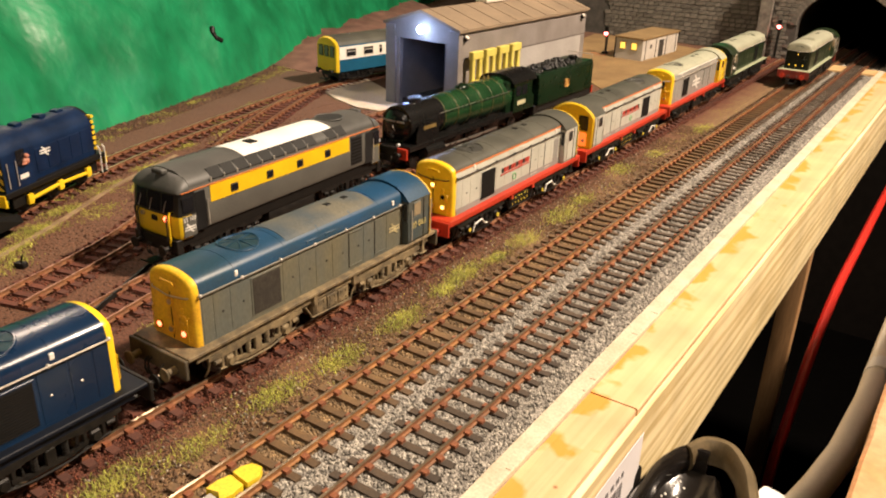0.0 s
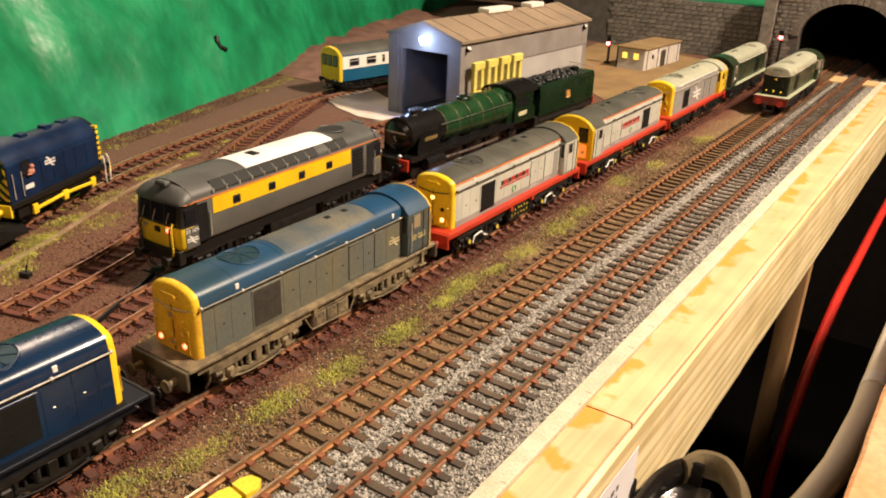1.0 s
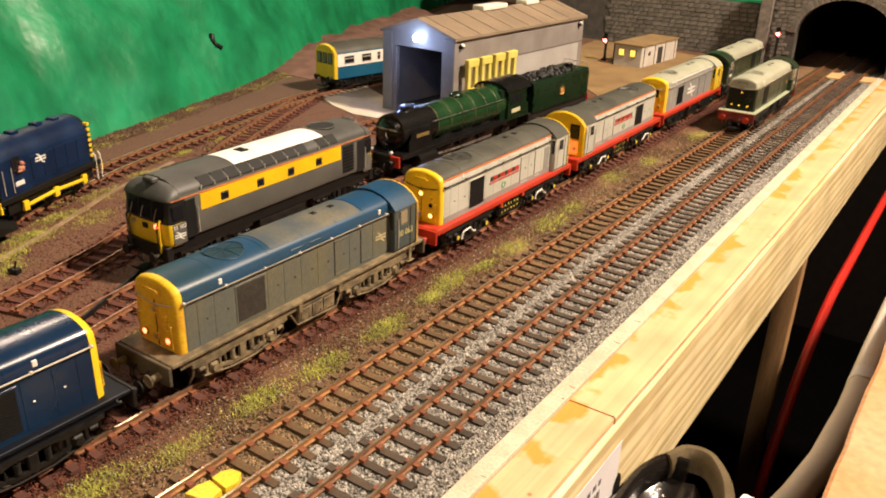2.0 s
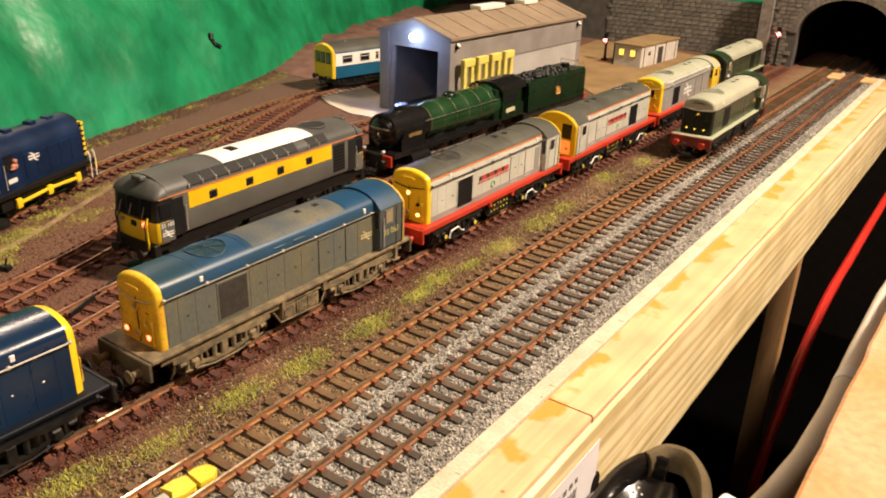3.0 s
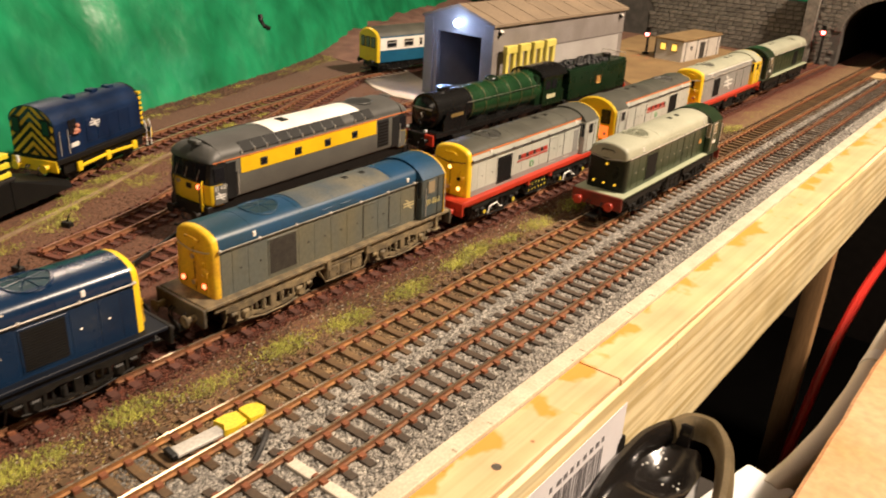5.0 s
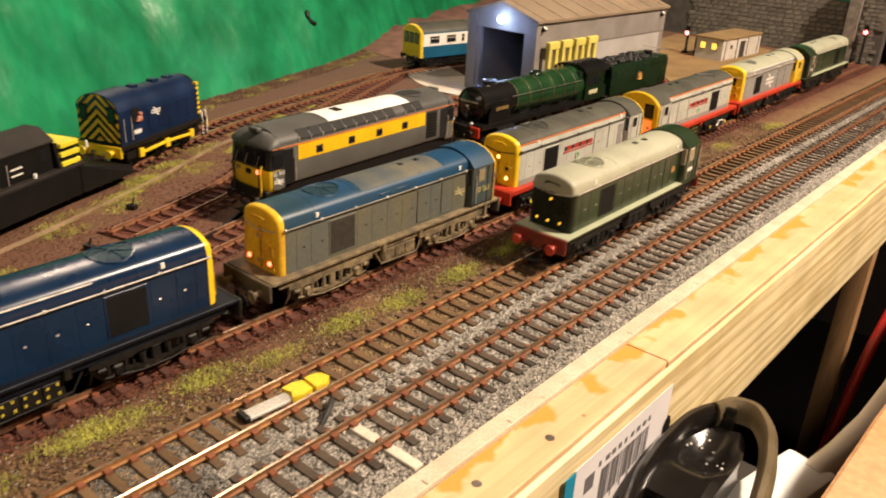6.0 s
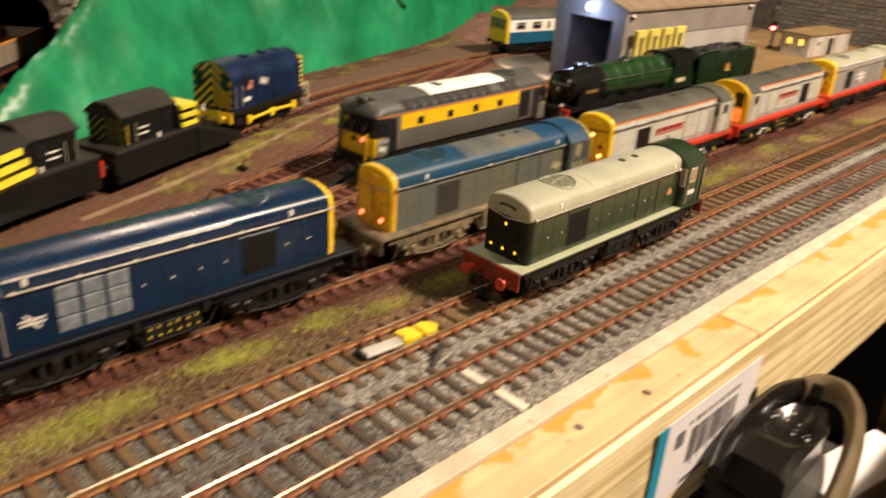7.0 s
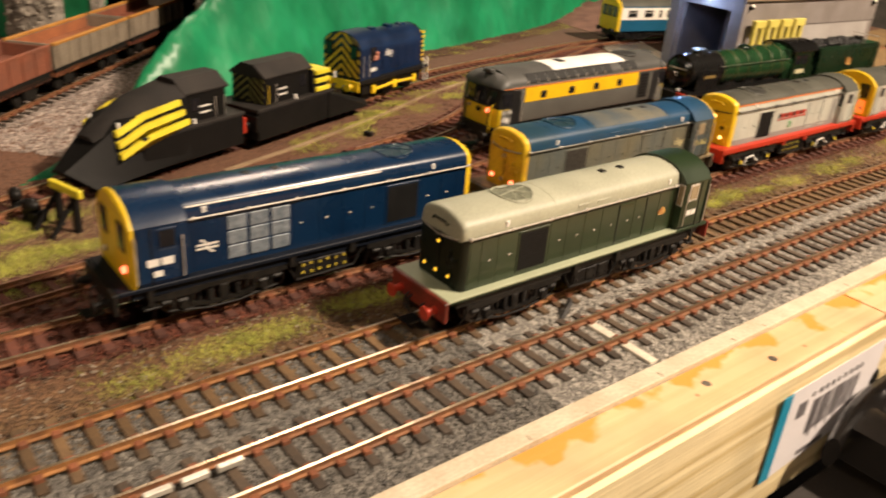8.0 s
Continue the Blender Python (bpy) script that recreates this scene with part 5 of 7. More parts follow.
def build_far_end():
    # portal for the two running lines
    arch = arch_outline(22, 58, -4.2, 42, 88)
    root = thing("tunnel_portal", pose(0, 0, 0), "grey stone tunnel portal over the two running lines", "tunnel", kind="structure")
    part("portal_wall", portal_plate(-76, 140, -4.2, 150, arch, 1541, 1560), MORTAR, root)

    def hole(x, z, hw):
        return (abs(x - 22) < 61 + hw and z < 42) or (((x - 22) / (61 + hw)) ** 2 + ((z - 42) / 51) ** 2 < 1 and z >= 42)

    stone_courses(root, -76, 140, -4, 118, 1540.6, 3, inside=hole, limit=290)
    for i in range(27):
        a = math.pi * (i + 0.5) / 27
        ob = part("arch_stone", box(BM(), (-3.1, 3.1), (-1.6, 2), (0, 9), 0.4), STONE, root)
        ob.matrix_basis = Matrix.Translation(((22 - 58.3 * math.cos(a)) * 0.001, 1.5406, (42 + 46.3 * math.sin(a)) * 0.001)) @ Euler((0, a - math.pi / 2, 0)).to_matrix().to_4x4()
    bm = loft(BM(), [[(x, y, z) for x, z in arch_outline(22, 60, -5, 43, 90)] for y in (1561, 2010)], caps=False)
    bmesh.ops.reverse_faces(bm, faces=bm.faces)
    solo("tunnel_lining", bm, TUNNEL, "tunnel lining coloured black for its unlit depth", "tunnel", kind="structure")
    # Added end wall, black like the lining, closes off the depth.
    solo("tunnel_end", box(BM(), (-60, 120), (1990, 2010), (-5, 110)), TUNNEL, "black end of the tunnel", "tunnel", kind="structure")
    # retaining wall beside the portal, and the green bank above it
    root = thing("retaining_wall", pose(0, 0, 0), "dark grey random stone retaining wall behind the yard", "wall", kind="structure")
    part("wall_core", box(BM(), (-420, -76.5), (1575, 1592), (-5, 70)), MORTAR, root)
    stone_courses(root, -330, -77, -4, 70, 1574.6, 8, limit=300, w=(8, 14), h=6.2)
    part("pilaster", box(BM(), (-86, -70), (1536, 1575), (-5, 92), 0.6), STONE, root)
    bm = BM()
    rings = []
    for i in range(26):
        x = -620 + i * 22
        wv = [2 * noise.noise(Vector((i * 0.7, k * 1.3, 1))) for k in range(4)]
        rings.append([(x, 1590, 60), (x, 1589, 71 + wv[0]), (x, 1610 + wv[1] * 3, 100 + wv[1] * 4), (x, 1680, 150 + wv[2] * 5), (x, 1800, 190), (x, 1800, 60)])
    loft(bm, rings)
    solo("green_bank", bm, MATS["green_hill_paint"], "green painted bank above the stone wall", "bank", kind="structure")
    # branch tunnel in the hillside
    M = Matrix.Translation((-0.339 - 0.727 * 0.205, 0.373 + 0.687 * 0.205, 0)) @ Euler((0, 0, math.atan2(0.727, 0.687))).to_matrix().to_4x4()
    root = thing("branch_portal", M, "rough pale stone portal of the branch tunnel", "tunnel", kind="structure")
    part("portal_wall", portal_plate(-42, 60, -4.2, 120, arch_outline(8, 43, -4.2, 46, 78), 2, 14), ROUGH, root)
    part("green_flank", box(BM(), (-150, -42.2), (3, 15), (-4.2, 120), 1.0), MATS["green_hill_paint"], root, "green painted flank beside the portal")
    bm = BM()
    for k, (x0, x1) in enumerate(((51.5, 80), (-118, -66))):
        rings = []
        for i in range(16):
            z = -4.5 + i * 8.4
            ring = []
            for j in range(12):
                a = math.tau * j / 12
                cx, rx, ry = (x0 + x1) / 2, (x1 - x0) / 2, 13
                f = 1 + 0.16 * noise.noise(Vector((math.cos(a) * 2, math.sin(a) * 2, z * 0.09 + k * 7)))
                ring.append((cx + rx * f * math.cos(a), 0 + ry * f * math.sin(a), z))
            rings.append(ring)
        bm = loft(BM(), rings)
        part("rock_pier", bm, ROUGH, root, "mottled rough rock pier")
    r = random.Random(12)
    for _ in range(300):
        side = r.random() < 0.55
        x = r.uniform(52, 79) if side else r.uniform(-116, -68)
        z = r.uniform(-3, 115)
        s = r.uniform(1.3, 2.8)
        ob = part("stone", box(BM(), (-s, s), (-s * 0.5, s * 0.5), (-s * 0.7, s * 0.7), s * 0.3), STONE if side and r.random() < 0.4 else PALE, root)
        yy = -13.2 * math.sqrt(max(0.05, 1 - ((x - 65.7) / 14.2) ** 2)) if side else -13 * math.sqrt(max(0.05, 1 - ((x + 92) / 26) ** 2))
        ob.matrix_basis = pose(x * 0.001, yy * 0.001, z * 0.001, r.uniform(-20, 20), r.uniform(-30, 30), 0)
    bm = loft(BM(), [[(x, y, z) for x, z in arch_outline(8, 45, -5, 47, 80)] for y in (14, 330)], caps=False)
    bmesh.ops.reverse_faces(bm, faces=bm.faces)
    part("lining", bm, TUNNEL, root, "lining coloured black for its unlit depth")
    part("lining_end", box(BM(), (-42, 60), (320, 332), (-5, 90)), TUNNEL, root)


# ---- buildings ----


def build_shed():
    clad = mat("shed_cladding", (0.255, 0.23, 0.215), 0.65, 0, (0.195, 0.17, 0.155), 40, 0.15, var=0.2)
    roofm = mat("shed_roof", (0.27, 0.2, 0.13), 0.75, 0, (0.2, 0.15, 0.1), 25, 0.2)
    # Back wall and floor nearly black: the interior's shade is in this colour.
    inner = mat("shed_inside_shade", (0.03, 0.028, 0.026), 0.8, 0, None, 30, 0.1)
    root = thing("engine_shed", pose(-0.253, 0.988, 0, 0, 0, -2.0), "grey clad engine shed model with brown roof", "shed")
    W, L, E, R = 42.0, 248.0, 73.0, 86.0
    for sx in (-1, 1):
        part("side_wall", box(BM(), tuple(sorted((sx * (W - 3), sx * W))), (0.5, L), (-4, E), 0.2), clad, root)
        part("front_post", box(BM(), tuple(sorted((sx * (W - 11), sx * (W + 0.6)))), (-2.5, 4), (-4, E - 1), 0.4), clad, root)
        part("door_jamb", box(BM(), tuple(sorted((sx * (W - 15), sx * (W - 11.2)))), (-0.5, 5), (-4, E - 12), 0.3), clad, root)
        bm = BM()
        loft(bm, [[(sx * (W + 2.5), y, E - 2), (sx * (W + 2.5), y, E + 0.4), (0, y, R + 1.6), (0, y, R - 1)] for y in (-4, L + 3)])
        rf = part("roof_slope", bm, roofm, root)
        for i in range(9):
            y = 8 + i * 29
            part("roof_batten", loft(BM(), [[(sx * (W + 2.3), yy, E + 0.3), (sx * (W + 2.3), yy, E + 0.9), (0, yy, R + 2.1), (0, yy, R + 1.5)] for yy in (y, y + 0.8)]), roofm, rf)
    bm = BM()
    loft(bm, [[(-W, y, E - 13), (W, y, E - 13), (W, y, E - 1), (0, y, R - 1), (-W, y, E - 1)] for y in (-2, 3)])
    part("gable", bm, clad, root)
    bm = BM()
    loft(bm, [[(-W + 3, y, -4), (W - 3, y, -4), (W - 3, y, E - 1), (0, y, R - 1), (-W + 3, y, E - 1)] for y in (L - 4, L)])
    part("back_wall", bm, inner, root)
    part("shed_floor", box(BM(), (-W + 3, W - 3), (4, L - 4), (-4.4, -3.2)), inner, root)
    for y in (60, 120, 180):
        part("inner_frame", box(BM(), (-W + 3.2, W - 3.2), (y, y + 2), (58, 62)), clad, root)
    for x in (-20, 4, 26):
        part("inner_post", box(BM(), (x, x + 4), (62.5, 66), (-3.2, 58), 0.3), clad, root)
    for z in (12, 24, 46):
        part("cladding_line", box(BM(), (W - 0.2, W + 0.35), (4, L), (z, z + 0.5)), mat("cladding_shadow", (0.12, 0.1, 0.09), 0.8), root)
    part("white_panel", box(BM(), (W - 0.2, W + 0.25), (104, L - 10), (12, 45)), mat("pale_cladding", (0.42, 0.4, 0.38), 0.7, 0, (0.33, 0.31, 0.29), 30, 0.1), root, "paler lower cladding panels")
    for y in (7, 236):
        lamp = part("wall_lamp", cyl(BM(), (W + 0.3, y, 64), (W + 2.6, y, 66.5), 1.9, 2.6), BLACK, root)
        part("lens", cyl(BM(), (W + 2.2, y, 66), (W + 3.2, y, 67.2), 2.0, n=12), WHITE, lamp)
    for y0, y1 in ((95, 140), (178, 205)):
        part("ridge_vent", box(BM(), (-7, 7), (y0, y1), (R + 0.6, R + 5.5), 0.9), WHITE, root, "pale ridge ventilator")
    # yellow staging along the side wall
    yel = mat("staging_yellow", (0.72, 0.62, 0.15), 0.55, 0, (0.6, 0.5, 0.1), 60, 0.1)
    stg = thing("staging", pose(-0.2055, 0.994, 0, 0, 0, -2.0), "yellow plastic maintenance staging beside the shed", "staging")
    for i in range(4):
        y = 1 + i * 22.5
        for a, b in ((0, 4.5), (11.5, 16)):
            part("upright", box(BM(), (0, 4), (y + a, y + b), (-4, 53), 0.4), yel, stg)
        part("lintel", box(BM(), (-0.5, 4.6), (y - 0.6, y + 16.6), (47, 54), 0.5), yel, stg)
        part("lower_panel", box(BM(), (0, 3), (y + 4.4, y + 11.6), (-4, 28), 0.3), yel, stg)
        part("shelf", box(BM(), (0, 11), (y - 0.4, y + 16.4), (24, 28), 0.4), yel, stg)
    # lamp over the shed door
    led = thing("shed_lamp", pose(-0.2505, 0.9835, 0.0705), "bright blue-white LED over the shed door", "lamp")
    part("bracket", box(BM(), (-1.4, 1.4), (0.6, 3.6), (-2, 2), 0.3), BLACK, led)
    # Bulb made larger than the LED so that its shape takes in the halo.
    part("bulb", ball(BM(), (0, -2.4, 0), 3.8), LED_LIT, led)
    # apron in front
    bm = BM()
    pts = [(-382, 988), (-398, 1068), (-300, 1012), (-296, 985), (-212, 984), (-214, 958), (-300, 948), (-340, 962)]
    loft(bm, [[(x, y, z) for x, y in pts] for z in (-5, -3.0)])
    solo("apron", bm, mat("concrete_apron", (0.6, 0.52, 0.41), 0.85, 0, (0.5, 0.42, 0.33), 40, 0.2), "pale card apron before the shed door", "apron", kind="structure", smooth=0)


def shed_light():
    data = bpy.data.lights.new("shed_led", "POINT")
    data.energy, data.color, data.shadow_soft_size = 0.085, (0.36, 0.5, 1.0), 0.003
    ob = new("shed_led", data)
    ob.matrix_world = pose(-0.2505, 0.957, 0.0685)


def build_hut():
    root = thing("yard_hut", pose(-0.205, 1.385, 0, 0, 0, -4.0), "white flat-roofed site hut with lit windows", "hut")
    wall = mat("hut_white", (0.62, 0.58, 0.52), 0.6, 0, (0.5, 0.46, 0.41), 50, 0.1)
    part("body", box(BM(), (-20, 19), (0, 112), (-4, 22.5), 0.3), wall, root)
    part("roof", box(BM(), (-21.5, 20.5), (-1.5, 113.5), (22.5, 25), 0.4), mat("hut_roof", (0.3, 0.2, 0.09), 0.75, 0, (0.22, 0.14, 0.06), 40, 0.2), root, "flat brown roof")
    for x in (-13.5, 2.5):
        w = part("window", box(BM(), (x, x + 9), (-0.7, 0.4), (8.5, 18.5), 0.3), mat("frame_ochre", (0.35, 0.25, 0.08), 0.6), root)
        part("pane", box(BM(), (x + 1.1, x + 7.9), (-1.0, 0.2), (9.6, 17.4), 0.2), WINDOW_LIT, w, "warmly lit pane")
    for y in (8, 40, 72, 104):
        part("panel_joint", box(BM(), (18.8, 19.4), (y, y + 1.2), (-4, 22)), BLACK, root)
    part("door", box(BM(), (18.6, 19.7), (50, 64), (-4, 18), 0.2), mat("door_dark", (0.05, 0.045, 0.04), 0.6), root, "dark door")
    part("notice", box(BM(), (18.8, 19.5), (22, 27), (10, 15)), BLACK, root)
    part("corner_post", box(BM(), (-20.6, -19), (-0.6, 0.8), (-4, 22)), BLACK, root)


def colour_light(x, y, z, label):
    root = thing("signal", pose(x * 0.001, y * 0.001, -0.004), label, "signal")
    h = z + 4
    part("post", cyl(BM(), (0, 1.5, 0), (0, 1.5, h + 4), 1.0, n=10), CHASSIS, root)
    part("base", box(BM(), (-3.4, 3.4), (-1.5, 4.5), (0, 3), 0.3), CHASSIS, root)
    part("ladder", box(BM(), (-1.6, 1.6), (3.2, 3.8), (2, h)), CHASSIS, root)
    hd = part("head", box(BM(), (-2.6, 2.6), (-0.6, 1.4), (h - 4, h + 9), 0.4), BLACK, root)
    # Lens radius enlarged to include the red glow around it.
    part("lens", ball(BM(), (0, -1.4, h), 2.6), SIGNAL_LIT, hd, "lit red lens")
    part("hood", box(BM(), (-2, 2), (-3.0, -0.4), (h + 2.1, h + 2.6)), BLACK, hd)


track(LINE_A, 0, OCHRE_SLEEPER, "ochre-rusted running line with brown sleepers", y_range=(180, 1700), web=RAIL_OCHRE)
track(LINE_B, 0, DARK_SLEEPER, "brown-rusted running line with dark sleepers in grey ballast", y_range=(180, 1700))
track(LINE_C, C_RISE, RED_SLEEPER, "rust-red siding under the parked trains")
track(LINE_D, 0, RED_SLEEPER, "rust-red yard siding curving to the turnout", head=RAIL_DULL)
track(LINE_E, 0, RED_SLEEPER, "rust-red back siding along the hillside")
track(LINE_F, 0.15, RED_SLEEPER, "rust-red crossover in the yard", head=RAIL_DULL)
track(LINE_S, 0.3, RED_SLEEPER, "rust-red siding into the engine shed")
track(LINE_W, 0, DARK_SLEEPER, "dark branch line with wagons")
build_ballast()
build_grass()
build_far_end()
build_shed()
shed_light()
build_hut()
colour_light(-56, 1532, 39, "colour-light signal showing red beside the tunnel")
colour_light(-246, 1403, 23, "colour-light signal showing red near the hut")

# ---- other rolling stock ----


def clip_poly(poly, edges):
    """Convex clip: edges are (nx, nz, d) half planes nx*x + nz*z <= d."""
    for nx, nz, d in edges:
        out = []
        for (ax, az), (bx, bz) in zip(poly, poly[1:] + poly[:1]):
            fa, fb = nx * ax + nz * az - d, nx * bx + nz * bz - d
            if fa <= 0:
                out.append((ax, az))
            if (fa < 0 < fb) or (fb < 0 < fa):
                u = fa / (fa - fb)
                out.append((ax + u * (bx - ax), az + u * (bz - az)))
        poly = out
        if len(poly) < 3:
            return []
    return poly


def chevrons(root, y, half, z0, z1, pitch, width, material, proud=0.25, up=True, edges=()):
    """Striped V warning panels on an end face looking to -y."""
    k = -8
    while z0 + k * pitch < z1 + half * 2:
        za = z0 + k * pitch
        for sx in (-1, 1):
            slope = -0.85 if up else 0.85
            poly = [(0, za), (sx * half, za + slope * half), (sx * half, za + slope * half + width), (0, za + width)]
            poly = clip_poly(poly, [(0, 1, z1), (0, -1, -z0), *edges])
            if len(poly) >= 3:
                bm = loft(BM(), [[(x, yy, z) for x, z in poly] for yy in (y - proud, y + 0.1)])
                part("warning_stripe", bm, material, root)
        k += 1


def wheels(root, ys, r, half=8.6, material=None):
    for y in ys:
        for sx in (-1, 1):
            bm = cyl(BM(), (sx * (half - 1.4), y, r), (sx * (half + 1.2), y, r), r, n=20)
            cyl(bm, (sx * (half + 1.2), y, r), (sx * (half + 1.5), y, r), r * 0.82, r * 0.75, 20)
            part("wheel", bm, material or CHASSIS, root)


def build_class33():
    root = thing("diesel_locomotive", pose(-0.1478, 0.607, 0, 0, 0, 2.2), "grey and yellow two-cab diesel locomotive model with white roof panel", "locomotive")
    HW, L, G = 17.6, 172.0, 41.5
    band = mat("band_yellow", (0.8, 0.5, 0.01), 0.4, 0, (0.7, 0.42, 0.01), 60, 0.05, var=0.12)
    bk = mat("window_black", (0.02, 0.02, 0.02), 0.35, 0, None, 80, 0.05)
    side = [(-HW + 0.8, 19.6), (-HW, 21.4), (-HW, G), (-HW + 0.5, G + 1.5)]
    arc = [(-(HW - 0.5) * math.cos(a), G + 1.5 + 7.6 * math.sin(a)) for a in np.linspace(0.12, math.pi - 0.12, 15)]
    prof = side + arc + [(-x, z) for x, z in side[::-1]]
    prof = [(float(x), float(z)) for x, z in prof]
    bm = loft(BM(), [[(x, y, z) for x, z in prof] for y in (9, L - 9)])
    body = part("body", bm, MID_GREY, root)
    up = [(x * 1.004, z + 0.2) for x, z in prof if z > G + 0.5]
    roofp = part("roof", loft(BM(), [[(x, y, z) for x, z in up] for y in (9.2, L - 9.2)]), DARK_GREY, root)
    for y0, y1, sgn in ((9, 0, 1), (L - 9, L, -1)):
        # rounded cab: yellow below, black window band, grey domed roof
        def plan(k=1.0, back=0.0, grow=0.0):
            half = [(1.0, y0), (1.0, y0 + (y1 - y0) * 0.5), (0.985, y1 + sgn * 2.6), (0.93, y1 + sgn * 1.3), (0.8, y1 + sgn * 0.7), (0.42, y1 + sgn * 0.15), (0.14, y1)]
            out = [(HW * k * a + grow, b - sgn * grow + sgn * back * min(1.0, abs(b - y0) / 6.0)) for a, b in half]
            return out + [(-x, y) for x, y in out[::-1]]

        part("cab_front", loft(BM(), [[(x, y, z) for x, y in plan(k, b)] for z, k, b in ((17, 0.955, 0.9), (19.5, 0.995, 0.0), (29.4, 1.0, 0.0))]), YELLOW, root, "yellow cab front")
        part("window_band", loft(BM(), [[(x, y, z) for x, y in plan(1.0, b, 0.02)] for z, b in ((29.42, 0.0), (41.8, 1.4))]), bk, root, "black window surround")
        dome = []
        for z, b in ((41.6, 0.6), (42.6, 0.9), (44.2, 2.0), (46, 3.6), (47.6, 5.6), (48.8, 7.6), (49.4, 9.2)):
            k = math.sqrt(max(0.02, 1 - max(0, (z - G - 1.2) / 8.0) ** 2)) * 1.0
            dome.append([(x, y, z) for x, y in plan(k, b, 0.25)])
        part("cab_roof", loft(BM(), dome), DARK_GREY, root)
        for x0, x1, ya, yb in ((-13.6, -5.6, 0.75, 0.2), (-4.5, 4.5, 0.02, 0.02), (5.6, 13.6, 0.2, 0.75)):
            bm = loft(BM(), [[(x0, y1 + sgn * (ya + o - 0.18), z), (x1, y1 + sgn * (yb + o - 0.18), z), (x1, y1 + sgn * (yb + o + 0.6), z), (x0, y1 + sgn * (ya + o + 0.6), z)] for z, o in ((30.8, 0.12), (40.4, 1.2))])
            w = part("windscreen", bm, GLASS, root, "dark raked windscreen")
            part("wiper", tube(BM(), [(x0 + 1.5, y1 + sgn * (ya - 0.4), 30.6), (x0 + 3.5, y1 + sgn * (ya + 0.3), 37)], 0.2, 5), SILVER, w)
        for sx in (-1, 1):
            part("corner_black", box(BM(), tuple(sorted((sx * (HW - 0.4), sx * (HW + 0.12)))), tuple(sorted((y0, y0 + sgn * 2.6))), (29.4, 41.3)), bk, root)
            yc = sorted((y0 + sgn * 1.5, y1 + sgn * 3.2))
            part("side_window", box(BM(), tuple(sorted((sx * (HW - 1.5), sx * (HW + 0.3)))), tuple(yc), (31, 39), 0.3), GLASS, root)
            d = sorted((y0 + sgn * 2.5, y0 + sgn * 9.5))
            dr = part("cab_door", box(BM(), tuple(sorted((sx * (HW - 0.5), sx * (HW + 0.25)))), tuple(d), (19.5, 40.5), 0.2), bk, root, "dark recessed cab door")
            part("door_handrail", tube(BM(), [(sx * (HW + 0.9), d[1] + 0.9, 21), (sx * (HW + 0.9), d[1] + 0.9, 35)], 0.28, 6), SILVER, dr)
            part("side_grey_panel", box(BM(), tuple(sorted((sx * (HW - 1.0), sx * (HW + 0.1)))), tuple(sorted((y0 + sgn * 2.6, y1 + sgn * 3.0))), (17.8, 29.3), 0.3), MID_GREY, root)
            if sgn > 0:
                arrows(root, "emblem", side_plane(sx, sx * (HW + 0.2), 7.0, 22.6), 0.0036, DECAL)
                writing("fleet_number", "33 103", 0.0031, side_plane(sx, sx * (HW + 0.2), 7.2, 27.2), DECAL, root, "white fleet number")
        for sx in (-1, 1):
            part("jumper_pipe", tube(BM(), [(sx * 12.5, y1 - sgn * 0.5, 32), (sx * 12.5, y1 - sgn * 1.6, 30), (sx * 12.5, y1 - sgn * 1.6, 18), (sx * 11.5, y1 - sgn * 1.2, 14)], 0.55, 6), PIPE if sx < 0 else YELLOW, root)
            part("jumper_pipe", tube(BM(), [(sx * 10.8, y1 - sgn * 0.6, 30), (sx * 10.8, y1 - sgn * 1.8, 28), (sx * 10.6, y1 - sgn * 1.8, 16)], 0.45, 6), PIPE, root)
            part("tail_lamp", cyl(BM(), (sx * 8.6, y1 + sgn * 1.5, 27.5), (sx * 8.6, y1 - sgn * 0.9, 27.5), 1.2), TAIL if sgn > 0 and sx > 0 else STEEL, root)
        part("head_lamp", box(BM(), (-2, 2), tuple(sorted((y1 + sgn * 2, y1 - sgn * 0.8))), (25, 28), 0.4), BLACK, root)
        part("buffer_beam", box(BM(), (-16, 16), tuple(sorted((y1 - sgn * 1.0, y1 + sgn * 3))), (9.5, 17.2), 0.3), CHASSIS, root)
        buffers(root, y1 - sgn * 1.0, -sgn, 12.4, CHASSIS)
        coupling(root, y1, -sgn)
        part("horn_box", box(BM(), (-4, 4), tuple(sorted((y0 - sgn * 5, y0 - sgn * 1))), (48.5, 51), 0.5), DARK_GREY, roofp)
    for sx in (-1, 1):
        xs = tuple(sorted((sx * (HW - 0.3), sx * (HW + 0.22))))
        b = part("yellow_band", box(BM(), xs, (22, 137), (32.2, G - 0.2)), band, root, "broad yellow side band")
        for y in (36, 63, 88, 113):
            w = part("engine_room_window", box(BM(), tuple(sorted((sx * HW, sx * (HW + 0.5)))), (y, y + 5.4), (33.6, 38.2), 0.4), bk, root)
            part("pane", box(BM(), tuple(sorted((sx * HW, sx * (HW + 0.6)))), (y + 0.8, y + 4.6), (34.3, 37.5), 0.3), GLASS, w)
        part("orange_line", box(BM(), tuple(sorted((sx * (HW - 0.6), sx * (HW + 0.4)))), (3, L - 3), (G + 0.05, G + 0.5)), ORANGE_LINE, root, "thin orange cantrail line")
        gr = part("side_grille", box(BM(), tuple(sorted((sx * (HW - 0.3), sx * (HW + 0.3)))), (138.5, 150), (22, 40.5), 0.2), bk, root, "black louvred side grille")
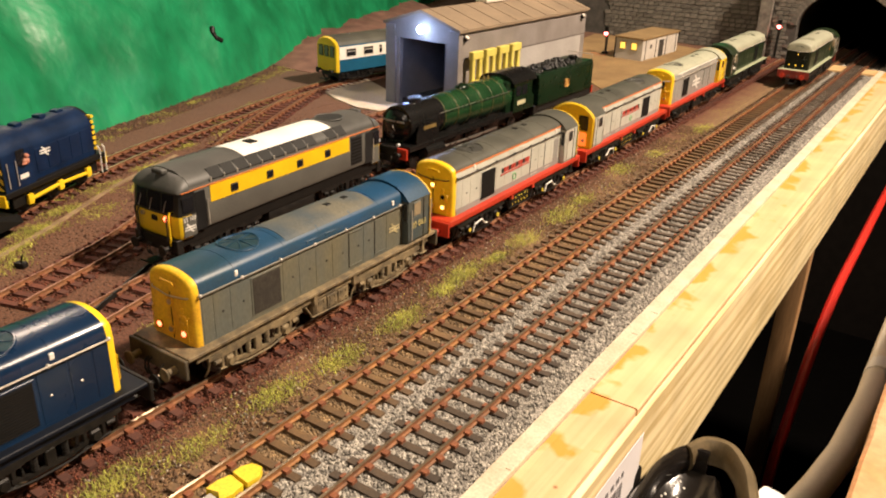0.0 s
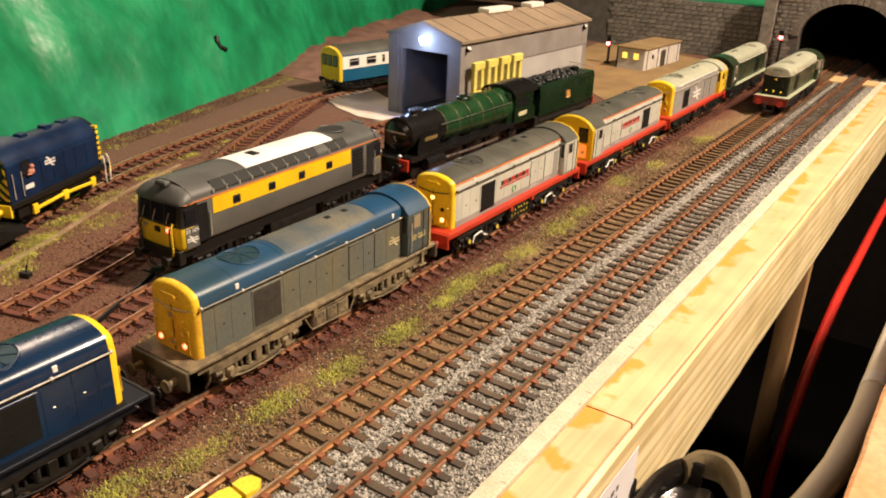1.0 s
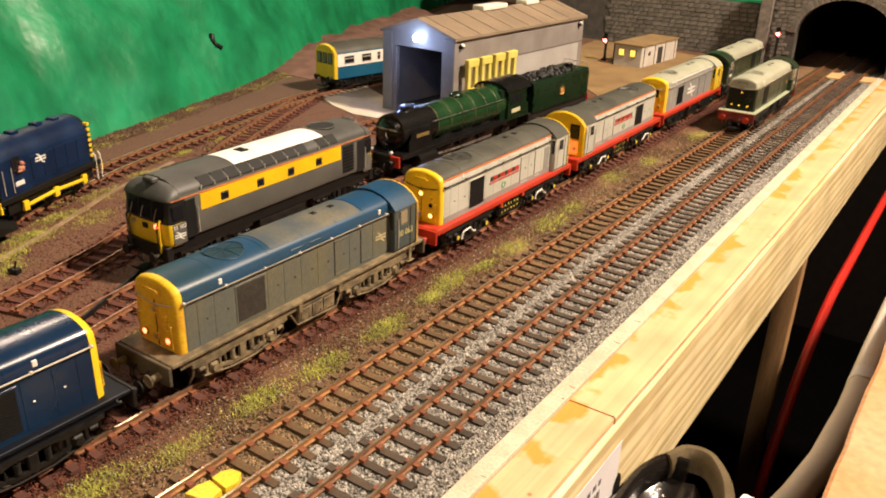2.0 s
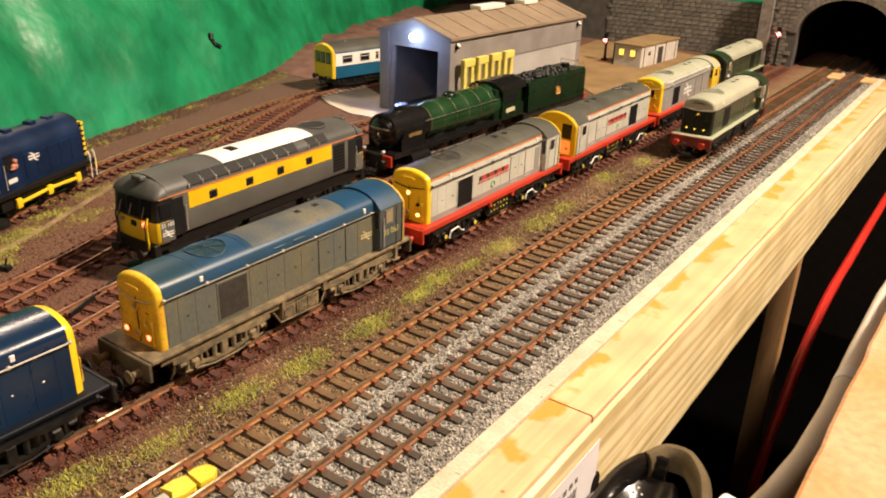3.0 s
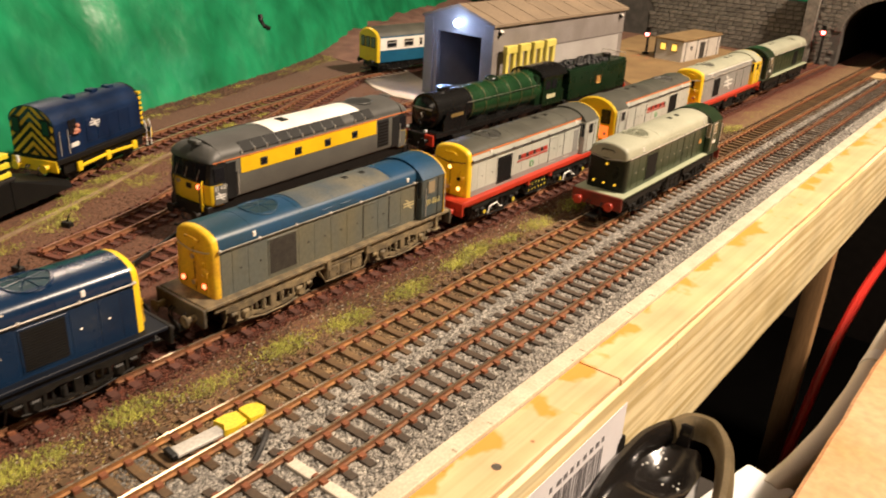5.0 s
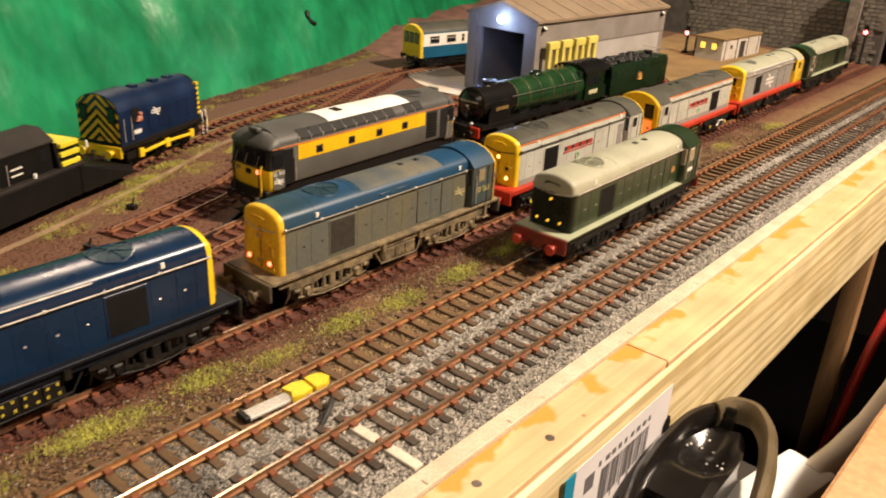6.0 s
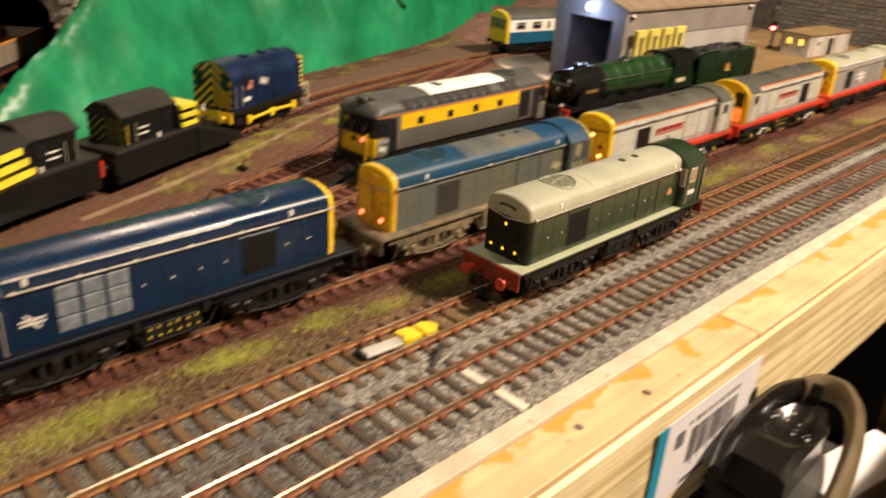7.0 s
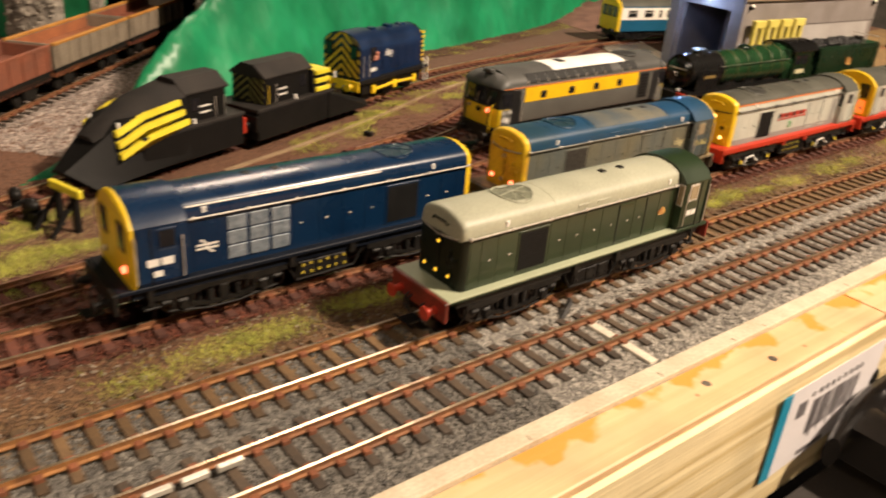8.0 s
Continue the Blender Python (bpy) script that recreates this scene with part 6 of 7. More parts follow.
        for k in range(8):
            part("slat", box(BM(), tuple(sorted((sx * HW, sx * (HW + 0.55)))), (139, 149.5), (23 + k * 2.15, 24 + k * 2.15)), CHASSIS, gr)
        for i in range(12):
            y = 24 + i * 9.3
            if i == 9:
                continue
            z0, z1 = G + 2.6, G + 6.8
            x0 = math.sqrt(max(0, 1 - ((z0 - G - 1.5) / 7.6) ** 2)) * (HW - 0.3)
            x1 = math.sqrt(max(0, 1 - ((z1 - G - 1.5) / 7.6) ** 2)) * (HW - 0.3)
            bm = loft(BM(), [[(sx * x0, yy, z0), (sx * (x0 + 0.65), yy, z0 + 0.2), (sx * (x1 + 0.6), yy, z1 + 0.65), (sx * x1, yy, z1)] for yy in (y, y + 8.2)])
            part("roof_louvre", bm, mat("louvre_grey", (0.016, 0.016, 0.015), 0.8, 0, None, 100, 0.1), roofp)
            part("lifting_eye", box(BM(), tuple(sorted((sx * (x0 + 0.5), sx * (x0 + 1.1)))), (y - 1.3, y - 0.7), (z0 - 0.4, z0 + 1.6)), SILVER, roofp)
    bm = BM()
    xs = np.linspace(-12.2, 12.2, 13)
    loft(bm, [[(float(x), y, G + 1.5 + 7.6 * math.sqrt(1 - (x / (HW - 0.4)) ** 2) + 0.42) for x in xs] + [(float(x), y, G + 1.5 + 7.6 * math.sqrt(1 - (x / (HW - 0.4)) ** 2) - 0.2) for x in xs[::-1]] for y in (52, 126)])
    part("white_roof_panel", bm, mat("white_roof", (0.85, 0.83, 0.78), 0.55, 0, (0.75, 0.72, 0.66), 40, 0.08, var=0.1), roofp, "white painted roof panel")
    part("exhaust_port", box(BM(), (-3.4, 4), (66, 72), (50.2, 51.4), 0.4), BLACK, roofp)
    part("fan_grille", cyl(BM(), (0, 139, 49.6), (0, 139, 50.9), 8.6, n=26), mat("fan_dark", (0.03, 0.03, 0.028), 0.6, 0.2, None, 300, 0.4), roofp)
    part("fan_ring", ring_mesh(BM(), (0, 139, 50.9), 8.6, 0.4), DARK_GREY, roofp)
    part("solebar", box(BM(), (-15.4, 15.4), (3, L - 3), (12.5, 19.8), 0.3), BLACK, root)
    bogie(root, 34, CHASSIS, False, None)
    bogie(root, L - 34, CHASSIS, False, None)
    tk = part("fuel_tank", box(BM(), (-15, 15), (66, 106), (5, 12.6), 0.8), CHASSIS, root)


def build_steam():
    root = thing("steam_locomotive", pose(-0.153, 0.803, 0, 0, 0, -1.0), "green and black express steam locomotive model with tender", "locomotive")
    blk = mat("engine_black", (0.006, 0.006, 0.006), 0.25, 0, (0.01, 0.0095, 0.009), 90, 0.06, coat=0.15, spec=0.4)
    grn = mat("express_green", (0.006, 0.02, 0.008), 0.28, 0, (0.004, 0.013, 0.005), 60, 0.05, coat=0.2, spec=0.4)
    part("running_plate", box(BM(), (-16.5, 16.5), (8, 180), (17.5, 19), 0.3), blk, root)
    part("frames", box(BM(), (-8, 8), (4, 182), (7, 18), 0.3), CHASSIS, root)
    part("buffer_beam", box(BM(), (-16, 16), (4.5, 6.5), (10, 18), 0.3), RED, root)
    buffers(root, 4.5, -1, 13.5, BLACK)
    coupling(root, 4.5, -1)
    bm = cyl(BM(), (0, 14, 32), (0, 55, 32), 13.2, n=32)
    sb = part("smokebox", bm, blk, root)
    dr = part("smokebox_door", cyl(BM(), (0, 14.2, 32), (0, 11.8, 32), 11.5, 8.5, 28), blk, sb)
    ball(dr_b := BM(), (0, 12.2, 32), 8.6, (1, 0.22, 1))
    part("door_dome", dr_b, blk, dr)
    part("hinge_strap", box(BM(), (-9, 9), (9.9, 11), (34.5, 35.5), 0.2), STEEL, dr)
    part("dart_handle", tube(BM(), [(0, 10.2, 32), (0, 8.6, 32), (2.4, 8.6, 29)], 0.4, 6), STEEL, dr)
    bm = BM()
    rings = []
    for y, r in ((55, 13.2), (90, 13.9), (110, 14.6), (150, 15.0)):
        rings.append([(r * math.cos(a), y, 31.5 + r * math.sin(a)) for a in np.linspace(0, math.tau, 33)[:-1]])
    bo = part("boiler", loft(BM(), rings), grn, root, "glossy green boiler barrel")
    for y, r in ((56, 13.35), (72, 13.7), (88, 14.0), (104, 14.5), (120, 14.85), (136, 15.0)):
        part("boiler_band", ring_mesh(BM(), (0, y, 31.5), r, 0.32, "y", 36), mat("band_lining", (0.16, 0.13, 0.05), 0.4, 0.1), bo)
    part("chimney", loft(BM(), [[(k * 4.2 * math.cos(a), 34 + k * 7.0 * math.sin(a), z) for a in np.linspace(0, math.tau, 21)[:-1]] for z, k in ((43, 1.05), (45, 0.9), (47.2, 0.9), (47.6, 1.05), (48.4, 1.05))]), blk, root)
    part("dome", ball(BM(), (0, 96, 45.3), 5.5, (1, 1.2, 0.65)), grn, root)
    for y in (128, 134):
        part("safety_valve", cyl(BM(), (0, y, 45), (0, y, 49), 1.2, 0.9), mat("brass", (0.6, 0.42, 0.15), 0.3, 0.8), root)
    for sx in (-1, 1):
        # smoke deflector with plate
        df = part("smoke_deflector", loft(BM(), [[(sx * x, y, z) for y, z in ((17, 19), (17, 27), (21, 33.5), (42, 33.5), (44, 31), (44, 19))] for x in (15.2, 15.8)]), blk, root)
        part("nameplate", box(BM(), tuple(sorted((sx * 15.7, sx * 16.1))), (25, 40), (28.4, 31)), mat("nameplate_brass", (0.4, 0.28, 0.1), 0.4, 0.5), df)
        part("handrail", tube(BM(), [(sx * 14.6, 46, 36.5), (sx * 15.6, 145, 36.8)], 0.3, 6), STEEL, root)
        part("valance", box(BM(), tuple(sorted((sx * 15.6, sx * 16.4))), (8, 150), (15.5, 17.6)), blk, root)
        part("cylinder", cyl(BM(), (sx * 14.2, 26, 11), (sx * 14.2, 48, 11), 5.2, n=18), blk, root)
        part("connecting_rod", tube(BM(), [(sx * 15.8, 48, 11), (sx * 15.8, 100, 9.5)], 0.8, 6), STEEL, root)
        part("coupling_rod", box(BM(), tuple(sorted((sx * 14.4, sx * 15.2))), (72, 128), (8.6, 10.4), 0.2), STEEL, root)
        part("front_lamp", cyl(BM(), (sx * 9, 5.5, 20.5), (sx * 9, 3.2, 20.5), 1.1), mat("lamp_white", (0.7, 0.7, 0.72), 0.3), root, "white oil lamp")
        # firebox, cab
        part("cab_side", loft(BM(), [[(sx * x, y, z) for y, z in ((150, 17.5), (150, 42), (180, 42), (180, 30), (184, 28), (184, 17.5))] for x in (15.7, 16.6)]), grn, root)
        w = part("cab_window", box(BM(), tuple(sorted((sx * 16.4, sx * 16.9))), (153, 161), (31, 39), 0.3), GLASS, root)
        part("cab_window", box(BM(), tuple(sorted((sx * 16.4, sx * 16.9))), (163, 171), (31, 39), 0.3), GLASS, root)
        part("number_bar", box(BM(), tuple(sorted((sx * 16.5, sx * 16.85))), (156, 170), (23.2, 26.8)), mat("number_cream", (0.6, 0.56, 0.35), 0.5), root)
    part("firebox", box(BM(), (-14.2, 14.2), (142, 152), (15, 44), 2.5), grn, root)
    part("cab_floor", box(BM(), (-15.6, 15.6), (150, 184), (17.5, 19.5)), blk, root)
    part("cab_front", box(BM(), (-15.6, 15.6), (150, 151.5), (19, 42.5)), grn, root)
    rf = [(-16.9, 41.6)] + [(-16.9 * math.cos(a), 41.6 + 7.6 * math.sin(a)) for a in np.linspace(0.1, math.pi - 0.1, 13)] + [(16.9, 41.6)]
    part("cab_roof", loft(BM(), [[(float(x), y, float(z)) for x, z in rf] for y in (147.5, 187)]), blk, root)
    for y, r in ((72, 11.5), (100, 11.5), (128, 11.5), (22, 5.5), (46, 5.5), (160, 6.2)):
        wheels(root, (y,), r, 8.6, blk)
    # tender
    tn = part("tender_tank", loft(BM(), [[(x, y, z) for x, z in ((-15.8, 16), (-15.8, 39), (-14.4, 42.5), (14.4, 42.5), (15.8, 39), (15.8, 16))] for y in (194, 302)]), grn, root, "dark green tender tank")
    bo.data.materials[0] = mat("boiler_green", (0.013, 0.048, 0.016), 0.25, 0, (0.009, 0.034, 0.012), 60, 0.05, coat=0.35)
    part("tender_frame", box(BM(), (-14.5, 14.5), (190, 304), (8, 16), 0.4), CHASSIS, root)
    part("tender_beam", box(BM(), (-16, 16), (303, 305), (10, 17), 0.3), RED, root)
    r = random.Random(3)
    for i in range(110):
        s = r.uniform(1.4, 2.8)
        ob = part("coal_lump", ball(BM(), (0, 0, 0), s, (1, 0.8, 0.7)), mat("coal", (0.006, 0.0055, 0.005), 0.5, 0, None, 300, 0.6), tn)
        ob.matrix_basis = pose(r.uniform(-11, 11) * 0.001, r.uniform(198, 276) * 0.001, (42.2 + r.uniform(0, 2.2)) * 0.001, r.uniform(0, 60), r.uniform(0, 60), 0)
    part("tender_dome", cyl(BM(), (0, 288, 42), (0, 288, 46), 4.5), blk, tn)
    for sx in (-1, 1):
        part("crest", box(BM(), tuple(sorted((sx * 15.7, sx * 16.1))), (243, 251), (25, 32), 1.2), GOLD, tn, "gilt lion crest")
        part("tender_axle_guard", box(BM(), tuple(sorted((sx * 14.4, sx * 15.2))), (198, 300), (9, 12), 0.3), CHASSIS, root)
    wheels(root, (206, 236, 264, 292), 7.0)
    part("tender_rear_rail", tube(BM(), [(-13, 303, 42), (-13, 303, 47), (13, 303, 47), (13, 303, 42)], 0.4, 6), SILVER, root)


def build_shunter():
    root = thing("shunter_locomotive", pose(-0.2735, 0.584, 0, 0, 0, 20.5), "blue shunting locomotive model with wasp-striped cab end", "locomotive")
    HW = 16.6
    navy = mat("shunter_blue", (0.003, 0.018, 0.062), 0.38, 0, (0.002, 0.01, 0.034), 60, 0.4, detail=8.0)
    part("footplate", box(BM(), (-17.5, 17.5), (-1, 104), (14, 17), 0.3), BLACK, root)
    prof = [(-HW, 17), (-HW, 36)] + [(-HW * math.cos(a), 36 + 11 * math.sin(a)) for a in np.linspace(0.1, math.pi - 0.1, 15)] + [(HW, 36), (HW, 17)]
    prof = [(float(a), float(b)) for a, b in prof]
    cab = part("cab", loft(BM(), [[(x, y, z) for x, z in prof] for y in (1, 29)]), navy, root)
    part("cab_roof_edge", loft(BM(), [[(x * 1.02, y, z + 0.3) for x, z in prof if z > 36.5] for y in (0.2, 29.5)]), navy, root)
    end = part("end_panel", loft(BM(), [[(x * 0.985, y, z - 0.2) for x, z in prof] for y in (0.4, 1.2)]), BLACK, root, "black cab end under yellow stripes")
    lim = [(math.cos(t), math.sin(t), math.hypot(HW * 0.97 * math.cos(t), 10.6 * math.sin(t)) + 36 * math.sin(t)) for t in np.linspace(0.15, math.pi - 0.15, 9)]
    chevrons(end, 0.4, 16.0, 18.5, 46.5, 5.6, 2.7, YELLOW_DIRTY, edges=lim)
    for x0, x1 in ((-14.4, -7.6), (7.6, 14.4)):
        w = part("end_window", box(BM(), (x0, x1), (-0.3, 0.8), (30, 40.5), 0.5), BLACK, root)
        part("pane", box(BM(), (x0 + 0.8, x1 - 0.8), (-0.5, 0.7), (31, 39.5), 0.3), GLASS, w)
    bp = [(x * 0.86, z if z < 20 else z - 1.6) for x, z in prof]
    bon = part("bonnet", loft(BM(), [[(x, y, z) for x, z in bp] for y in (28.5, 96)]), navy, root)
    part("radiator_end", loft(BM(), [[(x * 0.99, y, z) for x, z in bp] for y in (95.8, 98.5)]), BLACK, root)
    for k in range(7):
        part("end_stripe", box(BM(), (8.5, 14.6), (96.2, 99.2), (19.5 + k * 3.3, 21.2 + k * 3.3)), YELLOW, root)
    for y in (40, 52, 64, 76, 88):
        for sx in (-1, 1):
            part("bonnet_door", box(BM(), tuple(sorted((sx * 13.9, sx * 14.55))), (y - 5.4, y + 5.4), (20, 34), 0.2), navy, bon)
    for y, z in ((36, 46), (60, 46.2), (78, 45.6)):
        part("roof_fitting", box(BM(), (-3, 3), (y, y + 7), (z - 2, z + 0.8), 0.5), navy, bon)
    for sx in (-1, 1):
        part("cab_side_window", box(BM(), tuple(sorted((sx * (HW - 0.3), sx * (HW + 0.3)))), (14, 22), (29, 38), 0.4), GLASS, root)
        part("handrail", tube(BM(), [(sx * (HW + 1), 4, 19), (sx * (HW + 1), 4, 33)], 0.35, 6), SILVER, root)
        part("handrail", tube(BM(), [(sx * (HW + 1), 12, 19), (sx * (HW + 1), 12, 33)], 0.35, 6), SILVER, root)
        arrows(root, "emblem", side_plane(sx, sx * (14.7), 44, 31), 0.0047, DECAL)
        part("number_bar", box(BM(), tuple(sorted((sx * HW, sx * (HW + 0.25)))), (15, 23), (21.5, 24)), DECAL, root)
        part("side_rod", tube(BM(), [(sx * 15.4, 22, 8.2), (sx * 15.4, 52, 9.4), (sx * 15.4, 84, 8.2)], 1.1, 8), YELLOW, root, "yellow coupling rod")
        for y in (22, 53, 84):
            part("crank", box(BM(), tuple(sorted((sx * 14.4, sx * 16.6))), (y - 2.6, y + 2.6), (5.6, 11.4), 0.7), YELLOW, root, "yellow crank")
        part("outside_frame", box(BM(), tuple(sorted((sx * 12.4, sx * 14))), (8, 97), (6, 14), 0.3), BLACK, root)
        for y in (97.5, 103):
            part("step_rail", tube(BM(), [(sx * 17.2, y, 5), (sx * 17.2, y, 20), (sx * 15.8, y, 22)], 0.55, 6), DECAL, root, "white step handrail")
        part("step", box(BM(), tuple(sorted((sx * 15, sx * 17.4))), (97, 103.5), (4.4, 5.4)), BLACK, root)
    # small driver doll at the cab window
    fig = BM()
    ball(fig, (17.6, 19.5, 33.5), 1.5)
    ball(fig, (17.2, 19, 30.4), 2.1, (0.8, 1.2, 1))
    ball(fig, (18.2, 16.5, 29.6), 0.9, (1, 2.2, 0.8))
    solo("driver_doll", fig, mat("doll_paint", (0.5, 0.26, 0.18), 0.6, 0, (0.4, 0.12, 0.07), 400, 0.1), "tiny painted plastic driver doll leaning from the cab", "doll", pose(-0.2735, 0.584, 0.0022, 0, 0, 20.5))
    part("yellow_beam", box(BM(), (-17, 17), (-2, 0), (9.5, 16.5), 0.3), YELLOW, root, "yellow buffer beam")
    part("yellow_beam", box(BM(), (-17, 17), (103.5, 105.5), (9.5, 16.5), 0.3), YELLOW, root, "yellow buffer beam")
    buffers(root, -2, -1, 12.5, YELLOW)
    buffers(root, 105.5, 1, 12.5, YELLOW)
    coupling(root, -2, -1)
    wheels(root, (22, 53, 84), 9.0)
    k = 0.87
    for ch in root.children_recursive:
        if ch.matrix_basis.translation.length > 0:
            ch.location.y *= k
            ch.location.z *= 1.07
        else:
            ch.data.transform(Matrix.Diagonal((1, k, 1.07, 1)))


def plough(m, label, far):
    """Independent snow plough: box cab on a deep frame with a wedge blade towards -y."""
    root = thing("snow_plough", m, label, "snow plough", "snow ploughs")
    blk = mat("plough_black", (0.005, 0.0048, 0.0045), 0.5, 0, (0.008, 0.0075, 0.007), 60, 0.15, spec=0.2)
    top = mat("plough_dusty_black", (0.026, 0.022, 0.019), 0.7, 0, (0.014, 0.012, 0.011), 60, 0.15, spec=0.3)
    part("frame", box(BM(), (-16.5, 16.5), (30, 102), (2.5, 20), 0.5), blk, root)
    part("deck", box(BM(), (-17, 17), (30, 103), (20, 22), 0.3), top, root)
    c0 = 50 if far else 63
    cb = part("cab", box(BM(), (-13, 13), (c0, 92), (22, 38), 0.3), blk, root)
    part("cab_roof", loft(BM(), [[(-14, y, 38), (14, y, 38), (14, y, 39), (5, y, 45.5), (-5, y, 45.5), (-14, y, 39)] for y in (c0 - 2, 93.5)]), top, root, "dusty dark sloped roof")
    # wedge blade
    if not far:
        part("blade", loft(BM(), [[(-17, 61, 4), (17, 61, 4), (15, 61, 38), (-15, 61, 38)], [(-18, 24, 3), (18, 24, 3), (12, 22, 31), (-12, 22, 31)], [(-19, 0, 2.5), (19, 0, 2.5), (4, -8, 10), (-4, -8, 10)]]), blk, root)
        part("blade_top", loft(BM(), [[(-15, 61.2, 38), (15, 61.2, 38), (8, 61.2, 43), (-8, 61.2, 43)], [(-13, 36, 34.5), (13, 36, 34.5), (7, 36, 38.5), (-7, 36, 38.5)], [(-7, 8, 22.5), (7, 8, 22.5), (3, 8, 24.5), (-3, 8, 24.5)]]), top, root)
        for i in range(3):
            for sx in (-1, 1):
                rows = []
                for q in (i * 5.6 - 0.4, i * 5.6 + 2.5):
                    e = 56 + i * 2.5
                    rows.append([(sx * (14.6 + 0.06 * q), e, 37.0 - q), (sx * (16.6 + 0.06 * q), e, 37.0 - q), (sx * (14.6 + 0.2 * q), 34, 33.6 - q), (sx * (13.2 + 0.25 * q), 17, 27.0 - q), (sx * (10.6 + 0.25 * q), 17, 27.0 - q), (sx * (12.6 + 0.2 * q), 34, 33.6 - q)])
                part("warning_stripe", loft(BM(), rows), LEMON, root)
    else:
        part("blade", loft(BM(), [[(-15, 48, 22), (15, 48, 22), (13, 48, 37), (-13, 48, 37)], [(-16, 34, 21), (16, 34, 21), (14, 33, 33), (-14, 33, 33)]]), blk, root)
        for i in range(3):
            part("warning_stripe", box(BM(), (-16.2, 16.2), (31.5, 46), (22.5 + i * 5.4, 25.3 + i * 5.4), 0.3), LEMON, root)
        part("low_wedge", loft(BM(), [[(-17, 34, 3), (17, 34, 3), (17, 34, 20), (-17, 34, 20)], [(-18, -12, 2.5), (18, -12, 2.5), (14, -14, 6), (-14, -14, 6)]]), blk, root)
        ch = part("chevron_panel", box(BM(), (-12.6, 12.6), (91.8, 92.4), (22.2, 37.8)), blk, root)
        chevrons(ch, 92.4, 12.4, 22.4, 37.6, 4.6, 1.5, mat("olive_stripe", (0.22, 0.19, 0.05), 0.6, 0, None, 60, 0.1), proud=-0.3)
    for sx in (-1, 1):
        part("cab_window", box(BM(), tuple(sorted((sx * 12.8, sx * 13.3))), (c0 + 3, c0 + 9), (28, 35), 0.3), GLASS, cb)
        part("grab_rail", tube(BM(), [(sx * 14, 83, 22.5), (sx * 14, 83, 34)], 0.25, 6), SILVER, cb)
        part("grab_rail", tube(BM(), [(sx * 14, 90, 22.5), (sx * 14, 90, 34)], 0.25, 6), SILVER if not far else YELLOW, cb)
        for z in (26, 29.5):
            part("lettering_bar", box(BM(), tuple(sorted((sx * 12.9, sx * 13.25))), (72, 80), (z, z + 0.9)), DECAL, cb)
        part("marker_lamp", cyl(BM(), (sx * 15, 66, 22), (sx * 15, 66, 24.4), 1.1), DECAL, root, "white painted lamp")
        part("marker_lamp", cyl(BM(), (sx * 11, 20, 27), (sx * 11, 20, 31), 0.9), DECAL, root, "white painted lamp")
        wheels(root, (48, 86), 6.5)
    buffers(root, 103, 1, 12.5, RED if not far else BLACK)
    part("end_beam", box(BM(), (-16.8, 16.8), (102, 104), (8.5, 18), 0.3), RED if not far else BLACK, root, "red end beam" if not far else "")


def build_coach():
    root = thing("inspection_coach", pose(-0.386, 1.003, 0, 0, 0, -9.0), "blue and white coach model with yellow windowed end", "coach")
    HW, L = 17.0, 190.0
    blue = mat("coach_blue", (0.01, 0.09, 0.17), 0.35, 0, (0.008, 0.07, 0.13), 40, 0.05)
    prof = [(-HW, 12), (-HW, 37)] + [(-HW * math.cos(a), 37 + 10 * math.sin(a)) for a in np.linspace(0.15, math.pi - 0.15, 13)] + [(HW, 37), (HW, 12)]
    prof = [(float(a), float(b)) for a, b in prof]
    part("body", loft(BM(), [[(x, y, z) for x, z in prof] for y in (3, L)]), blue, root)
    part("roof", loft(BM(), [[(x * 1.01, y, z + 0.3) for x, z in prof if z > 37.5] for y in (2.5, L)]), HB_ROOF, root)
    part("end", loft(BM(), [[(x * k, y, z if z < 30 else z - d) for x, z in prof] for y, k, d in ((0, 0.9, 1.5), (1, 0.97, 0.5), (3.1, 1.005, -0.1))]), YELLOW, root, "yellow coach end")
    for x0, x1 in ((-12.6, -5), (-3.8, 3.8), (5, 12.6)):
        w = part("end_window", box(BM(), (x0, x1), (-0.4, 1), (26.5, 38), 0.4), BLACK, root)
        part("pane", box(BM(), (x0 + 1, x1 - 1), (-0.6, 0.8), (27.4, 37), 0.3), mat("coach_glazing", (0.2, 0.2, 0.14), 0.1, 0, None, 50, 0), w)
    for sx in (-1, 1):
        part("white_band", box(BM(), tuple(sorted((sx * (HW - 0.3), sx * (HW + 0.2)))), (3.4, L), (24.5, 37.4)), WHITE, root, "white upper side band")
        for y, wd in ((12, 14), (36, 14), (58, 5), (70, 14), (94, 14), (118, 14), (142, 14), (166, 14)):
            w = part("side_window", box(BM(), tuple(sorted((sx * HW, sx * (HW + 0.4)))), (y, y + wd), (26.5, 35.2), 0.4), SILVER, root)
            part("pane", box(BM(), tuple(sorted((sx * HW, sx * (HW + 0.5)))), (y + 0.8, y + wd - 0.8), (27.3, 32), 0.3), GLASS, w)
            part("top_light", box(BM(), tuple(sorted((sx * HW, sx * (HW + 0.5)))), (y + 0.8, y + wd - 0.8), (32.6, 34.5), 0.2), GLASS, w)
    for y in (30, 75, 120, 165):
        part("roof_vent", ball(BM(), (0, y, 47), 2.2, (1, 1, 0.5)), HB_ROOF, root)
    part("underframe", box(BM(), (-14, 14), (4, L - 4), (6, 12), 0.4), BLACK, root)
    buffers(root, 0.5, -1, 12, BLACK)
    coupling(root, 1, -1)
    bogie(root, 30, BLACK, False, None)
    bogie(root, 160, BLACK, False, None)


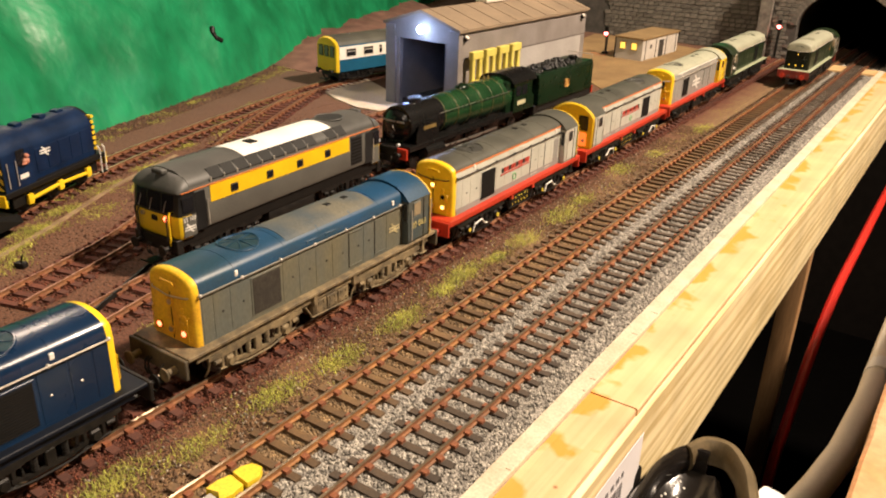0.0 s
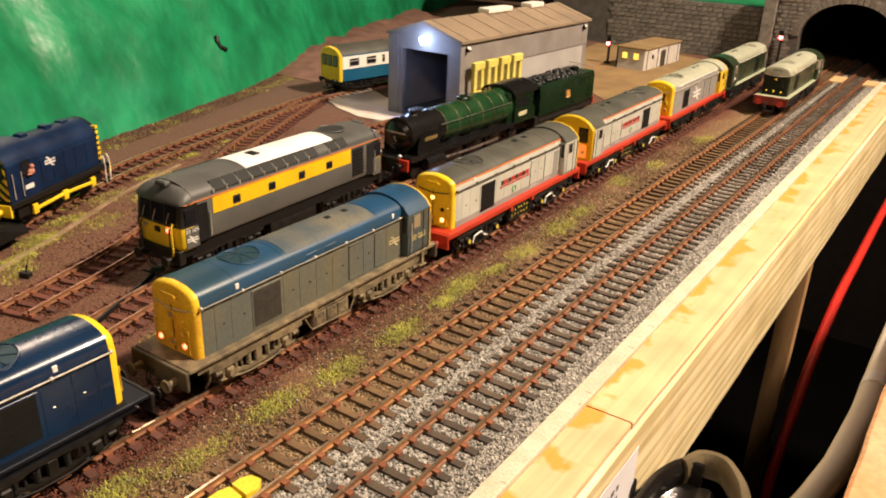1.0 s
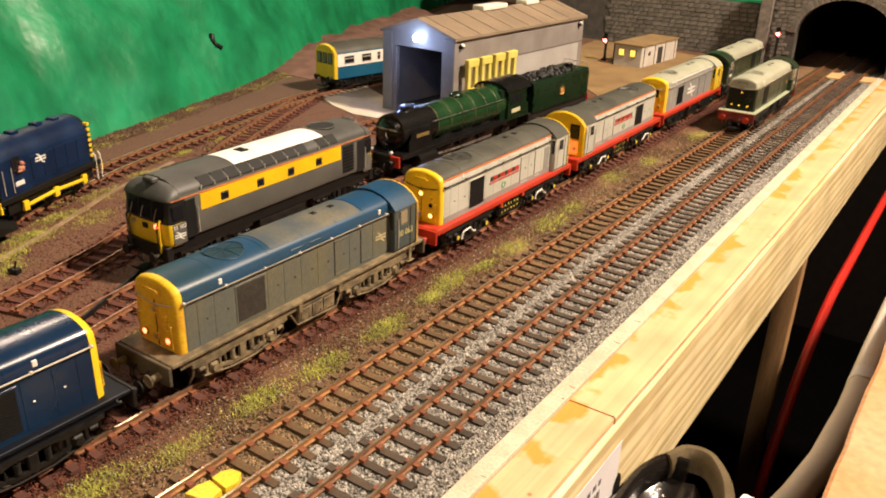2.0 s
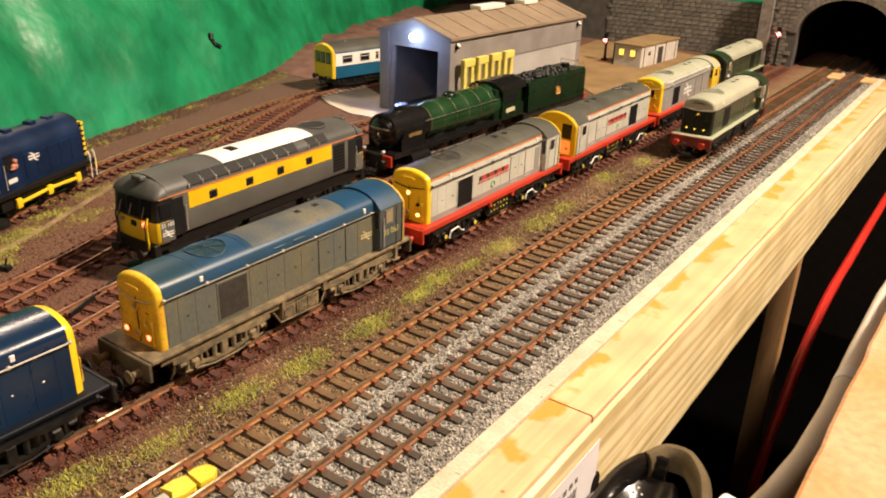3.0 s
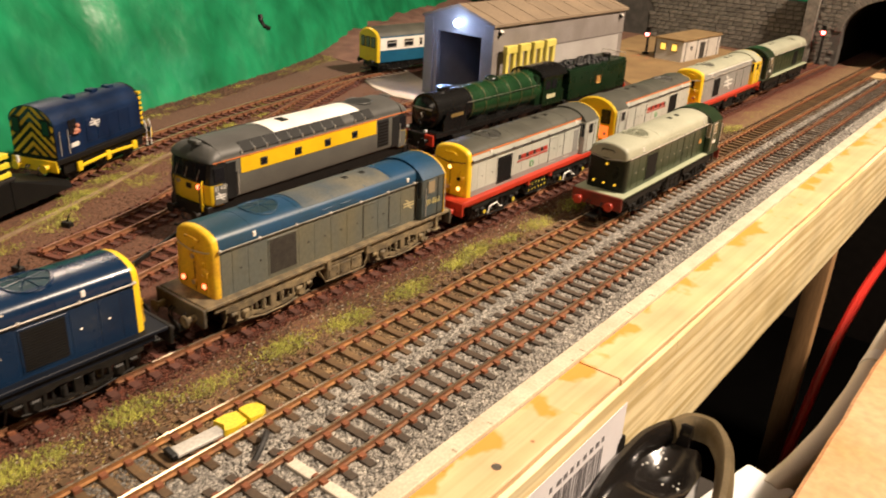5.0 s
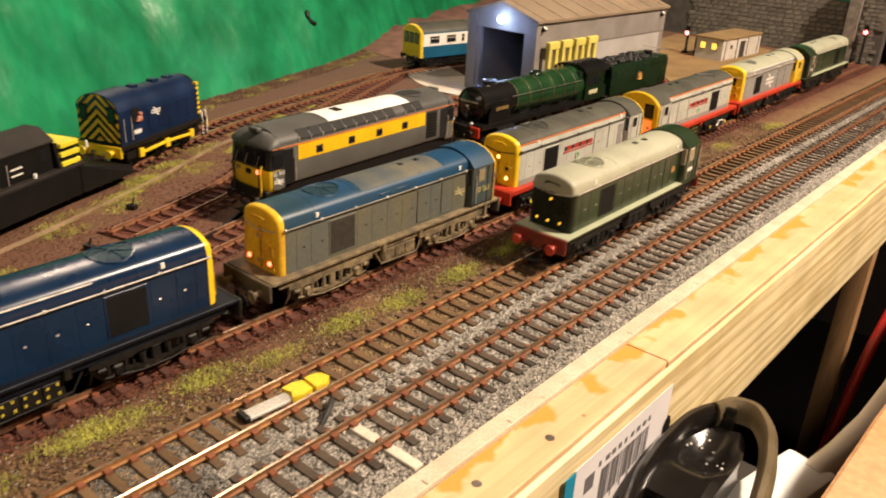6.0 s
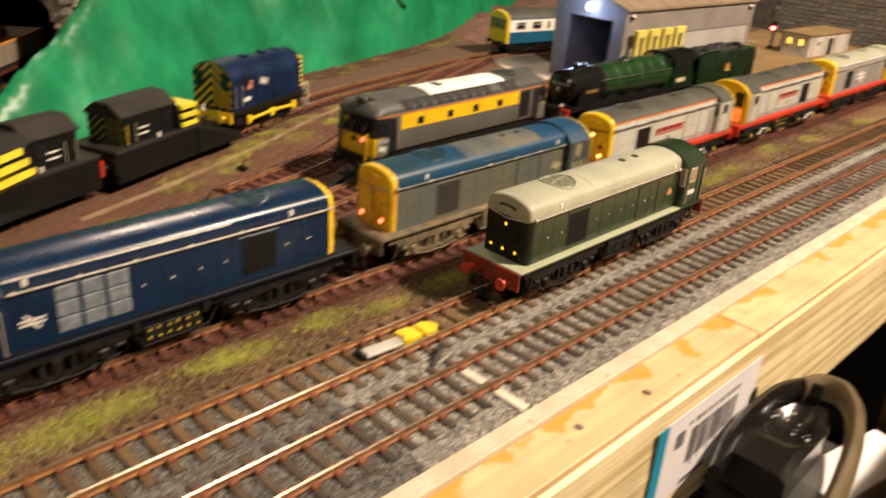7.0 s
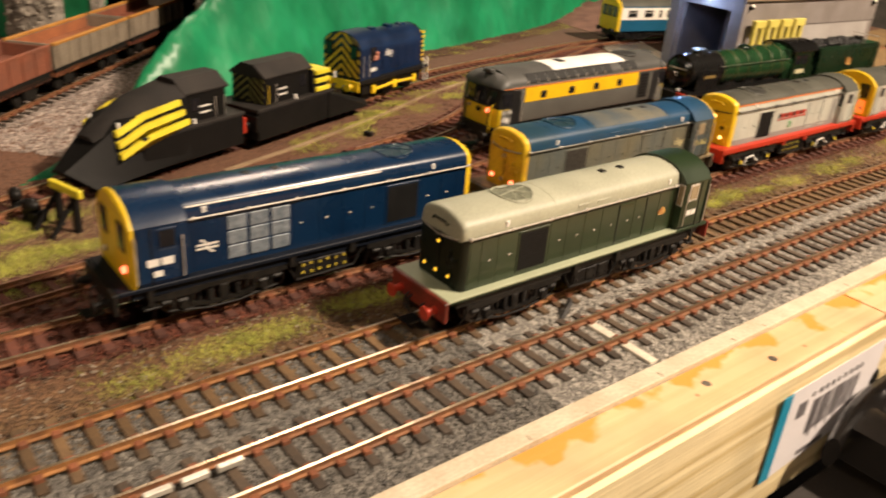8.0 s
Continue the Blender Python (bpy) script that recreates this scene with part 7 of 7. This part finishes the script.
def wagon(s, label, outer, inner_m, lip):
    M = Matrix.Translation((-0.339 - 0.727 * s * 0.001, 0.373 + 0.687 * s * 0.001, 0)) @ Euler((0, 0, math.atan2(0.727, 0.687))).to_matrix().to_4x4()
    root = thing("open_wagon", M, label, "wagon", "open wagons")
    L, HW = 108.0, 17.0
    part("floor", box(BM(), (-HW + 1, HW - 1), (1, L - 1), (12, 15)), inner_m, root)
    part("load", box(BM(), (-HW + 2, HW - 2), (1.8, L - 1.8), (15, 26), 0.8), inner_m, root, "level rusty-orange load")
    for sx in (-1, 1):
        sd = part("side", box(BM(), tuple(sorted((sx * (HW - 1.4), sx * HW))), (0, L), (18, 33), 0.2), outer, root)
        part("inner_lining", box(BM(), tuple(sorted((sx * (HW - 1.8), sx * (HW - 1.45)))), (1.5, L - 1.5), (15, 32.5)), inner_m, sd)
        part("top_lip", box(BM(), tuple(sorted((sx * (HW - 1.9), sx * (HW + 0.5)))), (-0.4, L + 0.4), (33, 35), 0.3), lip, sd)
        for i in range(8):
            y = 4 + i * 14.2
            part("rib", box(BM(), tuple(sorted((sx * HW, sx * (HW + 0.9)))), (y, y + 1.0), (18.2, 33), 0.2), outer, sd)
        part("solebar", box(BM(), tuple(sorted((sx * (HW - 3), sx * (HW - 1)))), (1, L - 1), (12, 18), 0.2), CHASSIS, root)
        for y in (22, 86):
            part("axle_guard", box(BM(), tuple(sorted((sx * 11.5, sx * 13.4))), (y - 6, y + 6), (4, 13), 0.4), CHASSIS, root)
    for y0, y1 in ((0, 1.4), (L - 1.4, L)):
        part("end", box(BM(), (-HW + 1.4, HW - 1.4), (y0, y1), (17, 34), 0.2), outer, root)
    wheels(root, (14, 30, 78, 94), 5.5)
    buffers(root, 0, -1, 11, BLACK)
    buffers(root, L, 1, 11, BLACK)


build_class33()
build_steam()
build_shunter()
plough(pose(-0.1885, 0.3766, 0, 0, 0, 20.5), "black snow plough model with yellow striped blade", False)
plough(Matrix.Translation((-0.2575, 0.5640, 0)) @ Euler((0, 0, radians(202.5))).to_matrix().to_4x4() @ pose(0, -0.012, 0), "black snow plough model with striped blade next to the shunter", True)
build_coach()
RUSTW = mat("wagon_rust", (0.26, 0.08, 0.04), 0.75, 0, (0.17, 0.06, 0.035), 60, 0.2)
BUFF = mat("wagon_grey_buff", (0.27, 0.22, 0.16), 0.7, 0, (0.19, 0.15, 0.11), 60, 0.2)
AMBER = mat("wagon_amber", (0.5, 0.25, 0.05), 0.65, 0, (0.38, 0.16, 0.035), 60, 0.1)
wagon(-72, "red-brown open wagon model on the branch line", RUSTW, RUSTW, RUSTW)
wagon(41, "weathered buff open wagon model with orange lip", BUFF, mat("wagon_inside", (0.36, 0.13, 0.05), 0.75, 0, (0.25, 0.09, 0.04), 60, 0.2), AMBER)
wagon(154, "weathered buff open wagon model near the branch tunnel", BUFF, RUSTW, AMBER)

# ---- small things ----


def build_small():
    # yellow and grey track clip between the rails
    root = thing("track_clip", pose(0.0105, 0.503, -0.0022, 0, 0, -4), "yellow and grey plastic magnet clip between the rails", "clip")
    ym = mat("clip_yellow", (0.8, 0.6, 0.03), 0.4, 0, (0.7, 0.5, 0.02), 90, 0.1)
    part("yellow_body", loft(BM(), [[(-4.6, 2, z), (0, 3.5, z), (3.4, 1.5, z), (4.4, 6, z), (3.2, 11, z), (-3.8, 11.5, z), (-4.9, 7, z)] for z in (0, 2.6)]), ym, root)
    part("yellow_cap", loft(BM(), [[(-3.8, 12.3, z), (4.2, 12.0, z), (4.6, 17, z), (1.5, 20.5, z), (-2.5, 19.5, z), (-4.0, 16, z)] for z in (0.2, 3.2)]), ym, root)
    part("grey_tongue", box(BM(), (-3, 3), (-17, 2.4), (0, 1.6), 0.4), mat("clip_grey", (0.5, 0.48, 0.43), 0.45, 0, None, 60, 0.05), root, "pale grey tongue")
    part("hook", box(BM(), (-3.2, 3.2), (-19, -16.5), (0, 2.4), 0.3), BLACK, root)
    bm = tube(BM(), [(31, 503, -4), (30, 507, -1), (28, 511, 0.5), (25, 514, 0), (23, 516, -2.5)], 1.1, 8)
    solo("wire_end", bm, PIPE, "bent black wire end beside the track", "wire")
    pm = mat("plastic_strip", (0.68, 0.62, 0.5), 0.6, 0, (0.58, 0.52, 0.42), 80, 0.1)
    root = thing("marker_strip", pose(0, 0, 0), "cream plastic strip laid across the line", "strip")
    for x0, x1 in ((40.2, 54.4), (57.4, 72.6)):
        part("strip", box(BM(), (x0, x1), (508.8, 513.2), (-3.6, -2.2), 0.2), pm, root)
    root = thing("rail_joiner", pose(0, 0, 0), "short bright metal rail joiners inside the rail", "joiner")
    for i in range(3):
        part("tab", box(BM(), (41.6, 43.6), (329 + i * 10.5, 337 + i * 10.5), (-1.6, 0.4), 0.2), mat("bright_tab", (0.8, 0.76, 0.66), 0.3, 0.5), root)
    # narrow board between yard tracks
    p = polyline([(-186, 455), (-206, 510), (-246, 605), (-281, 676), (-306, 745)], 8)
    bm = loft(BM(), [[(q[0] + o * q[3], q[1] - o * q[2], z) for o, z in ((-1.5, -5), (-1.5, -3.1), (1.5, -3.1), (1.5, -5))] for q in p])
    solo("cable_trunking", bm, mat("trunking", (0.34, 0.24, 0.14), 0.8, 0, (0.2, 0.13, 0.075), 60, 0.2), "buff cable trunking strip in the yard earth", "trunking")
    # buffer stop
    root = thing("buffer_stop", pose(-0.147, 0.362, -0.004, 0, 0, 18), "black buffer stop with a yellow beam", "buffer stop")
    part("beam", box(BM(), (-11, 12), (-1.3, 1.3), (18, 22), 0.4), LEMON, root, "yellow beam")
    for x in (-9, 4):
        part("post", box(BM(), (x, x + 3.5), (-1, 2), (0, 19), 0.4), BLACK, root)
        part("stay", tube(BM(), [(x + 1.7, 1, 17), (x + 1.7, -12, 1)], 1.2, 6), BLACK, root)
    # dark scrap by the buffer stop
    for k, (x, y) in enumerate(((-178, 347), (-161, 350))):
        bm = BM()
        for j in range(4):
            box(bm, (-5 + j * 2.4, -3 + j * 2.4), (-2, 2 + j), (0, 9 - j * 1.6 + k * 2), 0.5)
        ball(bm, (0, 0, 9), 4.0, (1.2, 0.8, 0.8))
        solo("scrap_casting", bm, BLACK, "dark lump of scrap casting lying by the siding", "scrap", pose(x * 0.001, y * 0.001, -0.004, 0, 0, 30 * k))
    # turnout lever and point timbers ahead of the two-cab diesel
    for x, y, a in ((-208, 566, 20), (-170, 520, 15)):
        root = thing("point_lever", pose(x * 0.001, y * 0.001, -0.004, 0, 0, a), "small black point lever beside the turnout", "lever")
        part("box", box(BM(), (-3, 3), (-2, 2), (0, 3), 0.4), BLACK, root)
        part("handle", tube(BM(), [(0, 0, 2.5), (2, 0, 7.5)], 0.5, 6), BLACK, root)
    # check rails and blade of the turnout
    bl = polyline([(-131, 556), (-152, 600), (-178, 655)], 6)
    bm = loft(BM(), [[(q[0] + o * q[3], q[1] - o * q[2], z) for o, z in ((-0.6, -2.5), (-0.6, -0.1), (0.6, -0.1), (0.6, -2.5))] for q in bl])
    solo("switch_rail", bm, CHASSIS, "dark switch blade rail of the turnout", "rail")
    # scree at the hill foot behind the coach, and the yard's buff surface
    bm = BM()
    rings = []
    for i in range(40):
        y = 1040 + i * 14
        ring = []
        for k in range(13):
            u = k / 12
            dx = -110 + 150 * u
            z = 16 * math.sin(math.pi * min(1, (1 - u) * 0.62 + 0.0)) * min(1.0, i / 9 + 0.1)
            ring.append((-425 - 0.42 * (y - 1040) + dx, y, -5 + z * (1 + 0.35 * noise.fractal(Vector((i * 0.35, k * 0.5, 2)), 1.0, 2.0, 3))))
        rings.append(ring + [(ring[-1][0], y, -8), (ring[0][0], y, -8)])
    loft(bm, rings)
    solo("scree_bank", bm, mat("scree_earth", (0.2, 0.105, 0.075), 0.9, 0, (0.12, 0.06, 0.045), 60, 0.5), "reddish-brown scree bank at the hill foot", "bank", kind="structure", smooth=60)
    bm = BM()
    pts = [(-205, 1240), (-98, 1130), (-92, 1300), (-95, 1520), (-270, 1570), (-330, 1560), (-300, 1250)]
    loft(bm, [[(x, y, z) for x, y in pts] for z in (-6, -3.6)])
    solo("yard_surface", bm, mat("yard_buff", (0.29, 0.19, 0.08), 0.85, 0, (0.21, 0.13, 0.055), 30, 0.2), "buff sandy yard surface round the hut", "ground", kind="structure", smooth=0)
    # mark on the hillside: a curl of black tape
    tape = tube(BM(), [(-479.5, 935, 53), (-477, 933, 47.8), (-475, 935, 42.6), (-474.6, 942, 39.2)], 2.5, 8)
    solo("black_tape", tape, BLACK, "curl of black tape stuck to the green hillside", "tape")
    # planks across the tunnel mouth
    root = thing("crossing_board", pose(0, 0, 0), "pale timber crossing boards before the tunnel", "board")
    part("board", box(BM(), (19.5, 36.5), (1490, 1530), (-4, -1.2), 0.3), mat("crossing_pine", (0.6, 0.42, 0.2), 0.7, 0, (0.5, 0.32, 0.14), 30, 0.1), root)
    part("board", box(BM(), (59, 74), (1492, 1528), (-4, -1.2), 0.3), MATS["crossing_pine"], root)


def build_aisle():
    """What hangs and lies in the gap beside the board."""
    root = thing("scissors", pose(0, 0, 0), "black plastic scissor handles lying in the gap", "scissors")
    hm = mat("handle_black", (0.007, 0.006, 0.0055), 0.2, 0, (0.013, 0.011, 0.01), 120, 0.15, coat=0.3)
    om = mat("handle_olive", (0.14, 0.105, 0.055), 0.45, 0, (0.1, 0.075, 0.04), 60, 0.05)

    def sink(p):
        return tuple(c + 1.1 * (v - c) for v, c in zip(p, (212, 362, 178)))

    def strap(name, pts, wide, tall, material, label):
        pts = [sink(p) for p in pts]
        q = polyline([(x, y) for x, y, _ in pts], 3.0)
        zs = np.interp(np.linspace(0, 1, len(q)), np.linspace(0, 1, len(pts)), [p[2] for p in pts])
        rings = [[(v[0] + wide * math.cos(b) * v[3], v[1] - wide * math.cos(b) * v[2], z + tall * math.sin(b)) for b in np.linspace(0, math.tau, 11)[:-1]] for v, z in zip(q, zs)]
        return part(name, loft(BM(), rings), material, root, label)

    strap("handle_loop", [(126, 643, -21), (131, 652, -20), (139, 653, -20), (147, 645, -20), (154, 629, -21), (160, 606, -24), (163, 585, -30), (163, 560, -42)], 4.0, 7.0, om, "olive-brown flexible loop")
    strap("inner_loop", [(134, 646, -23), (127, 645, -22), (121.5, 634, -22), (119.5, 612, -23), (120, 592, -26), (124, 572, -32)], 3.4, 7.5, hm, "glossy black rim")
    bm = BM()
    rows = []
    for i in range(3, 12):
        y = 566 + i * 7.0
        half = 13.5 if i < 9 else 13.5 * math.sqrt(max(0.04, 1 - ((i - 8.4) / 3.4) ** 2))
        cx = 133 + 0.02 * (560 - y)
        dip = 9 * max(0.0, math.sin((i - 5.5) / 6.0 * math.pi)) if i > 5 else 0
        top = -23 - 0.3 * max(0, 600 - y)
        rows.append([(cx + half * u, y, top - dip * (1 - u * u) - (2.5 if abs(u) > 0.9 else 0)) for u in np.linspace(-1, 1, 9)] + [(cx + half * u, y, top - 16) for u in np.linspace(1, -1, 5)])
    part("scoop", loft(bm, [[sink(p) for p in row] for row in rows]), hm, root, "glossy black scooped handle")
    r = random.Random(8)
    for i in range(14):
        part("dust_speck", ball(BM(), sink((r.uniform(123, 142), r.uniform(600, 636), -26.0 - r.uniform(0.0, 1.0))), r.uniform(0.3, 0.7), (1, 1, 0.6)), DECAL, root)
    # Added rest for scissors and adapter, coloured to sink into the gap's shade.
    solo("gap_ledge", box(BM(), (107.5, 176), (480, 700), (-86, -78.5), 0.5), mat("ledge_shade_dark", (0.025, 0.02, 0.017), 0.8, 0, None, 30, 0.1), "added dark ledge under the things in the gap", "ledge", kind="structure")
    # white adapter and its lead
    root = thing("mains_adapter", pose(0.153, 0.674, -0.0665, 0, 0, -12), "white plastic mains adapter lying in the gap", "adapter")
    wm = mat("adapter_white", (0.82, 0.82, 0.82), 0.4, 0, None, 60, 0.02, var=0.06)
    part("case", box(BM(), (-12, 13), (-42, 26), (-12, 6), 2.0), wm, root)
    part("strain_relief", cyl(BM(), (6, 22, -1), (10, 34, -1), 4.5, 3.4), wm, root)
    part("plug_pin", box(BM(), (14, 19), (2, 16), (-6, 0), 0.8), BLACK, root)
    bm = tube(BM(), [(161, 694, -66), (167, 712, -60), (173, 734, -51), (177, 770, -41), (178, 830, -35), (180, 900, -29), (186, 1000, -29)], 7.0, 12)
    solo("white_lead", bm, mat("lead_white", (0.75, 0.7, 0.62), 0.45, 0, None, 60, 0.02, var=0.08), "thick cream cable running along the gap", "cable")
    root = thing("cable_socket", pose(0.1775, 0.80, -0.038), "white in-line cable socket", "socket")
    part("sleeve", cyl(BM(), (0, -9, 0), (0, 11, 1), 7.4, 6.2), wm, root)
    pts = [(118, 960, -420), (119, 968, -300), (120, 978, -240), (120, 1020, -202), (120, 1060, -172), (121, 1112, -150), (123, 1250, -138), (126, 1550, -130)]
    q = polyline([(p[1], p[2]) for p in pts], 12)
    bm = tube(BM(), [(120 + 0.006 * (v[0] - 975), v[0], v[1]) for v in q], 4.5, 10)
    solo("red_cable", bm, mat("red_sheath", (0.62, 0.03, 0.02), 0.4, 0, (0.5, 0.022, 0.015), 60, 0.1, var=0.15), "thick red extension cable hanging in the gap", "cable")
    bm = box(BM(), (84, 101), (1066, 1084), (-950, -77.5), 0.8)
    solo("support_leg", bm, mat("leg_wood", (0.32, 0.18, 0.075), 0.7, 0, (0.22, 0.12, 0.05), 20, 0.1, stretch=(1, 1, 0.1)), "brown timber leg under the board", "leg")
    rk = thing("wire_rack", pose(0, 0, 0), "dull wire rack on the floor under the board", "rack")
    for i in range(5):
        part("rod", tube(BM(), [(96, 880 + i * 22, -500 - i * 22), (150 + 4 * i, 868 + i * 22, -500 - i * 22)], 2.2, 8), mat("dull_rod", (0.2, 0.19, 0.18), 0.4, 0.7), rk)
    for x in (98, 140):
        part("upright", tube(BM(), [(x, 874, -950), (x, 874, -470)], 2.4, 8), BLACK, rk)


build_small()
build_aisle()


def motions():
    """The green locomotive runs down the line at an even pace; its wheels turn."""
    knots = ((0.0, 1.3350), (1.5, 1.1775), (3.0, 1.0145), (4.0, 0.9010), (5.5, 0.7315), (7.0, 0.5600), (8.0, 0.4460))

    def way(t):
        return float(np.interp(t, [k[0] for k in knots], [k[1] for k in knots]))

    walk(RUNNER, [(t, pose(0.0086, y, 0)) for t, y in knots])
    steps = [i / 15 for i in range(121)]
    for ws, y in WHEELS:
        walk(ws, [(t, pose(0, y, 0.007, math.degrees((way(t) - way(0)) / 0.007) * -1, 0, 0)) for t in steps])


motions()
